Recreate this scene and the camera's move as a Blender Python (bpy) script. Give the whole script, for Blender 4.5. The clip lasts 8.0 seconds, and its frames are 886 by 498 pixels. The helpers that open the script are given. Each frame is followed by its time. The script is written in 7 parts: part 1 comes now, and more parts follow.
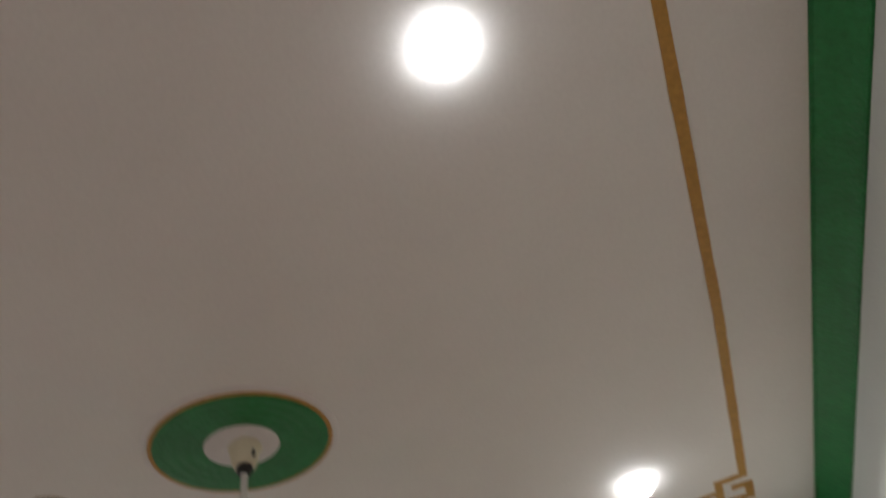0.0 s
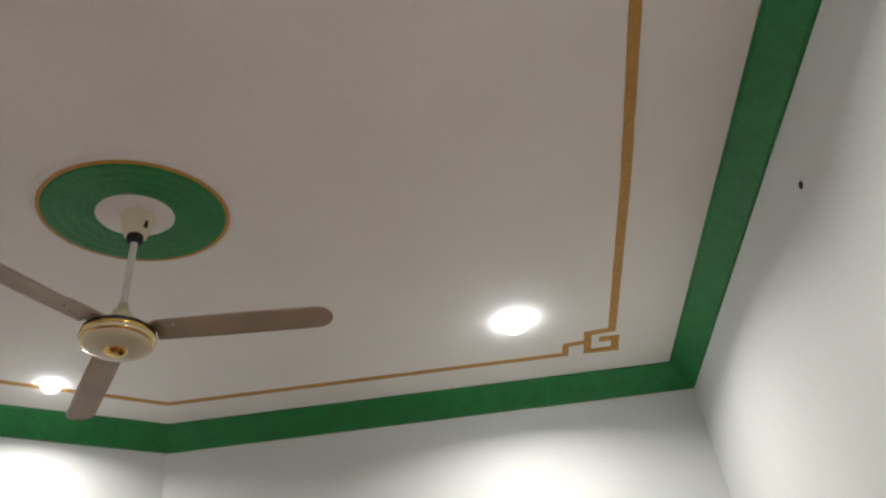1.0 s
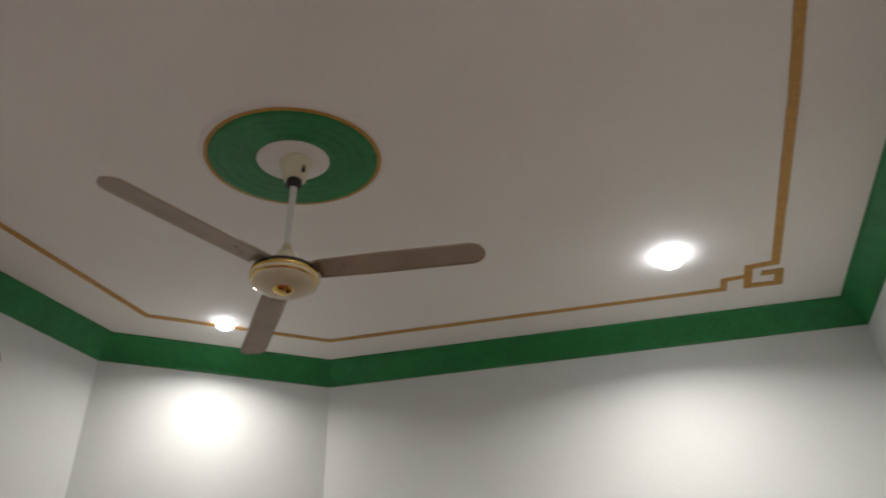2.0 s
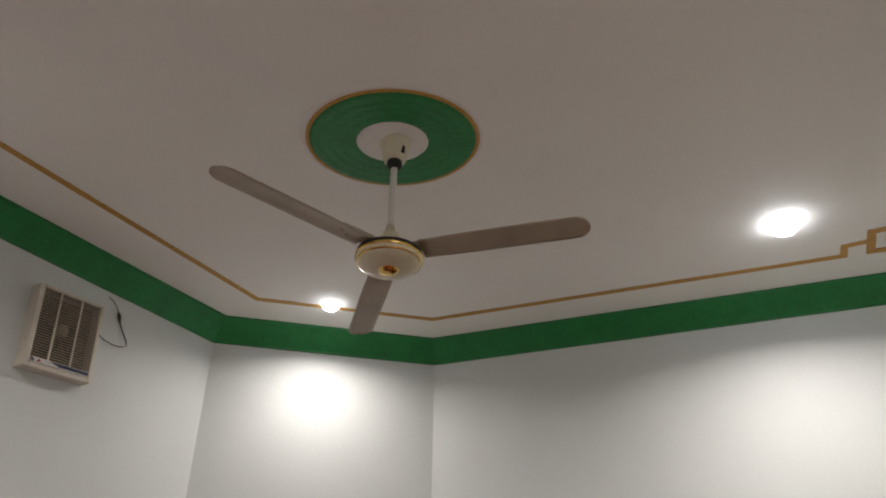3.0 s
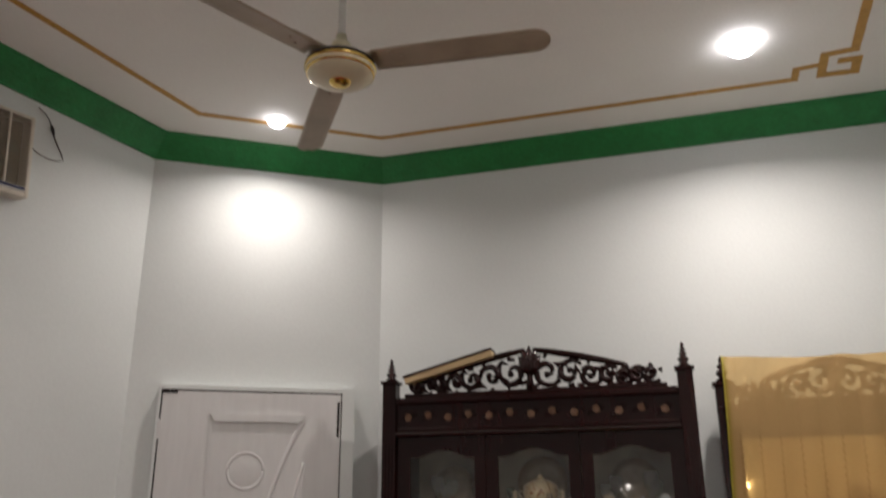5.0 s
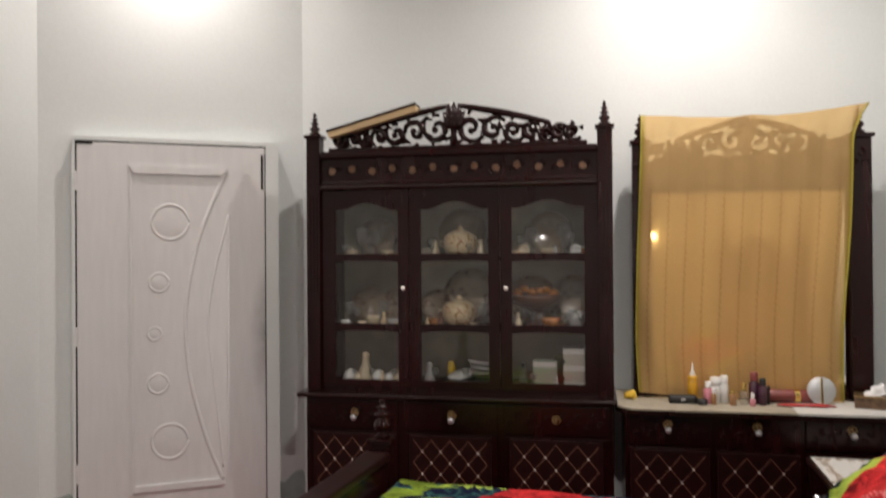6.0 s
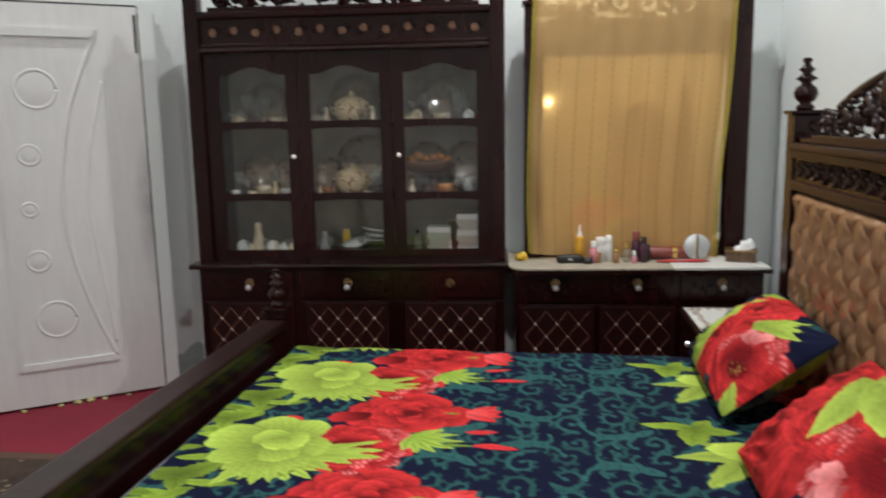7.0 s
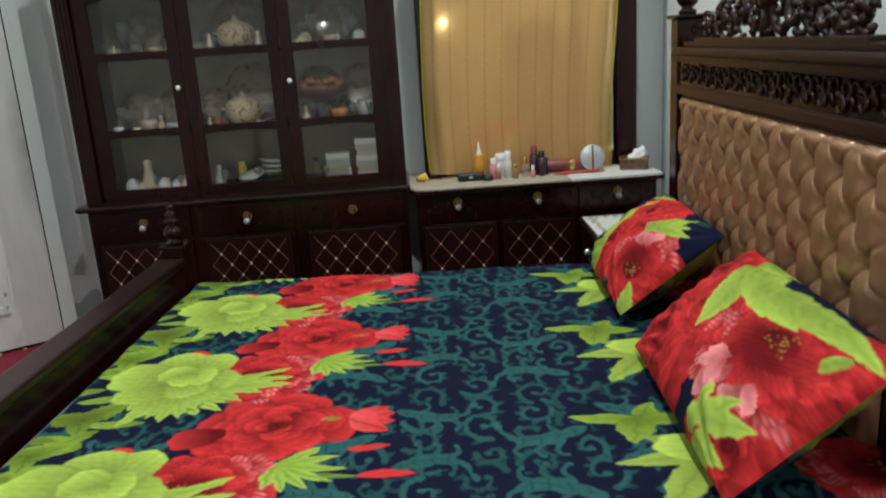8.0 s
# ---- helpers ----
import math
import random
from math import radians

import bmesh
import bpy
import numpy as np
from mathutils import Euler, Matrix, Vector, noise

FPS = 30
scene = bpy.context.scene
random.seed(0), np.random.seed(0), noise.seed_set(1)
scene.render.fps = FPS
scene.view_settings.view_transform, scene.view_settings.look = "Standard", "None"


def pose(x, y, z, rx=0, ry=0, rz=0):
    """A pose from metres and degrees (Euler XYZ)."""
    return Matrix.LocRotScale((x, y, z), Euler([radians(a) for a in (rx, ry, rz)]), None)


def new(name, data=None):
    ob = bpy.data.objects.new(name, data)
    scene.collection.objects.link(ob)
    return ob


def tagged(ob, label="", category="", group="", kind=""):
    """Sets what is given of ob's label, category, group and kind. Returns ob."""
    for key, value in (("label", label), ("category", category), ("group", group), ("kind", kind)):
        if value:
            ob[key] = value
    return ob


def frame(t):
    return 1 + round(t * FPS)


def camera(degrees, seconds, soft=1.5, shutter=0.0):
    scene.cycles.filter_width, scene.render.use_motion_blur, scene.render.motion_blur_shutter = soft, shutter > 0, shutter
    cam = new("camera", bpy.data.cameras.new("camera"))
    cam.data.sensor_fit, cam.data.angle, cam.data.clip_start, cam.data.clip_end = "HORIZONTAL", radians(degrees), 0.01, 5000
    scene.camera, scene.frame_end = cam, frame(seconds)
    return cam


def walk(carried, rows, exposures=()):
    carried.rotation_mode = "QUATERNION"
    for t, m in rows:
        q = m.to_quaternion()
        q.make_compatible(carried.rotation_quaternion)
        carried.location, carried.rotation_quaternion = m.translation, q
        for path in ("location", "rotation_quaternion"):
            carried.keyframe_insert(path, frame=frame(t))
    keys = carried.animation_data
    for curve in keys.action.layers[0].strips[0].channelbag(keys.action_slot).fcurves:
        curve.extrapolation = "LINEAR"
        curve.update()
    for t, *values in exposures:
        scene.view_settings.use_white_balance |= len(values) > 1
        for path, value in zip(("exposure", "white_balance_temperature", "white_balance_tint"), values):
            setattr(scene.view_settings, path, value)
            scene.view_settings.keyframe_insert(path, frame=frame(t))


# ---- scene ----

cam = camera(59.54, 8.0, soft=1.9, shutter=0.4)


def head(x, y, z, yaw, pitch, roll):
    """A camera pose from its place and its yaw, pitch and roll in degrees."""
    return pose(x, y, z, 0, 0, yaw) @ pose(0, 0, 0, 90 + pitch) @ pose(0, 0, 0, 0, 0, roll)


EXPOSURES = ((0.0, 0.55, 6700, 13), (0.5, 0.8, 6550, 12), (1.0, 0.9, 6500, 12), (1.5, 0.52, 6500, 12), (2.0, 0.5, 6550, 13), (3.5, 0.52, 6600, 14), (4.2, 0.5, 6550, 14), (5.5, 0.6, 6800, 17), (6.0, 1.12, 6700, 16), (6.5, 1.22, 6450, 15), (7.0, 1.24, 6050, 8), (7.5, 1.24, 5800, 3), (8.0, 1.12, 5800, 1))
PATH = (
    (0, 0.024, -0.071, 1.475, 3.71, 50.00, -15.70),
    (0.2, 0.045, -0.066, 1.475, 2.75, 45.01, -12.65),
    (0.5, 0.066, -0.059, 1.475, 0.60, 39.47, -9.90),
    (0.7, 0.064, -0.056, 1.467, -0.30, 38.35, -9.35),
    (1, 0.064, -0.041, 1.456, -0.24, 36.33, -7.21),
    (1.5, 0.048, -0.026, 1.448, 4.41, 33.81, -3.68),
    (2, 0.021, -0.021, 1.450, 12.69, 32.81, -1.50),
    (2.2, 0.013, -0.014, 1.449, 15.10, 32.89, -0.37),
    (3.3, -0.025, -0.018, 1.463, 21.69, 30.25, 0.72),
    (3.5, -0.028, -0.007, 1.459, 21.81, 29.58, 0.69),
    (4, -0.027, 0.014, 1.450, 20.75, 26.59, 0.20),
    (4.2, -0.028, 0.019, 1.449, 20.06, 25.46, -0.04),
    (5.3, -0.076, 0.007, 1.440, 14.53, 13.24, -0.52),
    (5.5, -0.059, 0.002, 1.433, 13.43, 9.06, -0.58),
    (6, -0.050, 0.033, 1.448, 11.05, 0.26, -0.41),
    (6.5, -0.037, 0.045, 1.442, 9.29, -5.03, -0.89),
    (7, -0.009, 0.052, 1.431, 3.96, -9.41, -1.06),
    (7.5, 0.012, 0.049, 1.425, -1.90, -11.28, -1.82),
    (8, 0.017, 0.056, 1.397, -2.70, -14.88, -3.65),
)
walk(cam, [(t, head(*row)) for t, *row in PATH], EXPOSURES)

# ---- the room's plan (metres) ----
LEFT, RIGHT, FAR, BACK, HIGH = -2.823, 1.457, 4.251, -0.95, 3.497
DIAG_A, DIAG_B = (LEFT, 3.50), (-1.691, FAR)
DROP, OUT = 0.129, 0.128
LAMPS = ((0.40, 3.434, 1.0, 14.0), (-2.042, 3.495, 0.66, 6.6), (0.116, 0.917, 1.0, 16.0), (-2.42, 0.93, 0.66, 12.0))  # place, size, watts
LAMP_COLOUR = (1.0, 0.96, 0.90)

world = bpy.data.worlds.new("night")
world.use_nodes = True
world.node_tree.nodes["Background"].inputs[0].default_value = (0.02, 0.025, 0.04, 1)
world.node_tree.nodes["Background"].inputs[1].default_value = 0.2
scene.world = world

for lx, ly, size, watts in LAMPS:
    lamp = bpy.data.lights.new("downlight_glow", "AREA")
    lamp.shape, lamp.size, lamp.energy, lamp.color = "DISK", 0.12 * size, watts, LAMP_COLOUR
    lamp.spread = radians(155)
    new("downlight_glow", lamp).matrix_world = pose(lx, ly, HIGH - 0.012 - 0.066 * size)


# ---- materials ----
def material(name, colour, rough=0.5, metal=0.0, grain=0.0, scale=30.0, blotch=0.0, blotch_scale=2.0, bump=0.0, bump_scale=80.0,
             stretch=(1, 1, 1), coat=0.0, sheen=0.0, per_piece=0.0, spec=0.5):
    """A surface with variation at two scales (fine grain, broad blotches) and fine relief."""
    m = bpy.data.materials.new(name)
    m.use_nodes = True
    nt = m.node_tree
    n, ln = nt.nodes, nt.links
    b = n["Principled BSDF"]
    b.inputs["Roughness"].default_value = rough
    b.inputs["Metallic"].default_value = metal
    b.inputs["Coat Weight"].default_value = coat
    b.inputs["Coat Roughness"].default_value = 0.15
    b.inputs["Sheen Weight"].default_value = sheen
    b.inputs["Specular IOR Level"].default_value = spec
    tc = n.new("ShaderNodeTexCoord")
    mp = n.new("ShaderNodeMapping")
    mp.inputs["Scale"].default_value = stretch
    ln.new(tc.outputs["Object"], mp.inputs["Vector"])
    value = None

    def add(sc, amount, detail):
        nonlocal value
        t = n.new("ShaderNodeTexNoise")
        t.inputs["Scale"].default_value, t.inputs["Detail"].default_value = sc, detail
        ln.new(mp.outputs["Vector"], t.inputs["Vector"])
        r = n.new("ShaderNodeMapRange")
        r.inputs["From Min"].default_value, r.inputs["From Max"].default_value = 0.3, 0.7
        r.inputs["To Min"].default_value, r.inputs["To Max"].default_value = 1 - amount, 1 + amount
        ln.new(t.outputs["Fac"], r.inputs["Value"])
        if value is None:
            value = r.outputs["Result"]
        else:
            k = n.new("ShaderNodeMath")
            k.operation = "MULTIPLY"
            ln.new(value, k.inputs[0])
            ln.new(r.outputs["Result"], k.inputs[1])
            value = k.outputs[0]

    if grain:
        add(scale, grain, 4)
    if blotch:
        add(blotch_scale, blotch, 3)
    if per_piece:
        oi = n.new("ShaderNodeObjectInfo")
        r = n.new("ShaderNodeMapRange")
        r.inputs["To Min"].default_value, r.inputs["To Max"].default_value = 1 - per_piece, 1 + per_piece
        ln.new(oi.outputs["Random"], r.inputs["Value"])
        if value is None:
            value = r.outputs["Result"]
        else:
            k = n.new("ShaderNodeMath")
            k.operation = "MULTIPLY"
            ln.new(value, k.inputs[0])
            ln.new(r.outputs["Result"], k.inputs[1])
            value = k.outputs[0]
    if value is None:
        b.inputs["Base Color"].default_value = (*colour, 1)
    else:
        v = n.new("ShaderNodeVectorMath")
        v.operation = "SCALE"
        v.inputs[0].default_value = colour
        ln.new(value, v.inputs["Scale"])
        ln.new(v.outputs[0], b.inputs["Base Color"])
    if bump:
        t = n.new("ShaderNodeTexNoise")
        t.inputs["Scale"].default_value, t.inputs["Detail"].default_value = bump_scale, 5
        ln.new(mp.outputs["Vector"], t.inputs["Vector"])
        k = n.new("ShaderNodeBump")
        k.inputs["Strength"].default_value, k.inputs["Distance"].default_value = bump, 0.01
        ln.new(t.outputs["Fac"], k.inputs["Height"])
        ln.new(k.outputs[0], b.inputs["Normal"])
    return m


def speckled(name, base, spot, scale, amount, rough=0.3, coat=0.3):
    """Glazed china: a pale ground with painted patches of another colour, of uneven size."""
    m = material(name, base, rough, coat=coat)
    n, ln = m.node_tree.nodes, m.node_tree.links
    tc, t, r = n.new("ShaderNodeTexCoord"), n.new("ShaderNodeTexNoise"), n.new("ShaderNodeValToRGB")
    t.inputs["Scale"].default_value, t.inputs["Detail"].default_value, t.inputs["Distortion"].default_value = scale, 3, 1.2
    ln.new(tc.outputs["Object"], t.inputs["Vector"])
    r.color_ramp.elements[0].position, r.color_ramp.elements[1].position = 0.62 - amount, 0.68 - amount
    r.color_ramp.elements[0].color, r.color_ramp.elements[1].color = (*base, 1), (*spot, 1)
    e = r.color_ramp.elements.new(0.80 - amount)
    e.color = (spot[0] * 0.4, spot[1] * 0.6, spot[2] * 0.6, 1)
    ln.new(t.outputs["Fac"], r.inputs["Fac"])
    ln.new(r.outputs["Color"], n["Principled BSDF"].inputs["Base Color"])
    return m


def glow(name, colour, strength):
    m = bpy.data.materials.new(name)
    m.use_nodes = True
    b = m.node_tree.nodes["Principled BSDF"]
    b.inputs["Base Color"].default_value = (*colour, 1)
    b.inputs["Emission Color"].default_value = (*colour, 1)
    b.inputs["Emission Strength"].default_value = strength
    return m


def glassy(name, colour=(0.9, 0.95, 0.93), rough=0.02, haze=0.0):
    """Thin clear glass: mostly see-through, with a gloss on top."""
    m = bpy.data.materials.new(name)
    m.use_nodes = True
    n, ln = m.node_tree.nodes, m.node_tree.links
    n.remove(n["Principled BSDF"])
    tr = n.new("ShaderNodeBsdfTransparent")
    tr.inputs[0].default_value = (*colour, 1)
    gl = n.new("ShaderNodeBsdfGlossy")
    gl.inputs["Roughness"].default_value = rough
    fr = n.new("ShaderNodeFresnel")
    fr.inputs["IOR"].default_value = 1.5
    mx = n.new("ShaderNodeMixShader")
    ln.new(fr.outputs[0], mx.inputs[0])
    ln.new(tr.outputs[0], mx.inputs[1])
    ln.new(gl.outputs[0], mx.inputs[2])
    out = mx
    if haze:
        # blown glass: brighter rims, and a white diffuse share standing in for sheen
        fr = n.new("ShaderNodeLayerWeight")
        fr.inputs["Blend"].default_value = 0.25
        ln.new(fr.outputs["Facing"], mx.inputs[0])
        painted_sheen = n.new("ShaderNodeBsdfDiffuse")
        painted_sheen.inputs["Color"].default_value = (0.75, 0.75, 0.74, 1)
        out = n.new("ShaderNodeMixShader")
        out.inputs[0].default_value = haze
        ln.new(mx.outputs[0], out.inputs[1])
        ln.new(painted_sheen.outputs[0], out.inputs[2])
    ln.new(out.outputs[0], n["Material Output"].inputs["Surface"])
    return m


def printed(name, rough=0.75, sheen=0.25, bump=0.15):
    """Cloth whose dyed print is held in the mesh's colour attribute 'print'."""
    m = bpy.data.materials.new(name)
    m.use_nodes = True
    n, ln = m.node_tree.nodes, m.node_tree.links
    b = n["Principled BSDF"]
    b.inputs["Roughness"].default_value = rough
    b.inputs["Sheen Weight"].default_value = sheen
    b.inputs["Specular IOR Level"].default_value = 0.12
    at = n.new("ShaderNodeVertexColor")
    at.layer_name = "print"
    tc = n.new("ShaderNodeTexCoord")
    t = n.new("ShaderNodeTexNoise")
    t.inputs["Scale"].default_value, t.inputs["Detail"].default_value = 900, 2
    ln.new(tc.outputs["Object"], t.inputs["Vector"])
    r = n.new("ShaderNodeMapRange")
    r.inputs["To Min"].default_value, r.inputs["To Max"].default_value = 0.85, 1.15
    ln.new(t.outputs["Fac"], r.inputs["Value"])
    v = n.new("ShaderNodeVectorMath")
    v.operation = "SCALE"
    ln.new(at.outputs["Color"], v.inputs[0])
    ln.new(r.outputs["Result"], v.inputs["Scale"])
    ln.new(v.outputs[0], b.inputs["Base Color"])
    k = n.new("ShaderNodeBump")
    k.inputs["Strength"].default_value, k.inputs["Distance"].default_value = bump, 0.002
    ln.new(t.outputs["Fac"], k.inputs["Height"])
    ln.new(k.outputs[0], b.inputs["Normal"])
    return m


WALL = material("wall_paint", (0.69, 0.72, 0.71), 0.6, grain=0.02, scale=60, blotch=0.03, blotch_scale=1.5, bump=0.05, bump_scale=45)
CEIL = material("ceiling_paint", (0.84, 0.825, 0.785), 0.75, grain=0.02, scale=70, blotch=0.02, bump=0.06, bump_scale=60)
GREEN = material("green_plaster_paint", (0.012, 0.20, 0.05), 0.5, grain=0.12, scale=40, blotch=0.12, blotch_scale=9, bump=0.6, bump_scale=55)
GOLD = material("ochre_gold_paint", (0.50, 0.27, 0.055), 0.45, metal=0.1, grain=0.15, scale=50, bump=0.2)
WHITE_PLASTER = material("white_plaster", (0.78, 0.75, 0.72), 0.6, grain=0.03, bump=0.1)
CARPET = material("red_carpet_pile", (0.22, 0.012, 0.03), 0.95, grain=0.25, scale=160, blotch=0.12, bump=0.6, bump_scale=300)
WOOD = material("dark_mahogany_polish", (0.0150, 0.0026, 0.0024), 0.22, grain=0.35, scale=24, stretch=(1, 1, 0.12), blotch=0.25, bump=0.05, spec=0.30)
POLISH = material("polished_mahogany_edge", (0.012, 0.004, 0.0035), 0.12, grain=0.3, scale=24, stretch=(0.12, 1, 1), bump=0.03, spec=0.6)
WOOD_BROWN = material("brown_stained_wood", (0.0155, 0.0040, 0.0034), 0.36, grain=0.35, scale=26, stretch=(0.15, 1, 1), blotch=0.25, bump=0.06, spec=0.38)
DOOR = material("white_primed_door_skin", (0.67, 0.665, 0.66), 0.5, grain=0.025, scale=30, stretch=(1, 1, 0.15), blotch=0.05, bump=0.05, bump_scale=60)
GAP = material("dark_gap", (0.02, 0.018, 0.016), 0.9, grain=0.2)


# ---- builders ----
def mesh_ob(name, bm, mat, smooth=False):
    me = bpy.data.meshes.new(name)
    bmesh.ops.recalc_face_normals(bm, faces=bm.faces)
    if smooth:
        for f in bm.faces:
            f.smooth = True
    bm.to_mesh(me)
    bm.free()
    for one in mat if isinstance(mat, (list, tuple)) else (mat,):
        me.materials.append(one)
    return new(name, me)


def part(name, bm, mat, parent, label="", m=None, smooth=False):
    ob = mesh_ob(name, bm, mat, smooth)
    ob.parent = parent
    if m is not None:
        ob.matrix_basis = m
    if label:
        ob["label"] = label
    return ob


def again(ob, m, parent=None):
    """Another object on the same mesh, under the same or another parent."""
    o = new(ob.name.split(".")[0], ob.data)
    o.parent = parent or ob.parent
    o.matrix_basis = m
    return o


def thing(name, m, label, category, group="", kind=""):
    ob = new(name)
    ob.empty_display_size = 0.05
    ob.matrix_world = m
    return tagged(ob, label, category, group, kind)


def box(bm, x0, x1, y0, y1, z0, z1, bevel=0.0, seg=2):
    r = bmesh.ops.create_cube(bm, size=1)
    for v in r["verts"]:
        v.co = Vector(((x0 + x1) / 2 + v.co.x * (x1 - x0), (y0 + y1) / 2 + v.co.y * (y1 - y0), (z0 + z1) / 2 + v.co.z * (z1 - z0)))
    if bevel:
        edges = list({e for v in r["verts"] for e in v.link_edges})
        bmesh.ops.bevel(bm, geom=edges, offset=bevel, segments=seg, affect="EDGES", profile=0.6)
    return bm


def boxes(*dims, bevel=0.0):
    bm = bmesh.new()
    for d in dims:
        box(bm, *d, bevel=bevel)
    return bm


def lathe(bm, profile, seg=24, centre=(0, 0), z0=0.0):
    """Turn a profile of (radius, z) about the z axis."""
    rings = []
    for r, z in profile:
        if r < 1e-5:
            rings.append([bm.verts.new((centre[0], centre[1], z + z0))])
        else:
            rings.append([bm.verts.new((centre[0] + r * math.cos(k * math.tau / seg), centre[1] + r * math.sin(k * math.tau / seg), z + z0)) for k in range(seg)])
    for a, b in zip(rings, rings[1:]):
        for k in range(seg):
            j = (k + 1) % seg
            if len(a) == 1 and len(b) == 1:
                continue
            if len(a) == 1:
                bm.faces.new((a[0], b[k], b[j]))
            elif len(b) == 1:
                bm.faces.new((a[k], a[j], b[0]))
            else:
                bm.faces.new((a[k], a[j], b[j], b[k]))
    return bm


def prism(bm, outline, d0, d1, axis="y"):
    """Extrude a closed 2D outline (a, b) along an axis from d0 to d1."""
    def at(a, b, d):
        return {"y": (a, d, b), "z": (a, b, d), "x": (d, a, b)}[axis]
    one = [bm.verts.new(at(a, b, d0)) for a, b in outline]
    two = [bm.verts.new(at(a, b, d1)) for a, b in outline]
    bm.faces.new(one)
    bm.faces.new(list(reversed(two)))
    for k in range(len(one)):
        j = (k + 1) % len(one)
        bm.faces.new((one[k], one[j], two[j], two[k]))
    return bm


def tube(bm, points, radius, seg=8, flat=1.0, up=None):
    """A round bar along points; radius is a number or one for each point; flat squeezes it along 'up'."""
    pts = [Vector(p) for p in points]
    rs = radius if isinstance(radius, (list, tuple)) else [radius] * len(pts)
    rings = []
    for k, p in enumerate(pts):
        d = (pts[min(k + 1, len(pts) - 1)] - pts[max(k - 1, 0)]).normalized()
        u = Vector(up) if up is not None else (Vector((0, 0, 1)) if abs(d.z) < 0.9 else Vector((1, 0, 0)))
        side = d.cross(u).normalized()
        u = side.cross(d).normalized()
        rings.append([bm.verts.new(p + rs[k] * (math.cos(a * math.tau / seg) * side + flat * math.sin(a * math.tau / seg) * u)) for a in range(seg)])
    for a, b in zip(rings, rings[1:]):
        for k in range(seg):
            j = (k + 1) % seg
            bm.faces.new((a[k], a[j], b[j], b[k]))
    bm.faces.new(list(reversed(rings[0])))
    bm.faces.new(rings[-1])
    return bm


# ---- the room ----
def wall_x(y, base, y0, slope):
    return base + slope * (y - y0)


R_BACK = wall_x(BACK, RIGHT, FAR, 0.047)
L_BACK = wall_x(BACK, LEFT, DIAG_A[1], 0.19)
corners = [(R_BACK, BACK), (RIGHT, FAR), DIAG_B, DIAG_A, (L_BACK, BACK)]


def structure(name, bm, mat, label, category):
    return tagged(mesh_ob(name, bm, mat), label, category, kind="structure")


structure("floor", boxes((L_BACK - 0.3, RIGHT + 0.3, BACK - 0.2, FAR + 0.2, -0.15, 0.0)), CARPET, "dark red carpet over the whole floor", "floor")
structure("ceiling", boxes((L_BACK - 0.3, RIGHT + 0.3, BACK - 0.2, FAR + 0.2, HIGH, HIGH + 0.15)), CEIL, "off-white painted plaster ceiling", "ceiling")
PALE = "pale grey-white painted plaster wall"
for name, loop, label in (
    ("wall_far", [DIAG_B, (RIGHT + 0.3, FAR), (RIGHT + 0.3, FAR + 0.2), (DIAG_B[0] - 0.05, FAR + 0.2)], PALE + " behind dark furniture"),
    ("wall_right", [(R_BACK, BACK), (R_BACK + 0.2, BACK), (RIGHT + 0.2, FAR), (RIGHT, FAR)], PALE + " behind the bed"),
    ("wall_left", [(L_BACK, BACK), DIAG_A, (LEFT - 0.25, DIAG_A[1]), (L_BACK - 0.25, BACK)], PALE + " with an exhaust fan"),
    ("wall_back", [(L_BACK - 0.3, BACK - 0.2), (RIGHT + 0.3, BACK - 0.2), (RIGHT + 0.3, BACK), (L_BACK - 0.3, BACK)], PALE + " at the room's back"),
    ("wall_diagonal", [DIAG_A, DIAG_B, (DIAG_B[0] - 0.05, FAR + 0.2), (LEFT - 0.25, FAR + 0.2), (LEFT - 0.25, DIAG_A[1])], PALE + " cutting the corner by the door"),
):
    structure(name, prism(bmesh.new(), loop, 0, HIGH, "z"), WALL, label, "wall")


def inset(loop, dist):
    """The closed loop (anticlockwise) moved inwards."""
    out = []
    for k, p in enumerate(loop):
        a, b = Vector(loop[k - 1]), Vector(loop[(k + 1) % len(loop)])
        p = Vector(p)
        d0, d1 = (p - a).normalized(), (b - p).normalized()
        n0, n1 = Vector((-d0.y, d0.x)), Vector((-d1.y, d1.x))
        out.append(p + (n0 + n1) * dist / (1 + n0.dot(n1)))
    return out


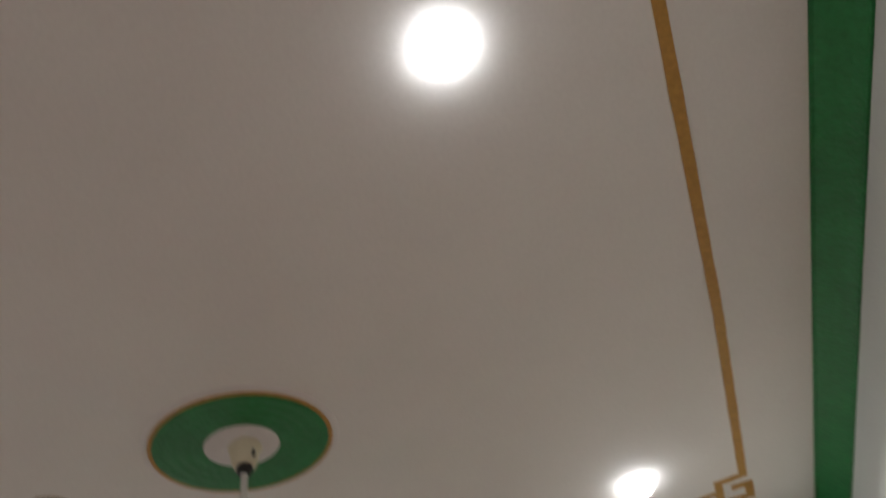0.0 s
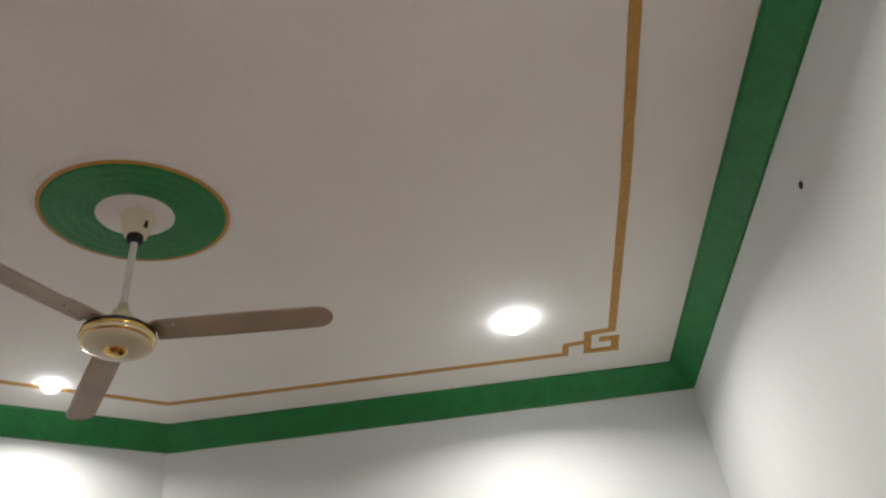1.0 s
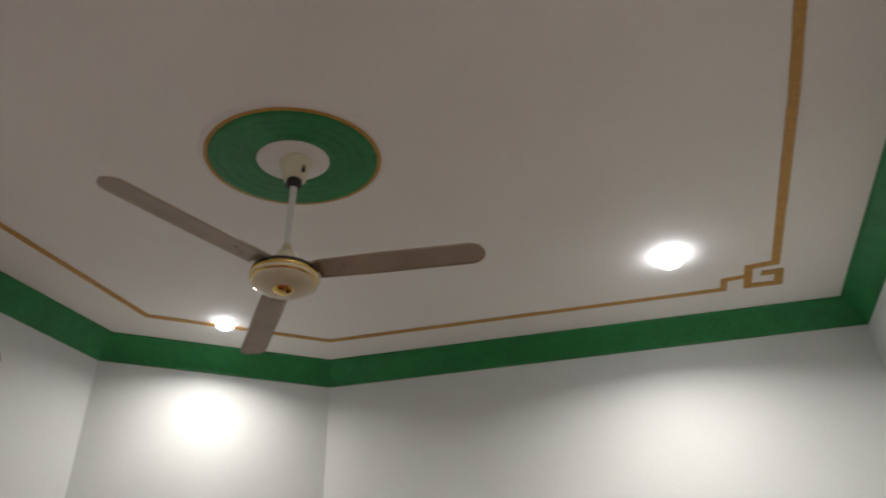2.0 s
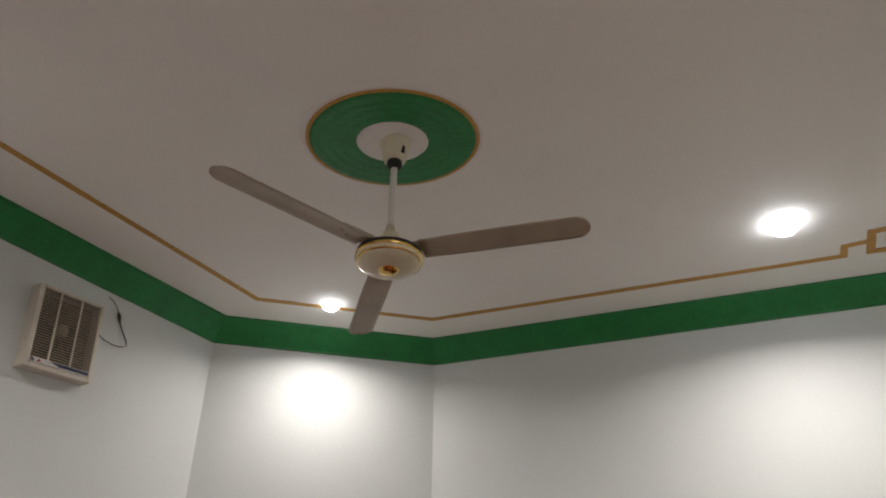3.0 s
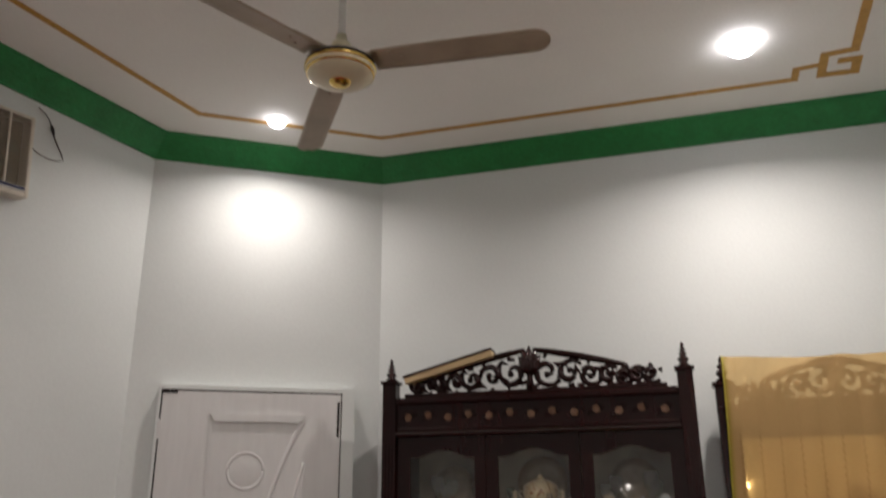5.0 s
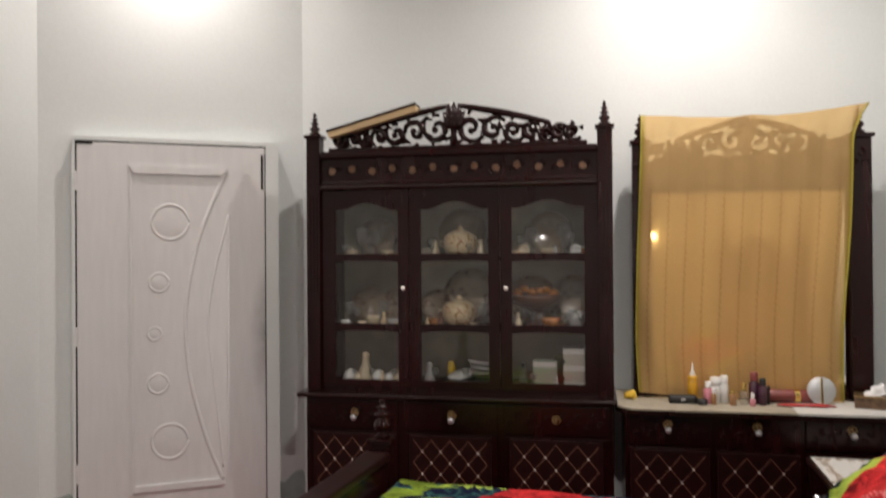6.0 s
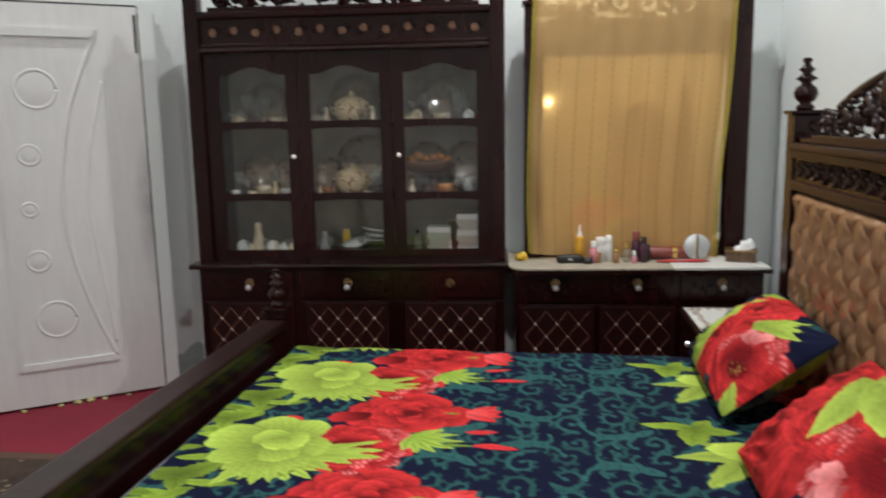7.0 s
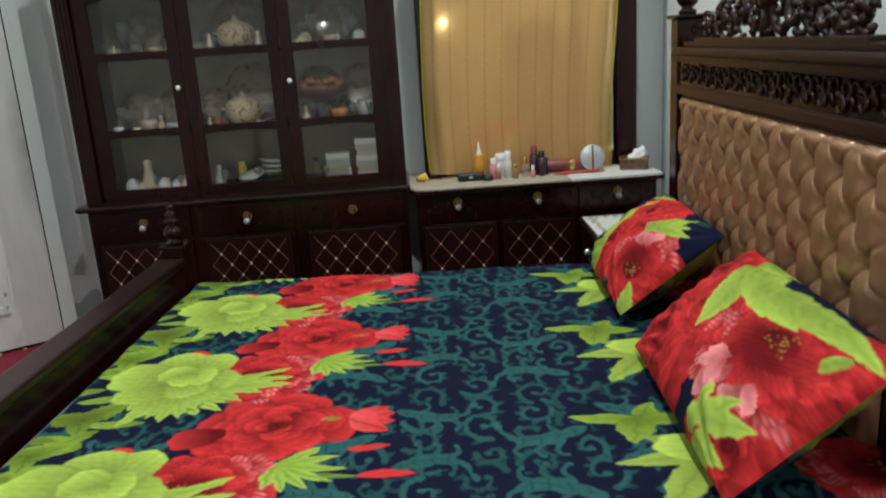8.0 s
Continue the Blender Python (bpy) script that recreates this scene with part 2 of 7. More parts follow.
def cornice():
    """A cove with a small fillet below and a lip above, mitred at the corners and slightly uneven along its length."""
    steps = [(-0.002, DROP), (0.010, DROP), (0.012, DROP - 0.012), (0.035, DROP - 0.045), (0.066, DROP - 0.075), (0.100, 0.026), (OUT - 0.012, 0.012), (OUT, 0.010), (OUT, -0.002)]
    bm = bmesh.new()
    rings = []
    for out, down in steps:
        loop = inset(corners, out)
        ring = []
        for k, q in enumerate(loop):
            r = loop[(k + 1) % len(loop)]
            n = max(2, int((r - q).length / 0.06))
            for i in range(n):
                p = q.lerp(r, i / n)
                w = 0.0025 * noise.noise(Vector((p.x * 5, p.y * 5, out * 20))) if 0 < i else 0
                ring.append((p.x, p.y, HIGH - down + w, k, n))
        rings.append(ring)
    base = rings[0]
    # every ring takes the first ring's division, so that the bands stay square to the wall
    verts = []
    for (out, down) in steps:
        loop = inset(corners, out)
        row, count = [], {}
        for *_, k, m in base:
            i = count.get(k, 0)
            count[k] = i + 1
            p = loop[k].lerp(loop[(k + 1) % len(loop)], i / m)
            w = 0.003 * noise.noise(Vector((p.x * 4, p.y * 4, out * 20))) if 0.005 < out else 0
            row.append(bm.verts.new((p.x, p.y, HIGH - down + w * (down > 0.005))))
        verts.append(row)
    for a, b in zip(verts, verts[1:]):
        for k in range(len(a)):
            j = (k + 1) % len(a)
            bm.faces.new((a[k], a[j], b[j], b[k]))
    return bm


structure("cornice", cornice(), GREEN, "green painted plaster cornice round the ceiling", "cornice")


# Ochre line on the ceiling, with a fret in the corner.
def strip(bm, pts, width, z0, z1):
    """A flat band along a polyline, with a slightly wavering brushed width."""
    pts = [Vector(p) for p in pts]
    fine = [pts[0]]
    for a, b in zip(pts, pts[1:]):
        n = max(1, int((b - a).length / 0.08))
        fine += [a.lerp(b, (i + 1) / n) for i in range(n)]
    left, right = [], []
    for k, p in enumerate(fine):
        d0 = (p - fine[k - 1]).normalized() if k else (fine[1] - p).normalized()
        d1 = (fine[k + 1] - p).normalized() if k + 1 < len(fine) else d0
        n0, n1 = Vector((-d0.y, d0.x)), Vector((-d1.y, d1.x))
        m = (n0 + n1) / max(0.5, 1 + n0.dot(n1))
        w = width / 2 * (1 + 0.12 * noise.noise(Vector((p.x * 7, p.y * 7, 0))))
        left.append(p + m * w)
        right.append(p - m * w)
    rows = [[bm.verts.new((q.x, q.y, z)) for q in side] for side, z in ((left, z0), (left, z1), (right, z1), (right, z0))]
    for a, b in zip(rows, rows[1:]):
        for k in range(len(fine) - 1):
            bm.faces.new((a[k], a[k + 1], b[k + 1], b[k]))
    return bm


GZ = (HIGH + 0.001, HIGH - 0.004)
line_far = strip(bmesh.new(), [(-2.90, 0.35), (-2.664, 1.77), (-2.412, 3.298), (-1.560, 3.872), (0.688, 3.868), (0.685, 3.766), (0.80, 3.752)], 0.034, *GZ)
structure("trim_ceiling_line", line_far, GOLD, "ochre painted line round the ceiling", "ceiling line")
fret = strip(bmesh.new(), [(0.66, 0.10), (0.738, 1.007), (0.855, 2.40), (0.930, 3.648), (0.800, 3.662), (0.812, 3.862), (0.968, 3.866), (0.958, 3.742), (0.868, 3.742)], 0.042, GZ[0], GZ[1] - 0.001)
structure("trim_ceiling_fret", fret, GOLD, "ochre painted line ending in a square fret", "ceiling line")

# Screw hole in the right wall.
hy = 2.12
plug = structure("wall_plug", lathe(bmesh.new(), [(0, 0.004), (0.012, 0.004), (0.016, 0.0)], 14), GAP, "small dark plug hole in the wall", "wall plug")
plug.matrix_world = pose(wall_x(hy, RIGHT, FAR, 0.047), hy, 3.13, 0, -90, -2.7)


# ---- ceiling fittings ----
# cool face colour imitates the bluish glare halo round the lamps
LAMP_FACE = glow("lit_lamp_face", (0.92, 0.96, 1.0), 12)
RIM = material("white_lamp_rim", (0.8, 0.8, 0.78), 0.35, grain=0.02)
def downlight(lx, ly, size):
    """A bulging lamp with a thin rim; the bulge is enlarged to imitate round glare."""
    o = thing("downlight", pose(lx, ly, HIGH), "round white ceiling downlight switched on" if size == 1 else "small round white ceiling downlight switched on", "lamp", "ceiling downlights")
    part("rim", lathe(bmesh.new(), [(r * size, z) for r, z in ((0.078, -0.001), (0.086, -0.003), (0.093, 0.0005))], 40), RIM, o)
    part("diffuser", lathe(bmesh.new(), [(r * size, z * size) for r, z in ((0, -0.066), (0.026, -0.063), (0.048, -0.053), (0.064, -0.038), (0.074, -0.021), (0.079, -0.002))], 40), LAMP_FACE, o, "glowing white diffuser")


for lx, ly, size, _ in LAMPS:
    downlight(lx, ly, size)

ROSE = (-1.104, 2.238)
o = thing("ceiling_medallion", pose(*ROSE, HIGH, 0, 0, 14) @ Matrix.Diagonal((1.05, 0.90, 1.0, 1.0)), "oval green ceiling medallion with an ochre rim and white boss", "medallion")
part("outer_rim", lathe(bmesh.new(), [(0.340, -0.012), (0.352, -0.014), (0.363, -0.008), (0.368, 0.002)], 72), WHITE_PLASTER, o, "white plaster edge", smooth=True)
part("gold_ring", lathe(bmesh.new(), [(0.325, -0.016), (0.331, -0.020), (0.340, -0.018), (0.342, -0.006)], 72), GOLD, o, "ochre painted ring", smooth=True)
ring = [(0.140, -0.020)]
for r in np.linspace(0.145, 0.323, 24):
    ring.append((float(r), -0.021 - 0.002 * math.sin((r - 0.145) / 0.178 * math.pi * 4) ** 2))
part("green_ring", lathe(bmesh.new(), ring + [(0.327, -0.010)], 72), GREEN, o, smooth=True)
part("boss", lathe(bmesh.new(), [(0, -0.040), (0.07, -0.040), (0.085, -0.034), (0.10, -0.035), (0.118, -0.030), (0.135, -0.027), (0.146, -0.014)], 56), WHITE_PLASTER, o, "white plaster centre", smooth=True)

CREAM = material("cream_enamel", (0.70, 0.64, 0.47), 0.3, grain=0.04, scale=20, blotch=0.06)
BLADE = material("beige_fan_blade", (0.40, 0.34, 0.26), 0.45, grain=0.06, scale=14, blotch=0.12, blotch_scale=5)
BRASS = material("polished_brass", (0.75, 0.52, 0.16), 0.22, metal=1.0, grain=0.08)
BLACK = material("black_rubber", (0.012, 0.012, 0.012), 0.5, grain=0.15)
WHITE_ENAMEL = material("white_enamel", (0.72, 0.71, 0.68), 0.3, grain=0.03)
HUB = 2.912
fan = thing("ceiling_fan", pose(-1.089, 2.236, HIGH - 0.034), "cream ceiling fan with three beige blades and brass bands", "fan")
dz = HUB - (HIGH - 0.034)
part("canopy", lathe(bmesh.new(), [(0, 0), (0.066, 0.0), (0.066, -0.012), (0.058, -0.02), (0.052, -0.065), (0.042, -0.092), (0.016, -0.096)], 32), CREAM, fan, smooth=True)
part("canopy_slot", boxes((0.040, 0.052, -0.030, -0.018, -0.075, -0.045)), BLACK, fan)
part("rubber_cup", lathe(bmesh.new(), [(0.0, -0.094), (0.030, -0.094), (0.032, -0.112), (0.024, -0.128), (0.0, -0.129)], 24), BLACK, fan, "black rubber cup", smooth=True)
part("rod", lathe(bmesh.new(), [(0.0135, -0.12), (0.0135, dz + 0.10)], 16), WHITE_ENAMEL, fan, "white down rod", smooth=True)
part("lower_cup", lathe(bmesh.new(), [(0.0, dz + 0.150), (0.018, dz + 0.148), (0.022, dz + 0.118), (0.034, dz + 0.112), (0.036, dz + 0.085), (0.028, dz + 0.08), (0.044, dz + 0.05)], 24), CREAM, fan, smooth=True)
part("motor_housing", lathe(bmesh.new(), [(0.03, dz + 0.062), (0.075, dz + 0.056), (0.112, dz + 0.036), (0.123, dz + 0.012), (0.124, dz - 0.004), (0.119, dz - 0.014), (0.108, dz - 0.026), (0.078, dz - 0.038), (0.040, dz - 0.044), (0, dz - 0.045)], 48), CREAM, fan, smooth=True)
part("brass_band", lathe(bmesh.new(), [(0.1235, dz + 0.016), (0.1275, dz + 0.013), (0.1275, dz + 0.003), (0.1235, dz + 0.0)], 48), BRASS, fan, "brass band", smooth=True)
part("black_band", lathe(bmesh.new(), [(0.119, dz + 0.030), (0.1235, dz + 0.026), (0.1245, dz + 0.020), (0.122, dz + 0.016)], 48), BLACK, fan, "black band", smooth=True)
part("brass_band", lathe(bmesh.new(), [(0.118, dz - 0.010), (0.122, dz - 0.011), (0.121, dz - 0.015), (0.115, dz - 0.018)], 48), BRASS, fan, "brass band", smooth=True)
part("bottom_cap", lathe(bmesh.new(), [(0.040, dz - 0.042), (0.034, dz - 0.052), (0.018, dz - 0.058), (0, dz - 0.059)], 28), BRASS, fan, "brass bottom cap", smooth=True)


def fan_blade():
    """A long pressed blade with a rounded tip, slight camber and pitch, 4 mm thick."""
    bm = bmesh.new()
    top, bot = [], []
    n = 30
    for i in range(n + 1):
        t = 1 - (1 - i / n) ** 1.7
        x = 0.125 + 0.620 * t
        w = 0.050 + 0.005 * min(1, t * 3)
        if t > 0.91:
            w *= math.sqrt(max(0.03, 1 - ((t - 0.91) / 0.09) ** 2 * 0.97))
        ra, rb = [], []
        for j in range(7):
            s = -1 + j / 3
            y = w * s
            z = 0.006 * (1 - s * s) - math.tan(radians(9)) * y
            ra.append(bm.verts.new((x, y, z + 0.002)))
            rb.append(bm.verts.new((x, y, z - 0.002)))
        top.append(ra)
        bot.append(rb)
    for i in range(n):
        for j in range(6):
            bm.faces.new((top[i][j], top[i + 1][j], top[i + 1][j + 1], top[i][j + 1]))
            bm.faces.new((bot[i][j], bot[i][j + 1], bot[i + 1][j + 1], bot[i + 1][j]))
        bm.faces.new((top[i][0], bot[i][0], bot[i + 1][0], top[i + 1][0]))
        bm.faces.new((top[i][6], top[i + 1][6], bot[i + 1][6], bot[i][6]))
    for r, s in ((top[0], bot[0]), (top[-1], bot[-1])):
        for j in range(6):
            bm.faces.new((r[j], r[j + 1], s[j + 1], s[j]))
    return bm


def fan_iron():
    bm = bmesh.new()
    prism(bm, [(0.085, -0.034), (0.12, -0.034), (0.17, -0.034), (0.235, -0.030), (0.245, 0.0), (0.235, 0.030), (0.17, 0.034), (0.12, 0.034), (0.085, 0.034)], 0.006, 0.012, "z")
    for p in ((0.19, -0.018), (0.19, 0.018), (0.225, 0)):
        lathe(bm, [(0, -0.006), (0.005, -0.005), (0.006, 0.006)], 10, p)
    return bm


blade, iron = fan_blade(), fan_iron()
b0 = part("blade", blade, BLADE, fan, "beige painted blade", pose(0, 0, dz + 0.030, 0, 0, 4.5), smooth=True)
i0 = part("blade_iron", iron, BLADE, b0, m=pose(0, 0, 0.004))
for a in (124.5, -115.5):
    b = again(b0, pose(0, 0, dz + 0.030, 0, 0, a))
    b["label"] = "beige painted blade"
    again(i0, pose(0, 0, 0.004), b)


# ---- exhaust fan on the left wall ----
GRILLE = material("beige_plastic_grille", (0.42, 0.36, 0.27), 0.45, grain=0.1, scale=40, blotch=0.1)
PLASTIC = material("aged_cream_plastic", (0.66, 0.61, 0.52), 0.35, grain=0.04, blotch=0.08, blotch_scale=8)
DUSK = material("dusty_dark_inside", (0.085, 0.062, 0.045), 0.8, grain=0.25, scale=20)
NAVY = material("navy_print", (0.012, 0.02, 0.07), 0.4, grain=0.1)
left_turn = math.degrees(math.atan2(-1.0, -0.19))  # along the wall, towards the back


def on_left_wall(s, z, off=0.0):
    """A place s metres along the left wall from its far end; local x runs along the wall to the far end, local y into the wall."""
    d = Vector((-0.19, -1.0)).normalized()
    n = Vector((-d.y, d.x)) if -d.y > 0 else Vector((d.y, -d.x))
    p = Vector(DIAG_A) + d * s + n * off
    return pose(p.x, p.y, z, 0, 0, left_turn + 180)


ex = thing("exhaust_fan", on_left_wall(0.965, 3.024) @ pose(0, 0, 0, 0, -4.0, 0), "square cream plastic exhaust fan with a slatted grille", "exhaust fan")
W2, H2 = 0.178, 0.205
bm = boxes((-W2, -W2 + 0.028, -0.075, 0.0, -H2, H2), (W2 - 0.020, W2, -0.075, 0.0, -H2, H2), (-W2 + 0.028, W2 - 0.020, -0.075, 0.0, H2 - 0.018, H2), (-W2 + 0.028, W2 - 0.020, -0.075, 0.0, -H2, -H2 + 0.024), bevel=0.006)
part("frame", bm, PLASTIC, ex, "cream plastic frame")
part("back_plate", boxes((-W2 + 0.02, W2 - 0.02, -0.012, -0.006, -H2 + 0.02, H2 - 0.02)), DUSK, ex, "dusty dark back")
bm = bmesh.new()
for k in range(5):
    a = k * math.tau / 5 + 0.3
    prism(bm, [(0.03 * math.cos(a), 0.03 * math.sin(a)), (0.135 * math.cos(a - 0.15), 0.135 * math.sin(a - 0.15)), (0.145 * math.cos(a + 0.35), 0.145 * math.sin(a + 0.35)), (0.04 * math.cos(a + 0.9), 0.04 * math.sin(a + 0.9))], -0.035, -0.030, "y")
part("impeller", bm, BLACK, ex, "dark impeller at rest")
part("hub", lathe(bmesh.new(), [(0, 0.02), (0.025, 0.016), (0.032, 0)], 20), GRILLE, ex, m=pose(0, -0.035, 0.02, 90), smooth=True)
slat = part("slat", boxes((-W2 + 0.027, W2 - 0.019, -0.005, 0.005, -0.0022, 0.0022)), GRILLE, ex, m=pose(0, -0.066, -H2 + 0.055, 20))
for k in range(1, 26):
    again(slat, pose(0, -0.066, -H2 + 0.055 + k * (2 * H2 - 0.08) / 26, 20))
for x in (-0.062, 0.052):
    part("grille_bar", boxes((x - 0.004, x + 0.004, -0.077, -0.070, -H2 + 0.04, H2 - 0.016)), PLASTIC, ex)
bm = bmesh.new()
prism(bm, [(-W2 + 0.028, -H2 + 0.024), (W2 - 0.022, -H2 + 0.024), (W2 - 0.022, -H2 + 0.048), (-W2 + 0.028, -H2 + 0.048)], -0.079, -0.074)
plate = part("name_plate", bm, WHITE_ENAMEL, ex, "white and navy plate with a plain badge")
bm = bmesh.new()
prism(bm, [(-0.075, -H2 + 0.034), (-0.045, -H2 + 0.045), (-0.005, -H2 + 0.030), (W2 - 0.024, -H2 + 0.030), (W2 - 0.024, -H2 + 0.046), (0.0, -H2 + 0.046), (-0.03, -H2 + 0.046), (-0.06, -H2 + 0.040)], -0.0805, -0.0785)
part("navy_stripe", bm, NAVY, plate)
bm = prism(bmesh.new(), [(-W2 + 0.030, -H2 + 0.028), (-W2 + 0.050, -H2 + 0.030), (-W2 + 0.034, -H2 + 0.046), (-W2 + 0.030, -H2 + 0.046)], -0.0805, -0.0785)
part("navy_corner", bm, NAVY, plate)
RED = material("red_print", (0.45, 0.03, 0.03), 0.4, grain=0.05)
bm = prism(bmesh.new(), [(-W2 + 0.058, -H2 + 0.029), (-W2 + 0.082, -H2 + 0.031), (-W2 + 0.070, -H2 + 0.044)], -0.0805, -0.0785)
part("badge", bm, RED, plate)

WIRE = material("grey_cable", (0.10, 0.085, 0.075), 0.6, grain=0.15)
base = on_left_wall(0.755, 3.085)
wire = thing("loose_wire", base, "thin loose cable hanging in a loop beside the exhaust fan", "cable")
loop = [(-0.005, -0.02, 0.245), (0.03, -0.012, 0.24), (0.06, -0.014, 0.215), (0.082, -0.012, 0.18), (0.10, -0.012, 0.14), (0.125, -0.014, 0.10), (0.16, -0.014, 0.055), (0.17, -0.012, 0.035), (0.145, -0.012, 0.018), (0.09, -0.014, 0.008), (0.03, -0.014, 0.015), (-0.01, -0.03, 0.02)]
part("cable", tube(bmesh.new(), loop, [0.0028] * 4 + [0.004] * 3 + [0.0028] * 5, 6), WIRE, wire, smooth=True)
part("taped_joint", tube(bmesh.new(), [(0.078, -0.012, 0.19), (0.088, -0.013, 0.168), (0.10, -0.012, 0.142)], [0.005, 0.010, 0.005], 8), BLACK, wire, "black tape round the joint", smooth=True)

sw = thing("switch_box", on_left_wall(0.57, 1.325), "small brown and cream wall switch box", "switch")
part("box", boxes((-0.05, 0.05, -0.022, 0, -0.022, 0.022), bevel=0.004), material("brown_bakelite", (0.10, 0.055, 0.035), 0.4, grain=0.1), sw)
part("rocker", boxes((0.005, 0.04, -0.03, -0.021, -0.012, 0.012), bevel=0.003), PLASTIC, sw, "cream rocker")

# ---- rug at the foot of the bed ----
def rug_material():
    """Dark brown woven rug with rows of lighter flecks."""
    m = material("brown_woven_rug", (0.045, 0.026, 0.018), 0.95, grain=0.3, scale=90, blotch=0.3, blotch_scale=9, bump=0.6, bump_scale=220)
    n, ln = m.node_tree.nodes, m.node_tree.links
    tc, br, mx = n.new("ShaderNodeTexCoord"), n.new("ShaderNodeTexVoronoi"), n.new("ShaderNodeMix")
    br.inputs["Scale"].default_value = 16
    ln.new(tc.outputs["Object"], br.inputs["Vector"])
    r = n.new("ShaderNodeMapRange")
    r.inputs["From Min"].default_value, r.inputs["From Max"].default_value = 0.16, 0.24
    r.inputs["To Min"].default_value, r.inputs["To Max"].default_value = 1, 0
    ln.new(br.outputs["Distance"], r.inputs["Value"])
    mx.data_type = "RGBA"
    b = n["Principled BSDF"]
    old = b.inputs["Base Color"].links[0].from_socket
    ln.new(r.outputs["Result"], mx.inputs["Factor"])
    ln.new(old, mx.inputs["A"])
    mx.inputs["B"].default_value = (0.20, 0.15, 0.10, 1)
    ln.new(mx.outputs["Result"], b.inputs["Base Color"])
    return m


rug = thing("rug", pose(-2.0, 1.95, 0.0, 0, 0, -3), "dark brown patterned rug with a plain border on the red carpet", "rug")
part("woven_top", boxes((-0.74, 0.74, -1.15, 1.15, 0.001, 0.012), bevel=0.003), rug_material(), rug)
part("border", boxes((-0.80, -0.74, -1.21, 1.21, 0.001, 0.010), (0.74, 0.80, -1.21, 1.21, 0.001, 0.010), (-0.74, 0.74, 1.15, 1.21, 0.001, 0.010), (-0.74, 0.74, -1.21, -1.15, 0.001, 0.010)), material("tan_rug_border", (0.10, 0.055, 0.035), 0.95, grain=0.3, scale=120, bump=0.5, bump_scale=220), rug, "tan border")


# ---- door in the diagonal wall ----
FOAM = material("dried_yellow_foam", (0.42, 0.36, 0.17), 0.9, grain=0.3, scale=40, bump=0.6)
OLD_PAINT = material("old_green_grey_paint", (0.34, 0.41, 0.40), 0.65, grain=0.08, scale=20, blotch=0.1, blotch_scale=5, bump=0.15)
CEMENT = material("grey_cement_filler", (0.33, 0.33, 0.32), 0.85, grain=0.15, scale=30, bump=0.3)
STEEL = material("steel", (0.5, 0.5, 0.5), 0.3, metal=1.0, grain=0.1)
door_turn = math.degrees(math.atan2(4.035 - 3.550, 2.640 - 1.832))
DW, DH, DT = 0.942, 2.03, 0.042
door = thing("door_1", pose(-2.640, 3.552, 0, 0, 0, door_turn), "closed white moulded door with round panels and a curved band", "door", kind="structure")


def grimy_door():
    """The door's paint with a grey hand-worn smear by the lock, broken up by noise."""
    m = material("white_door_leaf_with_grime", (0.67, 0.665, 0.66), 0.5, grain=0.035, scale=30, stretch=(1, 1, 0.15), blotch=0.06, bump=0.05, bump_scale=60)
    n, ln = m.node_tree.nodes, m.node_tree.links
    b = n["Principled BSDF"]
    clean = b.inputs["Base Color"].links[0].from_socket
    tc, off, wide, size, cover, noisy, mul, mx = (n.new(k) for k in ("ShaderNodeTexCoord", "ShaderNodeVectorMath", "ShaderNodeVectorMath", "ShaderNodeVectorMath", "ShaderNodeMapRange", "ShaderNodeTexNoise", "ShaderNodeMath", "ShaderNodeMix"))
    off.operation, off.inputs[1].default_value = "SUBTRACT", (0.945, 0.0, 0.98)
    ln.new(tc.outputs["Object"], off.inputs[0])
    wide.operation, wide.inputs[1].default_value = "MULTIPLY", (12.0, 0.0, 2.6)
    ln.new(off.outputs[0], wide.inputs[0])
    size.operation = "LENGTH"
    ln.new(wide.outputs[0], size.inputs[0])
    cover.inputs["From Min"].default_value, cover.inputs["From Max"].default_value = 0.1, 1.1
    cover.inputs["To Min"].default_value, cover.inputs["To Max"].default_value = 1.0, 0.0
    ln.new(size.outputs["Value"], cover.inputs["Value"])
    noisy.inputs["Scale"].default_value, noisy.inputs["Detail"].default_value = 9, 5
    ln.new(tc.outputs["Object"], noisy.inputs["Vector"])
    mul.operation = "MULTIPLY"
    ln.new(cover.outputs["Result"], mul.inputs[0])
    ln.new(noisy.outputs["Fac"], mul.inputs[1])
    mx.data_type = "RGBA"
    ln.new(mul.outputs[0], mx.inputs["Factor"])
    ln.new(clean, mx.inputs["A"])
    mx.inputs["B"].default_value = (0.13, 0.12, 0.13, 1)
    ln.new(mx.outputs["Result"], b.inputs["Base Color"])
    return m


part("leaf", boxes((0, DW, 0.0, DT, 0.014, DH), bevel=0.003), grimy_door(), door)


def bead(pts, r=0.011, flat=0.6):
    return tube(bmesh.new(), [(x, 0.001, z) for x, z in pts], r, 8, flat, up=(0, 1, 0))


def ring_pts(cx, cz, r, n=36):
    return [(cx + r * math.cos(k * math.tau / n), cz + r * math.sin(k * math.tau / n)) for k in range(n + 1)]


def smooth_pts(pts, n=8):
    """A smooth curve through points."""
    p = [pts[0], *pts, pts[-1]]
    out = []
    for k in range(1, len(p) - 2):
        for i in range(n):
            t = i / n
            out.append(tuple(0.5 * (2 * p[k][c] + (p[k + 1][c] - p[k - 1][c]) * t + (2 * p[k - 1][c] - 5 * p[k][c] + 4 * p[k + 1][c] - p[k + 2][c]) * t * t
                                    + (3 * p[k][c] - p[k - 1][c] - 3 * p[k + 1][c] + p[k + 2][c]) * t ** 3) for c in range(len(pts[0]))))
    return out + [tuple(pts[-1])]


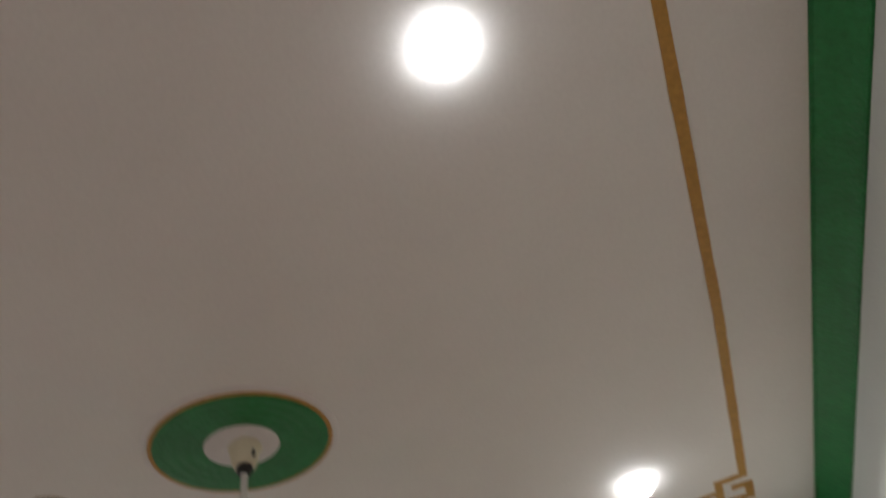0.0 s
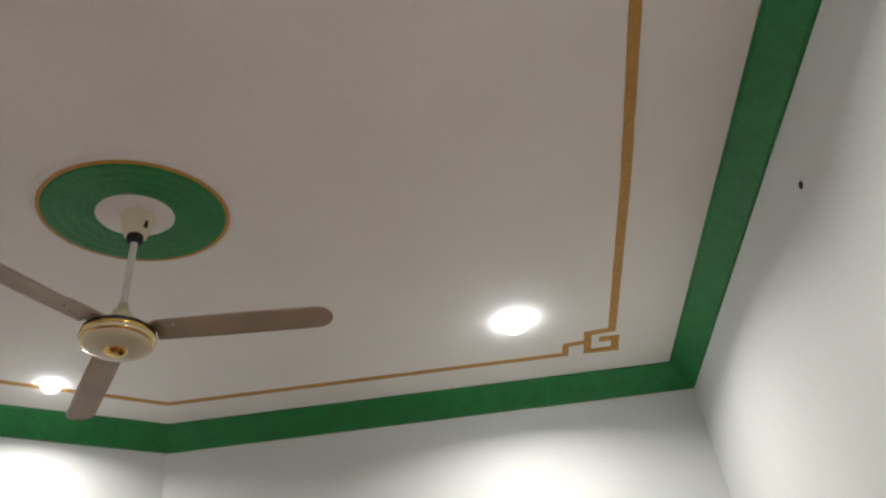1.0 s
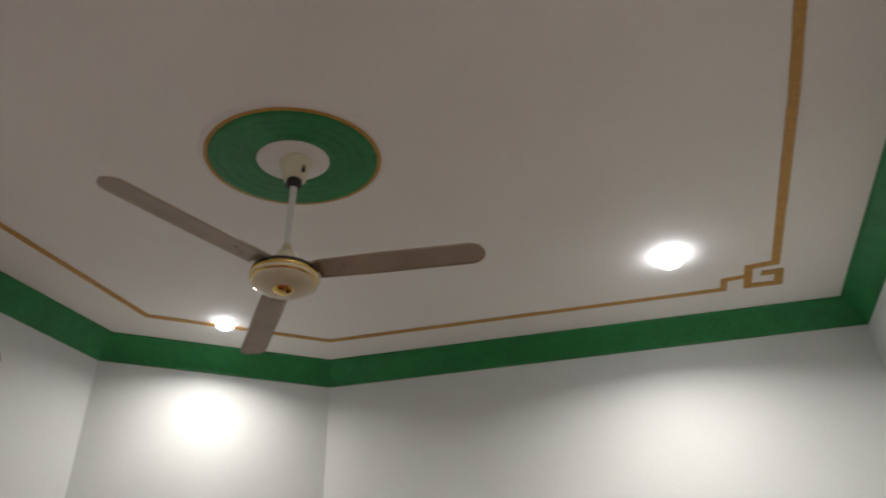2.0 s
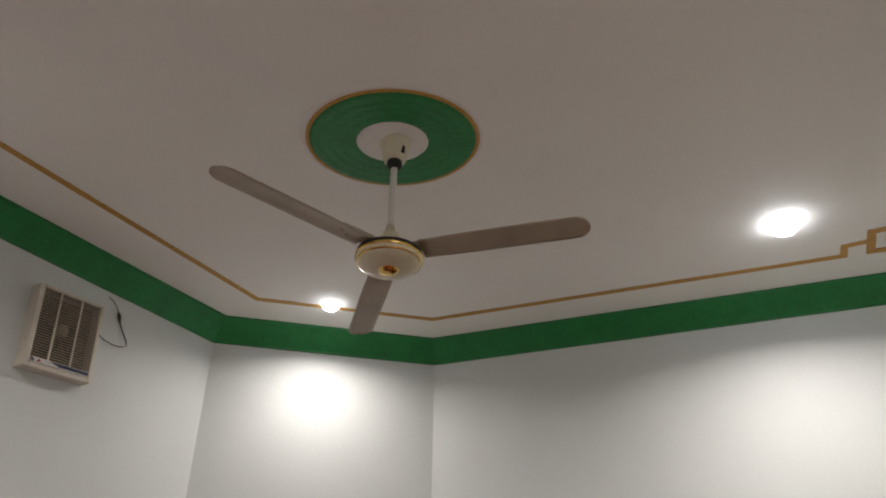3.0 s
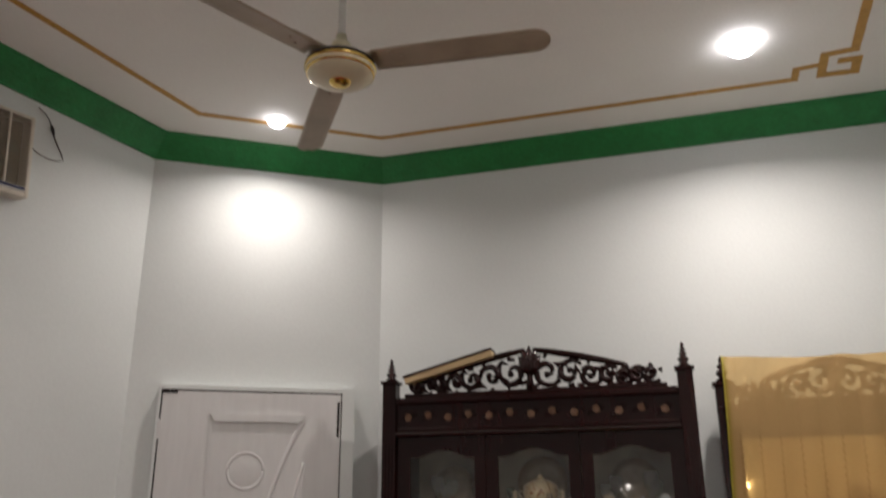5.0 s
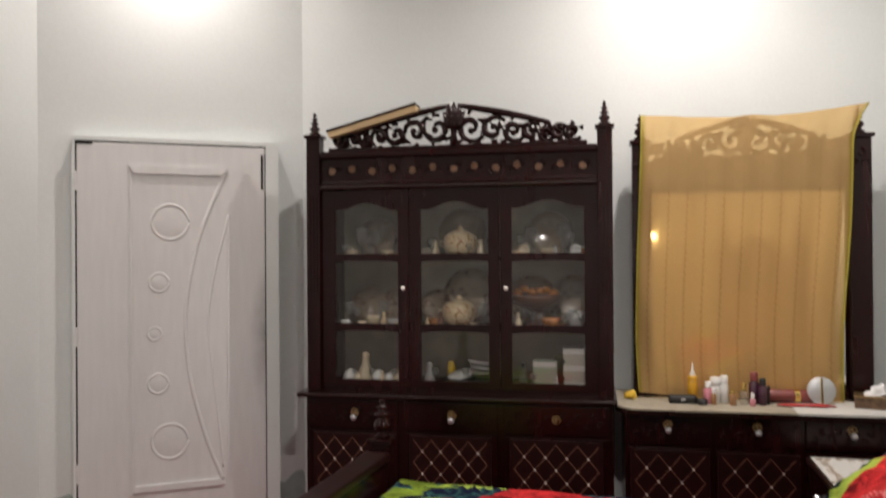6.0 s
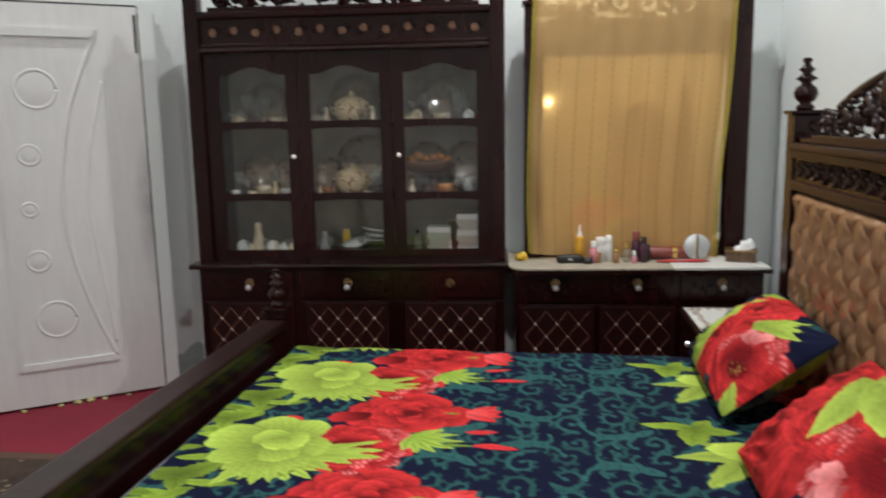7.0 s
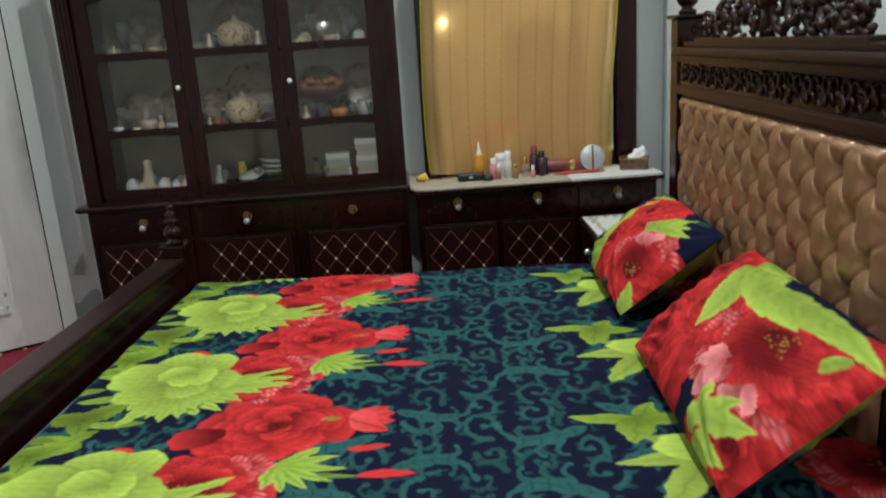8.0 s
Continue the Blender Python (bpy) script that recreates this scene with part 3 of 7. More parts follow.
for cx, cz, r in ((0.449, 1.62, 0.092), (0.392, 1.30, 0.048), (0.370, 1.03, 0.033), (0.386, 0.767, 0.050), (0.444, 0.46, 0.091)):
    part("round_moulding", bead(ring_pts(cx, cz, r), 0.0078), DOOR, door, smooth=True)
    part("round_panel", lathe(bmesh.new(), [(0, 0.0025), (r * 0.78, 0.0025), (r * 0.93, 0.0)], 32), DOOR, door, m=pose(cx, 0.001, cz, 90), smooth=True)
part("top_moulding", prism(bmesh.new(), [(0.245, 1.915), (0.745, 1.912), (0.715, 1.872), (0.275, 1.872)], -0.012, 0.002), DOOR, door)
part("bottom_moulding", prism(bmesh.new(), [(0.255, 0.205), (0.725, 0.205), (0.700, 0.240), (0.275, 0.240)], -0.012, 0.002), DOOR, door)
part("side_moulding", prism(bmesh.new(), [(0.250, 0.21), (0.262, 0.24), (0.262, 1.87), (0.250, 1.91)], -0.006, 0.002), DOOR, door)
part("curved_moulding", bead(smooth_pts([(0.735, 1.885), (0.655, 1.70), (0.585, 1.50), (0.532, 1.22), (0.525, 1.00), (0.553, 0.75), (0.625, 0.47), (0.712, 0.232)]), 0.011), DOOR, door, smooth=True)
part("curved_moulding", bead(smooth_pts([(0.752, 1.66), (0.700, 1.46), (0.660, 1.27), (0.640, 1.08), (0.655, 0.88), (0.685, 0.60), (0.715, 0.30)]), 0.007), DOOR, door, smooth=True)
part("side_moulding", prism(bmesh.new(), [(0.738, 0.25), (0.752, 0.25), (0.758, 1.66), (0.746, 1.60)], -0.009, 0.002), DOOR, door)
part("edge_gap", boxes((-0.008, -0.001, 0.004, DT + 0.06, 0.0, DH + 0.006)), GAP, door, "dark gap along the hinge side")
part("edge_gap", boxes((DW + 0.001, DW + 0.006, 0.004, DT + 0.06, 0.0, DH - 0.03)), GAP, door, "dark gap along the lock side")
part("edge_gap", boxes((0.0, DW, 0.004, DT + 0.06, DH + 0.001, DH + 0.008)), GAP, door, "dark gap above")
for z in (0.28, 0.98, 1.78):
    part("hinge", boxes((-0.012, 0.004, -0.006, 0.01, z, z + 0.10), bevel=0.002), DOOR, door, "painted hinge")
part("bolt_slot", boxes((DW - 0.020, DW - 0.008, -0.003, 0.01, 1.80, 1.99)), GAP, door, "dark bolt slot")
part("bolt_slot", boxes((0.0, 0.075, -0.003, 0.01, 2.018, 2.033)), GAP, door, "dark dab of sealant")
part("frame", boxes((-0.022, -0.008, -0.004, 0.12, 0, DH + 0.03), (DW + 0.006, DW + 0.075, -0.002, 0.12, 0, DH + 0.03), (-0.008, DW + 0.010, -0.002, 0.12, DH + 0.008, DH + 0.03)), WALL, door, "plastered door frame")


def lump(r, seed, squash=0.7):
    bm = bmesh.new()
    bmesh.ops.create_icosphere(bm, subdivisions=2, radius=r)
    for v in bm.verts:
        k = 1 + 0.55 * noise.noise(v.co / r * 1.3 + Vector((seed * 7.1, seed, 0)))
        v.co = Vector((v.co.x * k, v.co.y * k, max(v.co.z * k * squash, -r * 0.3)))
    return bm


random.seed(5)
dm = door.matrix_world
for k, (a, r) in enumerate(((-0.03, 0.045), (0.03, 0.03), (0.09, 0.025), (0.25, 0.014), (0.42, 0.016), (0.50, 0.02), (0.56, 0.022), (0.63, 0.016), (0.75, 0.012), (0.02, 0.05))):
    o = mesh_ob("foam_crumb", lump(r, k), FOAM, True)
    o.matrix_world = dm @ pose(a, -0.012 - 0.3 * r, 0.3 * r)
    tagged(o, "crumb of dried yellow foam at the door's foot", "foam", "foam crumbs")
o = mesh_ob("paper_scrap", lump(0.03, 31, 0.35), WHITE_ENAMEL, True)
o.matrix_world = dm @ pose(0.10, -0.16, 0.008)
tagged(o, "small white scrap lying on the red carpet", "scrap")


def patch(name, pts, m, mat, label):
    o = mesh_ob(name, prism(bmesh.new(), smooth_pts(pts, 5), -0.002, 0.0015), mat)
    o.matrix_world = m
    return tagged(o, label, "paint patch", kind="structure")


diag_turn = math.degrees(math.atan2(DIAG_B[1] - DIAG_A[1], DIAG_B[0] - DIAG_A[0]))
patch("paint_patch_left", [(0.0, 0.0), (0.0, 0.14), (0.03, 0.19), (0.10, 0.21), (0.155, 0.20), (0.155, 0.0)], pose(*DIAG_A, 0, 0, 0, diag_turn), OLD_PAINT, "old green-grey paint showing at the wall's foot")
patch("paint_patch_right", [(1.185, 0.0), (1.185, 0.17), (1.24, 0.15), (1.30, 0.20), (1.355, 0.19), (1.355, 0.0)], pose(*DIAG_A, 0, 0, 0, diag_turn), OLD_PAINT, "old green-grey paint showing at the wall's foot")
patch("paint_patch_side", [(-0.9, 0.0), (-0.9, 0.10), (-0.5, 0.07), (-0.25, 0.10), (-0.05, 0.13), (0, 0.14), (0, 0.0)], on_left_wall(0, 0), OLD_PAINT, "old green-grey paint showing at the wall's foot")


# ---- display cabinet ----
PANEL = material("oxblood_panel", (0.015, 0.0027, 0.0025), 0.42, grain=0.25, scale=30, blotch=0.15, spec=0.22)
INLAY = material("brass_inlay_line", (0.19, 0.080, 0.05), 0.4, metal=0.0, grain=0.2)
# the metal glint of studs and knobs is put into a near-white colour
STUD = material("bright_stud", (0.86, 0.82, 0.76), 0.25, coat=0.5)
CABIN = material("grey_green_cabinet_lining", (0.43, 0.385, 0.30), 0.7, grain=0.1, scale=12, blotch=0.2, blotch_scale=5)
GLASS = glassy("door_glass", (0.95, 0.96, 0.95))
CRYSTAL = material("cut_glass_knob", (0.55, 0.55, 0.56), 0.12, metal=0.55, grain=0.05)
OLD_BRASS = material("aged_brass", (0.30, 0.20, 0.09), 0.35, metal=0.9, grain=0.25, scale=60)
GILT_WOOD = material("rubbed_gilt_carving", (0.16, 0.085, 0.05), 0.35, metal=0.3, grain=0.4, scale=40)
RAW_WOOD = material("raw_pine_edge", (0.55, 0.40, 0.22), 0.7, grain=0.15, scale=30, stretch=(0.1, 1, 1))

cab = thing("display_cabinet", pose(0, FAR, 0), "dark mahogany display cabinet with three glazed doors and a carved crest", "cabinet")
YB, YU = 3.79 - FAR, 3.872 - FAR  # fronts of base and upper part
XL, XR = -1.515, 0.035
part("base_carcass", boxes((XL + 0.01, XR, YB + 0.012, -0.012, 0.06, 0.715), bevel=0.004), WOOD, cab)
part("plinth", boxes((XL, XR + 0.01, YB - 0.004, -0.012, 0.0, 0.075), bevel=0.008), WOOD, cab)
part("ledge", boxes((XL - 0.03, XR + 0.018, YB - 0.030, -0.010, 0.716, 0.742), bevel=0.010), POLISH, cab, "polished ledge with a rounded nosing")


def leaf_scroll(rnd, r):
    """One curled leaf in low relief, in the xz plane."""
    bm = bmesh.new()
    a0, turn = rnd.uniform(0, 6.28), rnd.choice((-1, 1))
    pts = []
    for i in range(9):
        q = i / 8
        rr = r * (1 - 0.75 * q)
        a = a0 + turn * q * 5.0
        pts.append((rr * math.cos(a), -0.002, rr * math.sin(a)))
    return tube(bm, pts, [0.0060 - 0.003 * i / 8 for i in range(9)], 5, 1.0)


def carved(parent, x0, x1, z0, z1, y, seed, n=14, r=0.018, mat=None, turn=None):
    """Low relief: curled leaves set along a panel face, each a part; turn lays them on another face."""
    rnd = random.Random(seed)
    kinds = []
    for k in range(n):
        cx, cz = x0 + (x1 - x0) * (k + 0.5) / n, z0 + (z1 - z0) * (0.3 + 0.4 * (k % 2)) + rnd.uniform(-0.006, 0.006)
        m = (turn or Matrix()) @ pose(cx, y, cz)
        if len(kinds) < 4:
            kinds.append(part("leaf_scroll", leaf_scroll(rnd, r), mat or WOOD, parent, m=m, smooth=True))
        else:
            again(kinds[k % 4], m)


def rosette(parent, x, y, z, knob=True, petals=8):
    """A brass flower plate with a round faceted knob hanging below its middle."""
    bm = bmesh.new()
    for k in range(petals):
        a = k * math.tau / petals
        bmesh.ops.create_uvsphere(bm, u_segments=8, v_segments=5, radius=0.0065, matrix=pose(0.017 * math.cos(a), 0, 0.017 * math.sin(a)) @ Matrix.Diagonal((1, 0.5, 1, 1)))
    bmesh.ops.create_uvsphere(bm, u_segments=10, v_segments=6, radius=0.009, matrix=Matrix.Diagonal((1, 0.6, 1, 1)))
    p = part("rosette", bm, OLD_BRASS, parent, "aged brass flower plate", pose(x, y - 0.003, z), smooth=True)
    if knob:
        bm = bmesh.new()
        bmesh.ops.create_icosphere(bm, subdivisions=2, radius=0.0165)
        part("knob", bm, CRYSTAL, p, "faceted glass knob", pose(0, -0.026, -0.020))
    return p


def lattice(parent, x0, x1, z0, z1, y, cols, name="panel"):
    """A red panel with a diamond lattice of thin lines and bright studs at the crossings."""
    base = part(name, boxes((x0 - 0.02, x1 + 0.02, y, y + 0.014, z0 - 0.02, z1 + 0.02), bevel=0.003), PANEL, parent, "oxblood panel with a diamond lattice")
    w = (x1 - x0) / cols
    hh = w * 0.6
    rows = int(round((z1 - z0) / hh))
    bm = bmesh.new()
    for r in range(rows):
        for c in range(cols * 2):
            za, zb = z1 - r * hh, z1 - (r + 1) * hh
            xa = x0 + c * w / 2
            if (r + c) % 2:
                p, q = (xa, zb), (xa + w / 2, za)
            else:
                p, q = (xa, za), (xa + w / 2, zb)
            d = Vector((q[0] - p[0], q[1] - p[1])).normalized() * 0.0017
            prism(bm, [(p[0] - d.y, p[1] + d.x), (q[0] - d.y, q[1] + d.x), (q[0] + d.y, q[1] - d.x), (p[0] + d.y, p[1] - d.x)], y - 0.002, y + 0.001)
    part("lattice", bm, INLAY, base)
    stud = None
    for r in range(1, rows):
        for c in range(cols * 2 + 1):
            if (r + c) % 2 == 0 and 0 < c < cols * 2:
                m = pose(x0 + c * w / 2, y - 0.003, z1 - r * hh)
                if stud is None:
                    bm = bmesh.new()
                    bmesh.ops.create_uvsphere(bm, u_segments=8, v_segments=5, radius=0.0052)
                    stud = part("stud", bm, STUD, base, m=m)
                else:
                    again(stud, m)
    return base


for k, (x0, x1, kx, has) in enumerate(((-1.49, -1.02, -1.243, True), (-0.99, -0.52, -0.745, True), (-0.49, 0.015, -0.235, False))):
    d = part("drawer", boxes((x0, x1, YB, YB + 0.02, 0.565, 0.705), bevel=0.004), WOOD, cab)
    carved(d, x0 + 0.02, x1 - 0.02, 0.59, 0.68, YB, 11 + k, 13)
    rosette(d, kx, YB, 0.645 if has else 0.64, has)
    part("base_door", boxes((x0, x1, YB, YB + 0.02, 0.09, 0.550), bevel=0.004), WOOD, cab)
    lattice(cab, x0 + 0.05, x1 - 0.05, 0.135, 0.52, YB - 0.008, 4, "lattice_panel")

# upper part: sides, back, shelves, posts, frieze
part("back_panel", boxes((-1.44, -0.03, -0.030, -0.014, 0.742, 1.80)), CABIN, cab, "grey-green lining")
part("side_panel", boxes((-1.46, -1.435, YU + 0.02, -0.014, 0.742, 1.80)), WOOD, cab)
part("side_panel", boxes((-0.035, -0.010, YU + 0.02, -0.014, 0.742, 1.80)), WOOD, cab)
for z in (0.765, 1.066, 1.424):
    part("shelf", boxes((-1.435, -0.035, YU + 0.035, -0.031, z - 0.018, z), bevel=0.003), WOOD, cab)
part("upper_bottom_rail", boxes((-1.44, -0.03, YU + 0.004, YU + 0.03, 0.742, 0.764)), WOOD, cab)


def turned_post(x):
    p = part("post", boxes((x - 0.036, x + 0.036, YU - 0.030, YU + 0.042, 0.742, 2.045), bevel=0.004), WOOD, cab)
    part("cap", boxes((x - 0.046, x + 0.046, YU - 0.040, YU + 0.052, 2.045, 2.062), bevel=0.005), WOOD, p)
    for i in (-1, 0, 1):
        part("reed", boxes((x + i * 0.018 - 0.005, x + i * 0.018 + 0.005, YU - 0.035, YU - 0.028, 1.25, 1.74), bevel=0.003), WOOD, p)
    prof = [(0.020, 0), (0.030, 0.006), (0.026, 0.014), (0.016, 0.018), (0.028, 0.034), (0.022, 0.046), (0.011, 0.050), (0.022, 0.062), (0.015, 0.070), (0.008, 0.073), (0.017, 0.084), (0.010, 0.092), (0.005, 0.095), (0.011, 0.105), (0.007, 0.112), (0.0, 0.124)]
    part("finial", lathe(bmesh.new(), prof, 18), WOOD, p, "turned finial", pose(x, YU + 0.006, 2.062), smooth=True)
    return p


turned_post(-1.479)
turned_post(0.003)
part("top_box", boxes((-1.443, -0.033, YU + 0.006, -0.014, 1.80, 1.955)), WOOD, cab)
part("lower_moulding", boxes((-1.443, -0.033, YU - 0.030, YU + 0.006, 1.775, 1.800), bevel=0.008), POLISH, cab, "polished moulding")
part("lower_moulding", boxes((-1.443, -0.033, YU - 0.016, YU + 0.006, 1.800, 1.820), bevel=0.006), WOOD, cab)
part("upper_moulding", boxes((-1.443, -0.033, YU - 0.028, -0.014, 1.935, 1.972), bevel=0.010), WOOD, cab)
part("frieze", boxes((-1.443, -0.033, YU - 0.006, YU + 0.006, 1.820, 1.935)), WOOD, cab)


def flower(seed):
    bm = bmesh.new()
    rnd = random.Random(seed)
    for k in range(6):
        a = k * math.tau / 6 + rnd.uniform(-0.1, 0.1)
        bmesh.ops.create_uvsphere(bm, u_segments=8, v_segments=5, radius=0.0085, matrix=pose(0.0125 * math.cos(a), 0, 0.0125 * math.sin(a)) @ Matrix.Diagonal((1, 0.5, 1, 1)))
    bmesh.ops.create_uvsphere(bm, u_segments=8, v_segments=5, radius=0.006, matrix=Matrix.Diagonal((1, 0.9, 1, 1)))
    return bm


fl = part("carved_flower", flower(0), GILT_WOOD, cab, "carved gilt flower", pose(-1.38, YU - 0.008, 1.872), smooth=True)
for k in range(1, 13):
    again(fl, pose(-1.38 + k * 0.1065, YU - 0.008, 1.868 + 0.012 * (k % 2), 0, 37 * k, 0))
carved(cab, -1.42, -0.05, 1.845, 1.905, YU - 0.006, 19, 26, 0.016)


def perforated(xs, zs, holes, y0, y1):
    """A slab in the xz plane with rectangular openings: cells of a grid, those in holes left out."""
    bm = bmesh.new()
    made = {}

    def vert(i, k, y):
        if (i, k, y) not in made:
            made[i, k, y] = bm.verts.new((xs[i], y, zs[k]))
        return made[i, k, y]

    solid = {(i, k) for i in range(len(xs) - 1) for k in range(len(zs) - 1)} - set(holes)
    for i, k in solid:
        for y in (y0, y1):
            bm.faces.new((vert(i, k, y), vert(i + 1, k, y), vert(i + 1, k + 1, y), vert(i, k + 1, y)))
        for di, dk, a, b in ((-1, 0, (i, k), (i, k + 1)), (1, 0, (i + 1, k), (i + 1, k + 1)), (0, -1, (i, k), (i + 1, k)), (0, 1, (i, k + 1), (i + 1, k + 1))):
            if (i + di, k + dk) not in solid:
                bm.faces.new((vert(*a, y0), vert(*b, y0), vert(*b, y1), vert(*a, y1)))
    return bm


def glazed_door(x0, x1, gx0, gx1, knob_x):
    """A door of three panes; the top one ends in a flattened ogee arch."""
    y0, y1 = YU - 0.004, YU + 0.020
    d = part("glazed_door", perforated((x0, gx0, gx1, x1), (0.765, 0.797, 1.053, 1.085, 1.411, 1.443, 1.762, 1.773), ((1, 1), (1, 3), (1, 5)), y0, y1), WOOD, cab)
    n = 20
    arch = []
    for i in range(n + 1):
        t = i / n
        s = abs(2 * t - 1)
        arch.append((gx0 + (gx1 - gx0) * t, 1.668 + 0.038 * (0.5 + 0.5 * math.cos(math.pi * min(1, s / 0.86))) ** 0.8))
    part("arched_rail", prism(bmesh.new(), arch + [(gx1, 1.773), (gx0, 1.773)], y0 + 0.001, y1 - 0.001), WOOD, d)
    for z0, z1 in ((0.797, 1.053), (1.085, 1.411), (1.443, 1.71)):
        g = part("pane", boxes((gx0 - 0.004, gx1 + 0.004, YU + 0.007, YU + 0.010, z0 - 0.004, z1)), GLASS, d, "clear glass pane")
        g.visible_shadow = False
    for z in (1.053, 1.411):
        part("pane_bead", prism(bmesh.new(), [(gx0, z), (gx1, z), (gx1, z - 0.002)] + [(gx0 + (gx1 - gx0) * t / 8, z - 0.002 - 0.008 * (2 * t / 8 - 1) ** 2) for t in range(8, -1, -1)], y0 + 0.002, y0 + 0.012), WOOD, d)
    if knob_x is not None:
        bm = bmesh.new()
        bmesh.ops.create_uvsphere(bm, u_segments=12, v_segments=8, radius=0.012)
        part("knob", bm, STUD, d, "small bright knob", pose(knob_x, y0 - 0.014, 1.268), smooth=True)


glazed_door(-1.440, -0.978, -1.372, -1.034, -1.005)
glazed_door(-0.974, -0.514, -0.917, -0.569, None)
glazed_door(-0.510, -0.033, -0.454, -0.097, -0.481)


# pierced crest
def scroll(bm, cx, cz, r, a0, turns, y, w=0.012, flip=1, depth=1.4):
    pts, rs = [], []
    n = int(14 * abs(turns)) + 6
    for i in range(n + 1):
        q = i / n
        rr = r * (1 - 0.82 * q ** 0.8)
        a = a0 + flip * q * turns * math.tau
        pts.append((cx + rr * math.cos(a), y + 0.004 * math.sin(q * 9), cz + rr * math.sin(a)))
        rs.append(w * (0.65 + 0.5 * math.sin(math.pi * min(1, q * 1.15))))
    tube(bm, pts, rs, 6, 1.0)
    bmesh.ops.create_uvsphere(bm, u_segments=8, v_segments=6, radius=w * 1.1, matrix=Matrix.Translation(pts[-1]))
    return bm


def crest(parent, cx, z0, half, high, y, mat, seed=3, w=0.011, thick=0.022):
    """A pierced pediment: swept top rail, a leaf at the peak, and a vine of coiled scrolls with leaves, mirrored."""
    rnd = random.Random(seed)

    def top(s):  # outline height at |s| in 0..1
        if s > 0.70:
            return high * (0.30 + 0.17 * math.sin((1 - s) / 0.30 * math.pi))
        return high * (0.92 - 0.44 * (s / 0.70) ** 1.2)

    for side in (-1, 1):
        ss = np.linspace(0.03, 0.70, 18)
        pts = [(cx + side * half * s, y, z0 + top(s)) for s in ss]
        curl = [(cx + side * half * 0.70 + side * 0.020 * math.sin(a) * (1 - a / 8), y, z0 + top(0.70) - 0.020 + 0.020 * math.cos(a) * (1 - a / 8)) for a in np.linspace(0.4, 6.0, 10)]
        rad = [w * (0.75 + 0.35 * math.sin(math.pi * q)) for q in np.linspace(0, 1, 18)] + [w * 0.7] * 10
        part("crest_rail", tube(bmesh.new(), pts + curl, rad, 8, 1.0), mat, parent, "swept carved rail", smooth=True)
        s, k = 0.13, 0
        while s < 0.97:
            bm = bmesh.new()
            hgt = top(min(s, 0.985)) * (0.90 if s < 0.7 else 1.0)
            r = hgt * 0.46
            flip = side * (1 if k % 2 else -1)
            a0 = (math.pi if side < 0 else 0) + (0.6 if k % 2 else -0.6)
            scroll(bm, cx + side * half * s, z0 + hgt * 0.52, r, a0, 1.15, y, w * 0.92, flip)
            part("scroll", bm, mat, parent, "pierced leaf scroll", smooth=True)
            for i in range(5):  # leaves springing off the coil
                a = a0 + flip * (0.35 + 1.2 * i)
                p = Vector((cx + side * half * s + r * 0.86 * math.cos(a), y, z0 + hgt * 0.52 + r * 0.86 * math.sin(a)))
                b = a + flip * 0.9
                l = r * rnd.uniform(0.55, 0.85)
                q = p + Vector((l * math.cos(b), 0, l * math.sin(b)))
                q.x = cx + max(-half * 0.97, min(half * 0.97, q.x - cx))
                q.z = max(z0 + 0.004, min(z0 + top(min(1.0, abs(q.x - cx) / half)) * 0.97, q.z))
                mid = (p + q) / 2 + Vector((0.25 * l * math.cos(b + 1.57), -0.008, 0.25 * l * math.sin(b + 1.57)))
                part("carved_leaf", tube(bmesh.new(), [tuple(p), tuple(mid), tuple(q)], [w * 0.5, w * 0.80, w * 0.2], 7), mat, parent, smooth=True)
            s += 1.42 * r / half
            k += 1
    bm = bmesh.new()
    for a, l in ((0, 1.0), (0.36, 0.93), (-0.36, 0.93), (0.75, 0.74), (-0.75, 0.74), (1.15, 0.52), (-1.15, 0.52)):
        pts = [(cx + math.sin(a) * high * l * q * 0.50, y - 0.012 * math.sin(q * 3), z0 + high * (0.42 + 0.58 * q * l * math.cos(a * 0.75))) for q in np.linspace(0, 1, 8)]
        tube(bm, pts, [w * 0.9, w * 1.5, w * 1.7, w * 1.6, w * 1.4, w * 1.0, w * 0.6, w * 0.2], 7)
    tube(bm, [(cx, y, z0), (cx, y - 0.008, z0 + high * 0.25), (cx, y, z0 + high * 0.5)], [w * 1.6, w * 0.9, w * 1.4], 7)
    part("crest_leaf", bm, mat, parent, "carved leaf at the peak", smooth=True)
    part("crest_foot", boxes((cx - half, cx + half, y - thick, y + thick, z0 - 0.012, z0 + 0.008), bevel=0.004), mat, parent)


crest(cab, -0.74, 1.984, 0.66, 0.225, YU + 0.01, WOOD, 3, 0.0165)

# flat board lying against the crest
bd = thing("flat_board", pose(-1.155, 3.868, 2.122, 0, -14.5, 0), "flat dark board with a pale raw edge leaning on the crest", "board")
part("board", boxes((-0.245, 0.235, -0.035, 0.085, -0.020, 0.012), bevel=0.002), RAW_WOOD, bd, "pale raw wood")
part("facing", boxes((-0.25, 0.24, -0.038, 0.078, 0.012, 0.024), bevel=0.002), WOOD, bd, "dark facing")


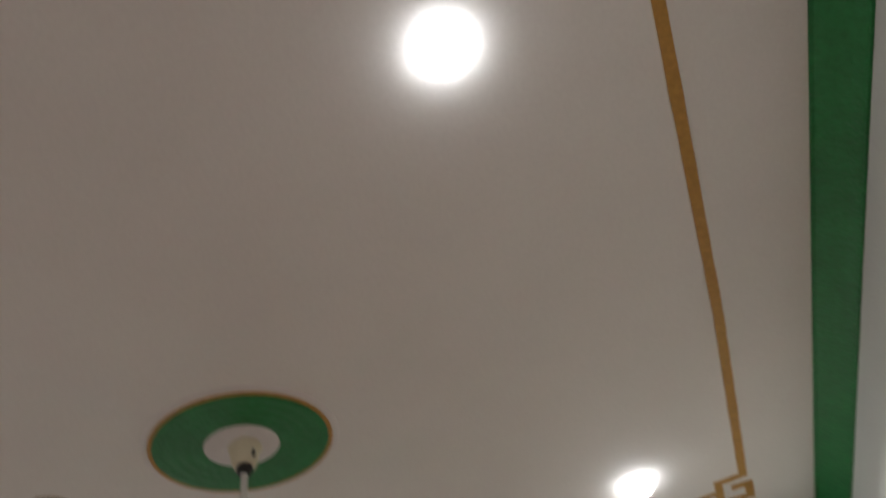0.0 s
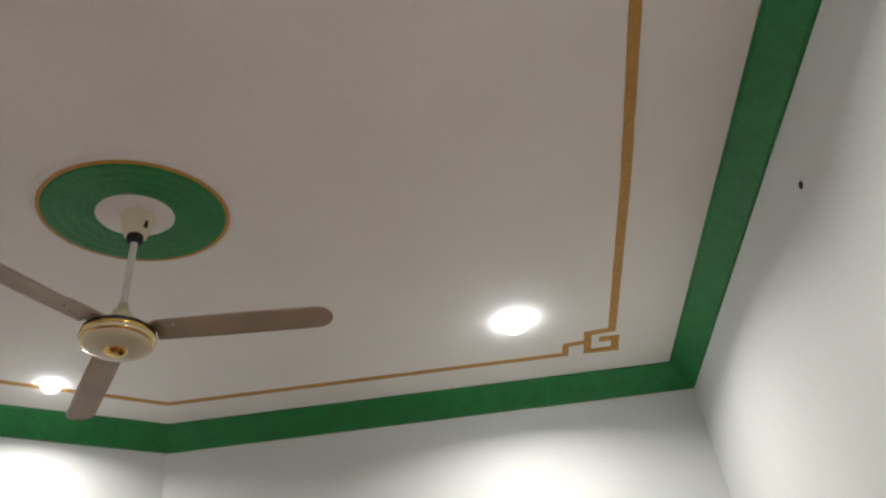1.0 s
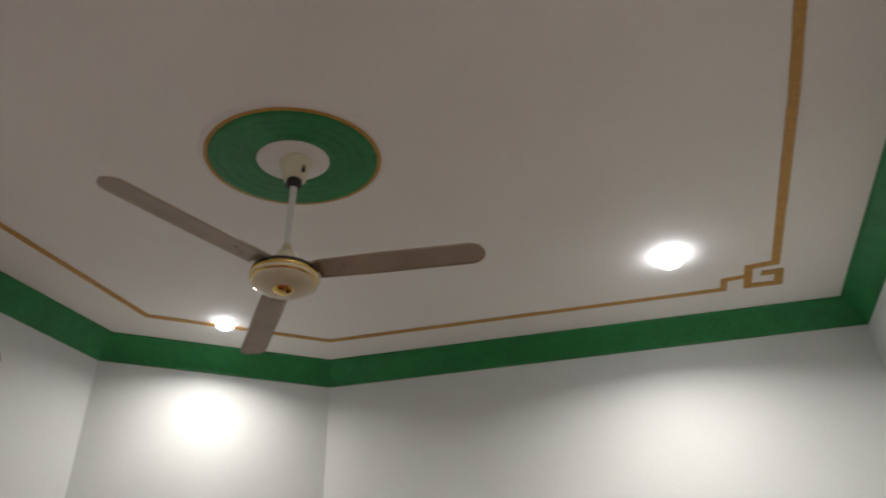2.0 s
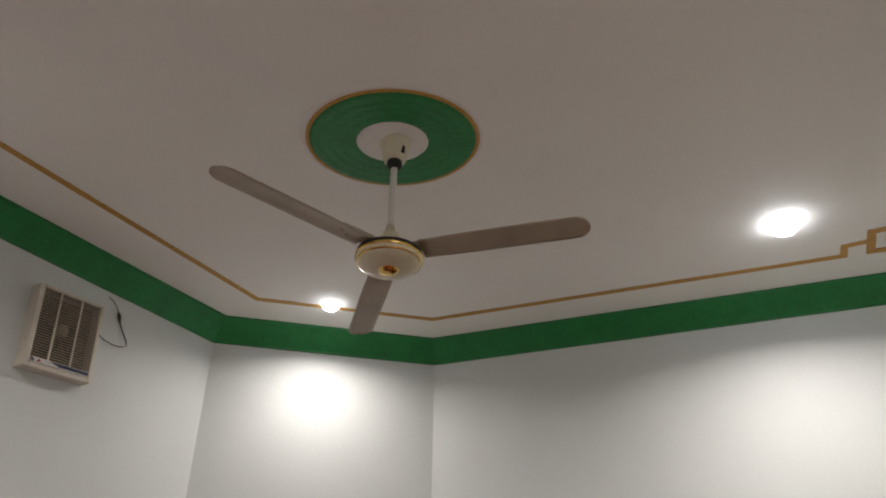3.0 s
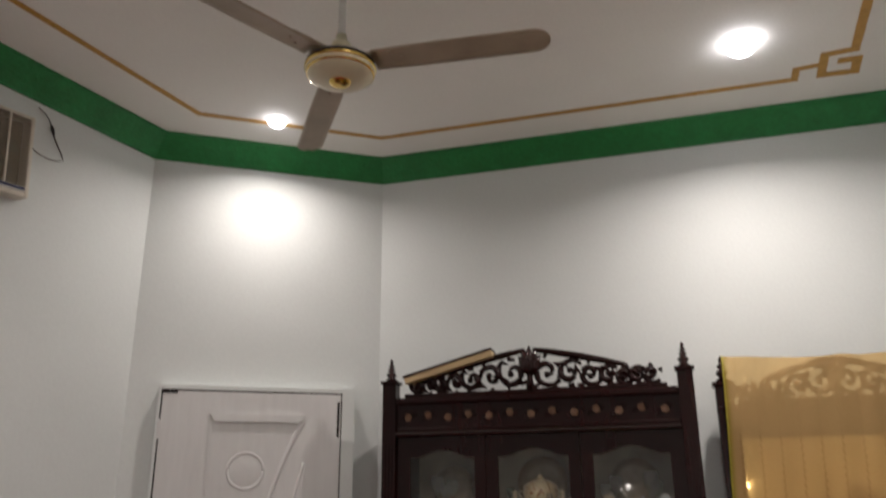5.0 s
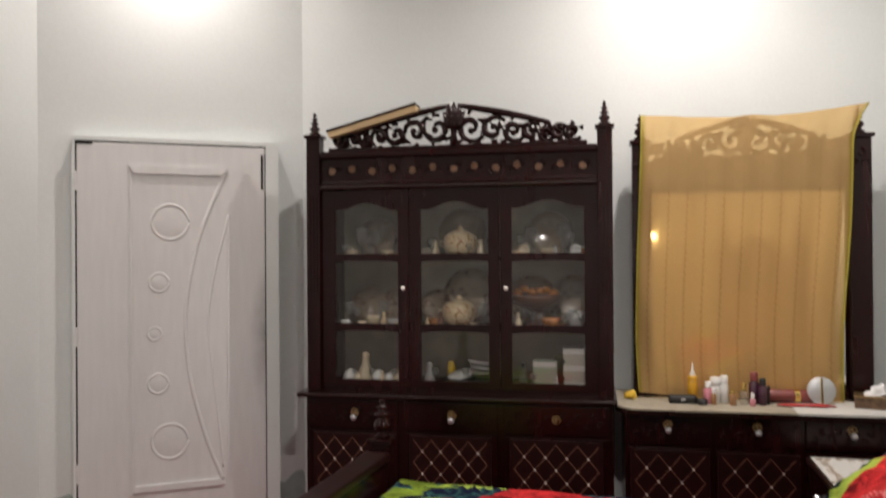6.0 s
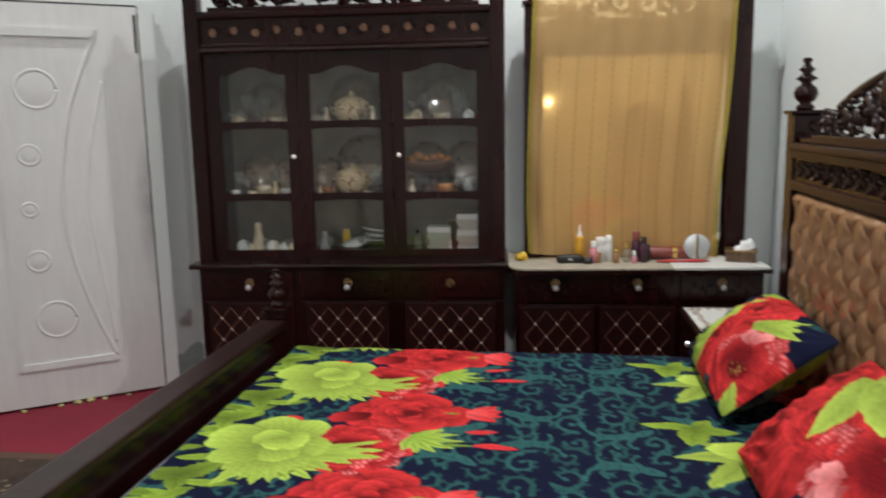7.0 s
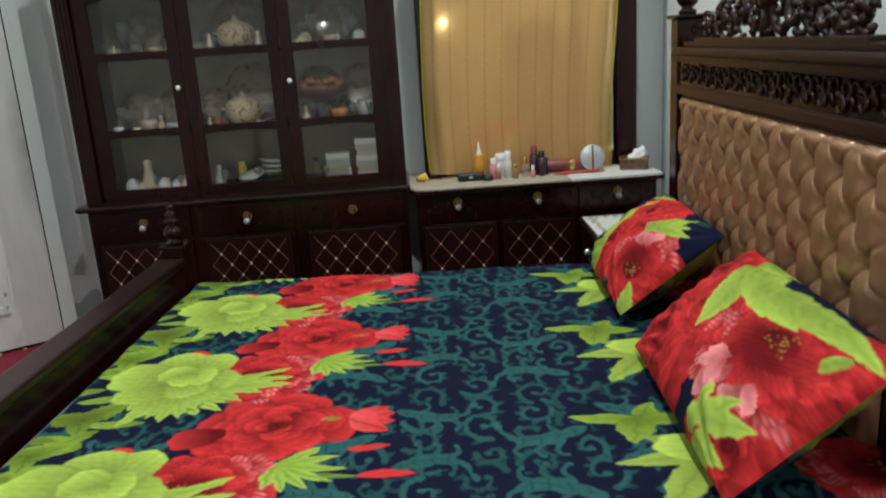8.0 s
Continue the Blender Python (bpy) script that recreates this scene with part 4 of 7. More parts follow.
# ---- crockery behind the glass ----
CHINA = material("cream_china", (0.72, 0.60, 0.42), 0.25, grain=0.06, scale=16, blotch=0.12, blotch_scale=14, coat=0.4)
FLORAL = speckled("cream_china_with_orange_flowers", (0.74, 0.60, 0.38), (0.45, 0.17, 0.05), 42, 0.09)
PATTERNED = speckled("brown_patterned_plate", (0.30, 0.23, 0.16), (0.17, 0.08, 0.045), 22, 0.08)
DIM_GLASS = material("dusty_pressed_glass", (0.32, 0.25, 0.18), 0.15, grain=0.3, scale=50, coat=0.5)
FOIL = material("silver_shelf_paper", (0.75, 0.75, 0.76), 0.25, metal=0.6, grain=0.2, scale=60, bump=0.4)
DECOR = material("orange_floral_china", (0.42, 0.17, 0.05), 0.25, grain=0.4, scale=30, blotch=0.3, blotch_scale=12, coat=0.4)
SMOKE = glassy("clear_glassware", (0.96, 0.97, 0.96), 0.10, 0.09)
BROWN_GLAZE = material("brown_glazed_pottery", (0.13, 0.055, 0.03), 0.3, grain=0.3, scale=18, coat=0.3)
WHITE_CHINA = material("white_china", (0.66, 0.66, 0.64), 0.22, grain=0.04, coat=0.4)
PAPER = material("stacked_paper", (0.50, 0.46, 0.40), 0.8, grain=0.15, scale=80, stretch=(1, 1, 20))
MINT = material("pale_green_box", (0.36, 0.42, 0.33), 0.6, grain=0.08)
SHELF_Z = (0.765, 1.066, 1.424)


def put(name, x, y, z, label, category, group=""):
    return thing(name, pose(x, y, z), label, category, group)


def tureen(x, y, z, r):
    o = put("tureen", x, y, z, "cream china tureen with orange flowers and a lid", "tureen", "china tureens")
    part("bowl", lathe(bmesh.new(), [(0, 0), (r * 0.55, 0), (r * 0.62, r * 0.08), (r * 0.92, r * 0.38), (r, r * 0.75), (r * 0.96, r * 1.05), (r * 0.90, r * 1.12), (0, r * 1.12)], 28), FLORAL, o, smooth=True)
    part("lid", lathe(bmesh.new(), [(r * 1.0, r * 1.10), (r * 0.98, r * 1.18), (r * 0.75, r * 1.38), (r * 0.4, r * 1.55), (r * 0.12, r * 1.62), (r * 0.16, r * 1.72), (r * 0.10, r * 1.82), (0, r * 1.84)], 28), FLORAL, o, "domed lid", smooth=True)
    for s in (-1, 1):
        part("handle", tube(bmesh.new(), [(s * r * 0.95, 0, r * 0.9), (s * r * 1.25, 0, r * 0.95), (s * r * 1.28, 0, r * 0.7), (s * r * 0.97, 0, r * 0.55)], r * 0.07, 8), CHINA, o, smooth=True)
    return o


def cup(x, y, z, r, mat, h=1.1, label="small cream china cup on the shelf"):
    o = put("cup", x, y, z, label, "cup", "cups on the shelves")
    part("bowl", lathe(bmesh.new(), [(0, 0), (r * 0.55, 0), (r * 0.6, r * 0.1), (r * 0.95, r * h * 0.6), (r, r * h), (r * 0.92, r * h), (r * 0.85, r * h * 0.6), (0, r * 0.15)], 20), mat, o, smooth=True)
    part("handle", tube(bmesh.new(), [(r * 0.9, 0, r * h * 0.85), (r * 1.4, 0, r * h * 0.8), (r * 1.4, 0, r * h * 0.4), (r * 0.8, 0, r * h * 0.3)], r * 0.1, 7), mat, o, smooth=True)
    return o


def plate(x, y, z, r, mat, label):
    o = put("plate", x, y, z, label, "plate", "plates on edge")
    part("dish", lathe(bmesh.new(), [(0, 0.004), (r * 0.6, 0.004), (r, 0.022), (r, 0.026), (r * 0.62, 0.010), (0, 0.009)], 32), mat, o, m=pose(0, 0, r * 0.98, 78), smooth=True)
    return o


def goblet(x, y, z, h, label="clear stemmed drinking glass"):
    o = put("drinking_glass", x, y, z, label, "glass", "glasses on the shelves")
    r = h * 0.22
    part("bowl", lathe(bmesh.new(), [(r * 0.1, h * 0.42), (r * 0.8, h * 0.55), (r, h * 0.78), (r * 0.9, h), (r * 0.86, h), (r * 0.92, h * 0.78), (0, h * 0.5)], 18), SMOKE, o, smooth=True)
    part("stem", lathe(bmesh.new(), [(0, 0.0), (r * 0.85, 0.0), (r * 0.8, 0.004), (r * 0.12, 0.012), (r * 0.1, h * 0.42)], 18), SMOKE, o, smooth=True)
    return o


def vase(x, y, z, h, mat, label, name="vase"):
    o = put(name, x, y, z, label, "ornament", "ornaments on the shelves")
    r = h * 0.26
    part("body", lathe(bmesh.new(), [(0, 0), (r * 0.75, 0), (r, h * 0.12), (r * 0.8, h * 0.4), (r * 0.45, h * 0.62), (r * 0.42, h * 0.8), (r * 0.55, h * 0.86), (r * 0.35, h * 0.98), (0, h)], 18), mat, o, smooth=True)
    return o


yc = 4.02
# top shelf
tureen(-0.735, yc, SHELF_Z[2], 0.088)
vase(-0.855, 3.965, SHELF_Z[2], 0.085, CHINA, "small cream china bell-shaped ornament")
vase(-0.620, 3.965, SHELF_Z[2], 0.085, CHINA, "small cream china bell-shaped ornament")
plate(-0.745, 4.17, SHELF_Z[2], 0.13, DIM_GLASS, "large grey pressed glass plate standing on edge")
for x in (-1.33, -1.13):
    cup(x, yc, SHELF_Z[2], 0.036, CHINA)
for x, h in ((-1.27, 0.16), (-1.235, 0.12), (-1.19, 0.14), (-1.07, 0.10), (-0.42, 0.11), (-0.37, 0.15), (-0.20, 0.17), (-0.17, 0.12), (-0.58, 0.10), (-0.89, 0.10)):
    goblet(x, 4.03 + 0.02 * math.sin(x * 50), SHELF_Z[2], h)
plate(-1.22, 4.17, SHELF_Z[2], 0.11, DIM_GLASS, "grey pressed glass plate standing on edge")
plate(-0.28, 4.17, SHELF_Z[2], 0.12, DIM_GLASS, "grey pressed glass plate standing on edge")
cup(-0.28, yc, SHELF_Z[2], 0.040, CHINA)
cup(-0.125, 4.00, SHELF_Z[2], 0.036, DECOR, label="small orange flowered cup")
plate(-0.40, 3.98, SHELF_Z[2], 0.03, CHINA, "small cream saucer standing on edge")
plate(-0.14, 3.97, SHELF_Z[2], 0.028, WHITE_CHINA, "small white saucer standing on edge")
# middle shelf
tureen(-0.745, yc, SHELF_Z[1], 0.086)
plate(-0.70, 4.17, SHELF_Z[1], 0.15, PATTERNED, "large brown patterned plate standing on edge")
plate(-0.88, 4.16, SHELF_Z[1], 0.09, PATTERNED, "brown patterned plate standing on edge")
plate(-1.27, 4.16, SHELF_Z[1], 0.10, PATTERNED, "brown patterned plate standing on edge")
plate(-1.09, 4.16, SHELF_Z[1], 0.10, PATTERNED, "brown patterned plate standing on edge")
cup(-1.20, 3.99, SHELF_Z[1], 0.046, CHINA)
cup(-1.08, 3.98, SHELF_Z[1], 0.042, WHITE_CHINA, 0.8, "small white china cup on the shelf")
cup(-0.87, 3.99, SHELF_Z[1], 0.036, DECOR, label="small orange flowered cup")
for x, h in ((-1.33, 0.12), (-1.29, 0.09), (-1.14, 0.13), (-0.61, 0.12), (-0.63, 0.09), (-0.40, 0.10), (-0.36, 0.08), (-0.16, 0.09)):
    goblet(x, 3.99, SHELF_Z[1], h)
o = put("serving_bowl", -0.35, 4.06, SHELF_Z[1], "wide brown glazed serving bowl on a tall foot", "bowl")
part("foot", lathe(bmesh.new(), [(0, 0), (0.05, 0), (0.05, 0.02), (0.03, 0.05), (0.04, 0.09)], 24), BROWN_GLAZE, o, smooth=True)
part("bowl", lathe(bmesh.new(), [(0.035, 0.085), (0.09, 0.10), (0.135, 0.135), (0.14, 0.165), (0.13, 0.165), (0.10, 0.13), (0, 0.11)], 30), BROWN_GLAZE, o, smooth=True)
for k in range(6):
    o2 = part("fruit", lump(0.028, 60 + k, 0.9), DECOR, o, "small orange fruit", pose(-0.09 + 0.036 * k, 0.0, 0.165 + 0.02 * math.sin(k * 1.3) ** 2), smooth=True)
plate(-0.37, 4.18, SHELF_Z[1], 0.13, PATTERNED, "dark brown plate standing on edge")
plate(-0.15, 4.18, SHELF_Z[1], 0.13, PATTERNED, "dark brown plate standing on edge")
cup(-0.265, 3.97, SHELF_Z[1], 0.050, DECOR, 1.0, "orange flowered china cup")
cup(-0.14, 4.02, SHELF_Z[1], 0.050, WHITE_CHINA, 1.5, "white china mug on the shelf")
# bottom shelf
vase(-1.245, 3.99, SHELF_Z[0], 0.16, CHINA, "cream china figurine-shaped vase", "china_ornament")
for x, r, mat in ((-1.325, 0.036, WHITE_CHINA), (-1.17, 0.034, WHITE_CHINA), (-1.11, 0.028, WHITE_CHINA), (-1.06, 0.03, CHINA), (-1.28, 0.026, CHINA)):
    o = put("china_bowl", x, 3.975, SHELF_Z[0], "small pale china bowl with a domed lid", "bowl", "small lidded bowls")
    part("bowl", lathe(bmesh.new(), [(0, 0), (r * 0.6, 0), (r, r * 0.7), (r, r), (0, r)], 20), mat, o, smooth=True)
    part("lid", lathe(bmesh.new(), [(r * 1.02, r), (r * 0.8, r * 1.6), (r * 0.2, r * 1.95), (0, r * 2.1)], 20), mat, o, smooth=True)
vase(-1.06, 4.05, SHELF_Z[0], 0.14, CHINA, "tall cream china vase")
o = put("black_pan", -0.74, 4.0, SHELF_Z[0], "black pan with a pale lid lying on it", "pan")
part("pan", lathe(bmesh.new(), [(0, 0), (0.07, 0), (0.085, 0.03), (0.085, 0.035), (0, 0.03)], 24), BLACK, o, smooth=True)
part("lid", lathe(bmesh.new(), [(0.07, 0.0), (0.06, 0.012), (0, 0.02)], 24), WHITE_CHINA, o, "pale lid", pose(0.0, 0.0, 0.045, 12, -12), smooth=True)
o = put("black_tray", -0.66, 4.02, SHELF_Z[0], "low black tray with a rim", "tray")
part("tray", boxes((-0.09, 0.09, -0.06, 0.06, 0.0, 0.025), bevel=0.008), BLACK, o)
for k, (x, z) in enumerate(((-0.63, 0.052), (-0.62, 0.075), (-0.635, 0.098))):
    o = put("saucer", x, 4.03, SHELF_Z[0] + z, "white china saucer in a loose stack", "plate", "stacked saucers")
    part("dish", lathe(bmesh.new(), [(0, 0), (0.04, 0), (0.072, 0.014), (0.072, 0.018), (0.04, 0.008), (0, 0.007)], 28), WHITE_CHINA, o, m=pose(0, 0, 0, 3 - 5 * k, 4 * k), smooth=True)
vase(-0.90, 4.0, SHELF_Z[0], 0.11, WHITE_CHINA, "white china jug-shaped ornament", "white_jug")
o = put("yellow_jar", -0.80, 4.08, SHELF_Z[0], "small yellow jar with a lid", "jar")
part("jar", lathe(bmesh.new(), [(0, 0), (0.022, 0), (0.022, 0.08), (0.016, 0.09), (0.018, 0.105), (0, 0.106)], 18), material("yellow_plastic", (0.62, 0.42, 0.03), 0.4, grain=0.06), o, smooth=True)
o = put("green_box", -0.30, 4.0, SHELF_Z[0], "pale green cardboard box standing on the shelf", "box")
part("carton", boxes((-0.06, 0.06, -0.03, 0.05, 0, 0.13), bevel=0.003), MINT, o)
part("carton_flap", boxes((-0.058, 0.058, -0.033, -0.029, 0.10, 0.128)), WHITE_ENAMEL, o, "white flap")
for k in range(7):
    o = put("paper_ream", -0.15 + 0.006 * math.sin(k * 2), 4.03, SHELF_Z[0] + 0.028 * k, "flat stack of cream paper and booklets", "paper", "paper stacks")
    part("sheets", boxes((-0.055, 0.052, -0.07, 0.08, 0.0, 0.0275), bevel=0.002), PAPER if k % 3 else WHITE_ENAMEL, o)
o = put("glass_bottle", -0.41, 3.99, SHELF_Z[0], "clear bottle with a dark cap", "bottle")
part("bottle", lathe(bmesh.new(), [(0, 0), (0.02, 0), (0.022, 0.06), (0.009, 0.08), (0.009, 0.10)], 16), SMOKE, o, smooth=True)
part("cap", lathe(bmesh.new(), [(0.011, 0.097), (0.011, 0.115), (0, 0.116)], 16), BLACK, o, "dark cap")
o = put("olive_tin", -0.23, 4.05, SHELF_Z[0], "olive green tin with a lid", "tin")
part("tin", lathe(bmesh.new(), [(0, 0), (0.028, 0), (0.028, 0.14), (0.03, 0.14), (0.03, 0.155), (0, 0.157)], 20), material("olive_enamel", (0.12, 0.12, 0.04), 0.4, grain=0.1), o, smooth=True)

# more small pieces crowding the shelves
rnd = random.Random(8)
for z, y, xs in ((SHELF_Z[2], 3.945, (-1.35, -1.30, -1.17, -1.10, -1.05, -0.68, -0.43, -0.33, -0.24, -0.20)), (SHELF_Z[1], 3.945, (-1.34, -1.25, -1.15, -1.13, -1.05, -0.90, -0.83, -0.66, -0.60, -0.43, -0.32, -0.20, -0.12)), (SHELF_Z[0], 3.945, (-1.35, -1.30, -1.20, -1.14, -1.08, -0.86, -0.70, -0.60, -0.36, -0.24))):
    for x in xs:
        kind = rnd.random()
        if kind < 0.35:
            goblet(x, y + rnd.uniform(0, 0.02), z, rnd.uniform(0.06, 0.10), "small clear cut-glass goblet")
        elif kind < 0.7:
            cup(x, y, z, rnd.uniform(0.018, 0.026), rnd.choice((CHINA, FLORAL, WHITE_CHINA)), rnd.uniform(0.9, 1.3), "tiny china cup crowded on the shelf")
        else:
            vase(x, y, z, rnd.uniform(0.05, 0.08), rnd.choice((WHITE_CHINA, CHINA, FLORAL, BROWN_GLAZE)), "tiny china ornament crowded on the shelf")
for k, (x0, x1, z) in enumerate(((-1.365, -1.04, SHELF_Z[2]), (-0.45, -0.10, SHELF_Z[1]), (-1.365, -1.04, SHELF_Z[1]))):
    o = put("shelf_paper", (x0 + x1) / 2, 3.915, z, "strip of silver paper edging the shelf", "shelf paper", "shelf papers")
    pts = [((x1 - x0) * (i / 16 - 0.5), 0.003 * math.sin(i * 1.7), 0.006 + 0.003 * math.sin(i * 0.9 + k)) for i in range(17)]
    part("paper", tube(bmesh.new(), pts, 0.0065 if k == 0 else 0.004, 6, 0.5), FOIL, o, smooth=True)


# ---- dressing table with a covered mirror ----
RUNNER = material("cream_lace_runner", (0.34, 0.30, 0.23), 0.8, grain=0.15, scale=90, blotch=0.12, blotch_scale=12, bump=0.4, bump_scale=200)
LACE = material("white_lace", (0.56, 0.55, 0.52), 0.8, grain=0.06, scale=120, bump=0.4, bump_scale=250)
MIRROR = material("mirror_silver", (0.82, 0.84, 0.84), 0.03, metal=1.0)

dt = thing("dressing_table", pose(0, FAR, 0), "dark mahogany dressing table with drawers, lattice doors and a tall mirror", "dressing table")
DX0, DX1, DY = 0.085, 1.275, 3.775 - FAR
part("carcass", boxes((DX0, DX1, DY + 0.012, -0.012, 0.06, 0.690), bevel=0.004), WOOD, dt)
part("plinth", boxes((DX0 - 0.006, DX1 + 0.006, DY, -0.012, 0, 0.07), bevel=0.008), WOOD, dt)
outline = []
for a in np.linspace(math.pi, 1.5 * math.pi, 9):
    outline.append((DX0 + 0.07 + 0.11 * math.cos(a), DY + 0.065 + 0.11 * math.sin(a)))
outline += [(DX1 + 0.02, DY - 0.045), (DX1 + 0.02, -0.012), (DX0 - 0.04, -0.012)]
part("top", prism(bmesh.new(), outline, 0.690, 0.712, "z"), WOOD, dt, "dark top with a rounded end")
for k, (x0, x1, kx) in enumerate(((0.10, 0.475, 0.279), (0.49, 0.865, 0.673), (0.88, 1.26, 1.073))):
    d = part("drawer", boxes((x0, x1, DY, DY + 0.02, 0.545, 0.680), bevel=0.004), WOOD, dt)
    carved(d, x0 + 0.02, x1 - 0.02, 0.57, 0.66, DY, 31 + k, 10)
    rosette(d, kx, DY, 0.640)
    part("base_door", boxes((x0, x1, DY, DY + 0.02, 0.09, 0.530), bevel=0.004), WOOD, dt)
    lattice(dt, x0 + 0.03, x1 - 0.03, 0.12, 0.50, DY - 0.008, 3, "lattice_panel")

# mirror frame
MY = 4.075 - FAR


def mirror_post(x0, x1):
    p = part("mirror_post", boxes((x0, x1, MY - 0.045, MY + 0.045, 0.712, 1.985), bevel=0.006), WOOD, dt)
    part("cap", boxes((x0 - 0.012, x1 + 0.012, MY - 0.055, MY + 0.055, 1.985, 2.005), bevel=0.005), WOOD, p)
    prof = [(0.024, 0), (0.034, 0.008), (0.026, 0.018), (0.014, 0.024), (0.030, 0.044), (0.022, 0.060), (0.010, 0.066), (0.024, 0.080), (0.012, 0.092), (0.006, 0.097), (0.013, 0.110), (0.006, 0.122), (0, 0.138)]
    part("finial", lathe(bmesh.new(), prof, 18), WOOD, p, "turned finial", pose((x0 + x1) / 2, MY, 2.005), smooth=True)
    carved(p, x0 + 0.01, x1 - 0.01, 1.83, 1.95, MY - 0.045, 44, 3, 0.022)


mirror_post(0.140, 0.222)
mirror_post(1.150, 1.248)
part("mirror_back", boxes((0.222, 1.150, MY + 0.012, MY + 0.03, 0.712, 1.76)), WOOD, dt)
part("mirror", boxes((0.235, 1.138, MY + 0.004, MY + 0.0115, 0.76, 1.735)), MIRROR, dt, "tall mirror glass")
part("bottom_rail", boxes((0.222, 1.150, MY - 0.02, MY + 0.03, 0.712, 0.765), bevel=0.004), WOOD, dt)
part("head_panel", boxes((0.222, 1.150, MY - 0.015, MY + 0.03, 1.735, 1.90), bevel=0.004), WOOD, dt, "dark panel above the mirror")
for k in range(7):
    part("bead_moulding", boxes((0.230, 1.142, MY - 0.022, MY - 0.014, 1.745 + k * 0.021, 1.752 + k * 0.021), bevel=0.002), WOOD, dt)
crest(dt, 0.686, 1.912, 0.445, 0.205, MY + 0.005, WOOD, 9, 0.016)

# sheer cloth hung over the mirror
def sheer():
    """A sheer dyed cloth: woven stripes held in the colour attribute, part of the light passes straight through."""
    m = bpy.data.materials.new("sheer_ochre_cloth")
    m.use_nodes = True
    n, ln = m.node_tree.nodes, m.node_tree.links
    n.remove(n["Principled BSDF"])
    at = n.new("ShaderNodeVertexColor")
    at.layer_name = "print"
    tc = n.new("ShaderNodeTexCoord")
    mp = n.new("ShaderNodeMapping")
    mp.inputs["Scale"].default_value = (1, 1, 4)
    ln.new(tc.outputs["Object"], mp.inputs["Vector"])
    t = n.new("ShaderNodeTexNoise")
    t.inputs["Scale"].default_value = 260
    ln.new(mp.outputs["Vector"], t.inputs["Vector"])
    r = n.new("ShaderNodeMapRange")
    r.inputs["To Min"].default_value, r.inputs["To Max"].default_value = 0.8, 1.2
    ln.new(t.outputs["Fac"], r.inputs["Value"])
    v = n.new("ShaderNodeVectorMath")
    v.operation = "SCALE"
    ln.new(at.outputs["Color"], v.inputs[0])
    ln.new(r.outputs["Result"], v.inputs["Scale"])
    di, tl, tr = n.new("ShaderNodeBsdfDiffuse"), n.new("ShaderNodeBsdfTranslucent"), n.new("ShaderNodeBsdfTransparent")
    ln.new(v.outputs[0], di.inputs["Color"])
    ln.new(v.outputs[0], tl.inputs["Color"])
    tr.inputs["Color"].default_value = (1.0, 0.80, 0.46, 1)
    m1, m2 = n.new("ShaderNodeMixShader"), n.new("ShaderNodeMixShader")
    m1.inputs[0].default_value = 0.25
    m2.inputs[0].default_value = 0.42
    ln.new(di.outputs[0], m1.inputs[1])
    ln.new(tl.outputs[0], m1.inputs[2])
    ln.new(m1.outputs[0], m2.inputs[1])
    ln.new(tr.outputs[0], m2.inputs[2])
    ln.new(m2.outputs[0], n["Material Output"].inputs["Surface"])
    return m


def colour_grid(name, nx, ny, place, colour, mat, close=False):
    """A grid mesh with a place and a printed colour for every knot (numpy arrays of u, v in 0..1)."""
    u, v = np.meshgrid(np.linspace(0, 1, nx), np.linspace(0, 1, ny), indexing="ij")
    u, v = u.ravel(), v.ravel()
    co = place(u, v)
    i, j = np.meshgrid(np.arange(nx - 1), np.arange(ny - 1), indexing="ij")
    a = (i * ny + j).ravel()
    faces = np.stack([a, a + ny, a + ny + 1, a + 1], 1)
    me = bpy.data.meshes.new(name)
    me.vertices.add(len(co))
    me.vertices.foreach_set("co", co.ravel())
    me.loops.add(faces.size)
    me.loops.foreach_set("vertex_index", faces.ravel())
    me.polygons.add(len(faces))
    me.polygons.foreach_set("loop_start", np.arange(0, faces.size, 4))
    me.polygons.foreach_set("use_smooth", np.ones(len(faces), bool))
    me.update(calc_edges=True)
    me.validate()
    rgb = colour(u, v)
    at = me.color_attributes.new("print", "FLOAT_COLOR", "POINT")
    at.data.foreach_set("color", np.concatenate([rgb, np.ones((len(rgb), 1))], 1).astype(np.float32).ravel())
    me.materials.append(mat)
    return new(name, me)


CX0, CX1, CZ0, CZ1 = 0.150, 1.150, 0.722, 2.125


def cloth_place(u, v):
    # v: 0 at the hem, 1 at the top; the top edge sags between its two knots and the crest's peak
    top = CZ1 - 0.030 * (1 - np.abs(2 * u - 1) ** 1.5) + 0.012 * np.exp(-((u - 0.5) / 0.06) ** 2) + 0.018 * (u > 0.5) * (2 * u - 1) ** 2
    hem = CZ0 + 0.012 * np.sin(u * 9) ** 2 + 0.025 * np.exp(-(u / 0.12) ** 2)
    z = hem + (top - hem) * v
    left = CX0 + 0.030 * v - 0.006 * np.sin(v * 5) + 0.012 * np.exp(-(v / 0.12) ** 2)
    right = CX1 - 0.045 + 0.058 * v - 0.018 * np.sin(v * 6) * (1 - v) + 0.065 * np.clip((v - 0.88) / 0.12, 0, 1) ** 1.6
    x = left + (right - left) * u
    folds = 0.006 * np.sin(u * 46 + 1.3 * np.sin(v * 4)) * (0.3 + 0.7 * (1 - v)) + 0.010 * np.exp(-((u - 0.04) / 0.05) ** 2) * np.sin(v * 14)
    drape = 0.012 * np.sin((v * 1.4 + np.abs(u - 0.5)) * 20) * np.clip((v - 0.84) / 0.1, 0, 1) * 0.35
    y = 4.006 - 0.012 * (1 - v) + folds + drape
    return np.stack([x, y, z], 1)


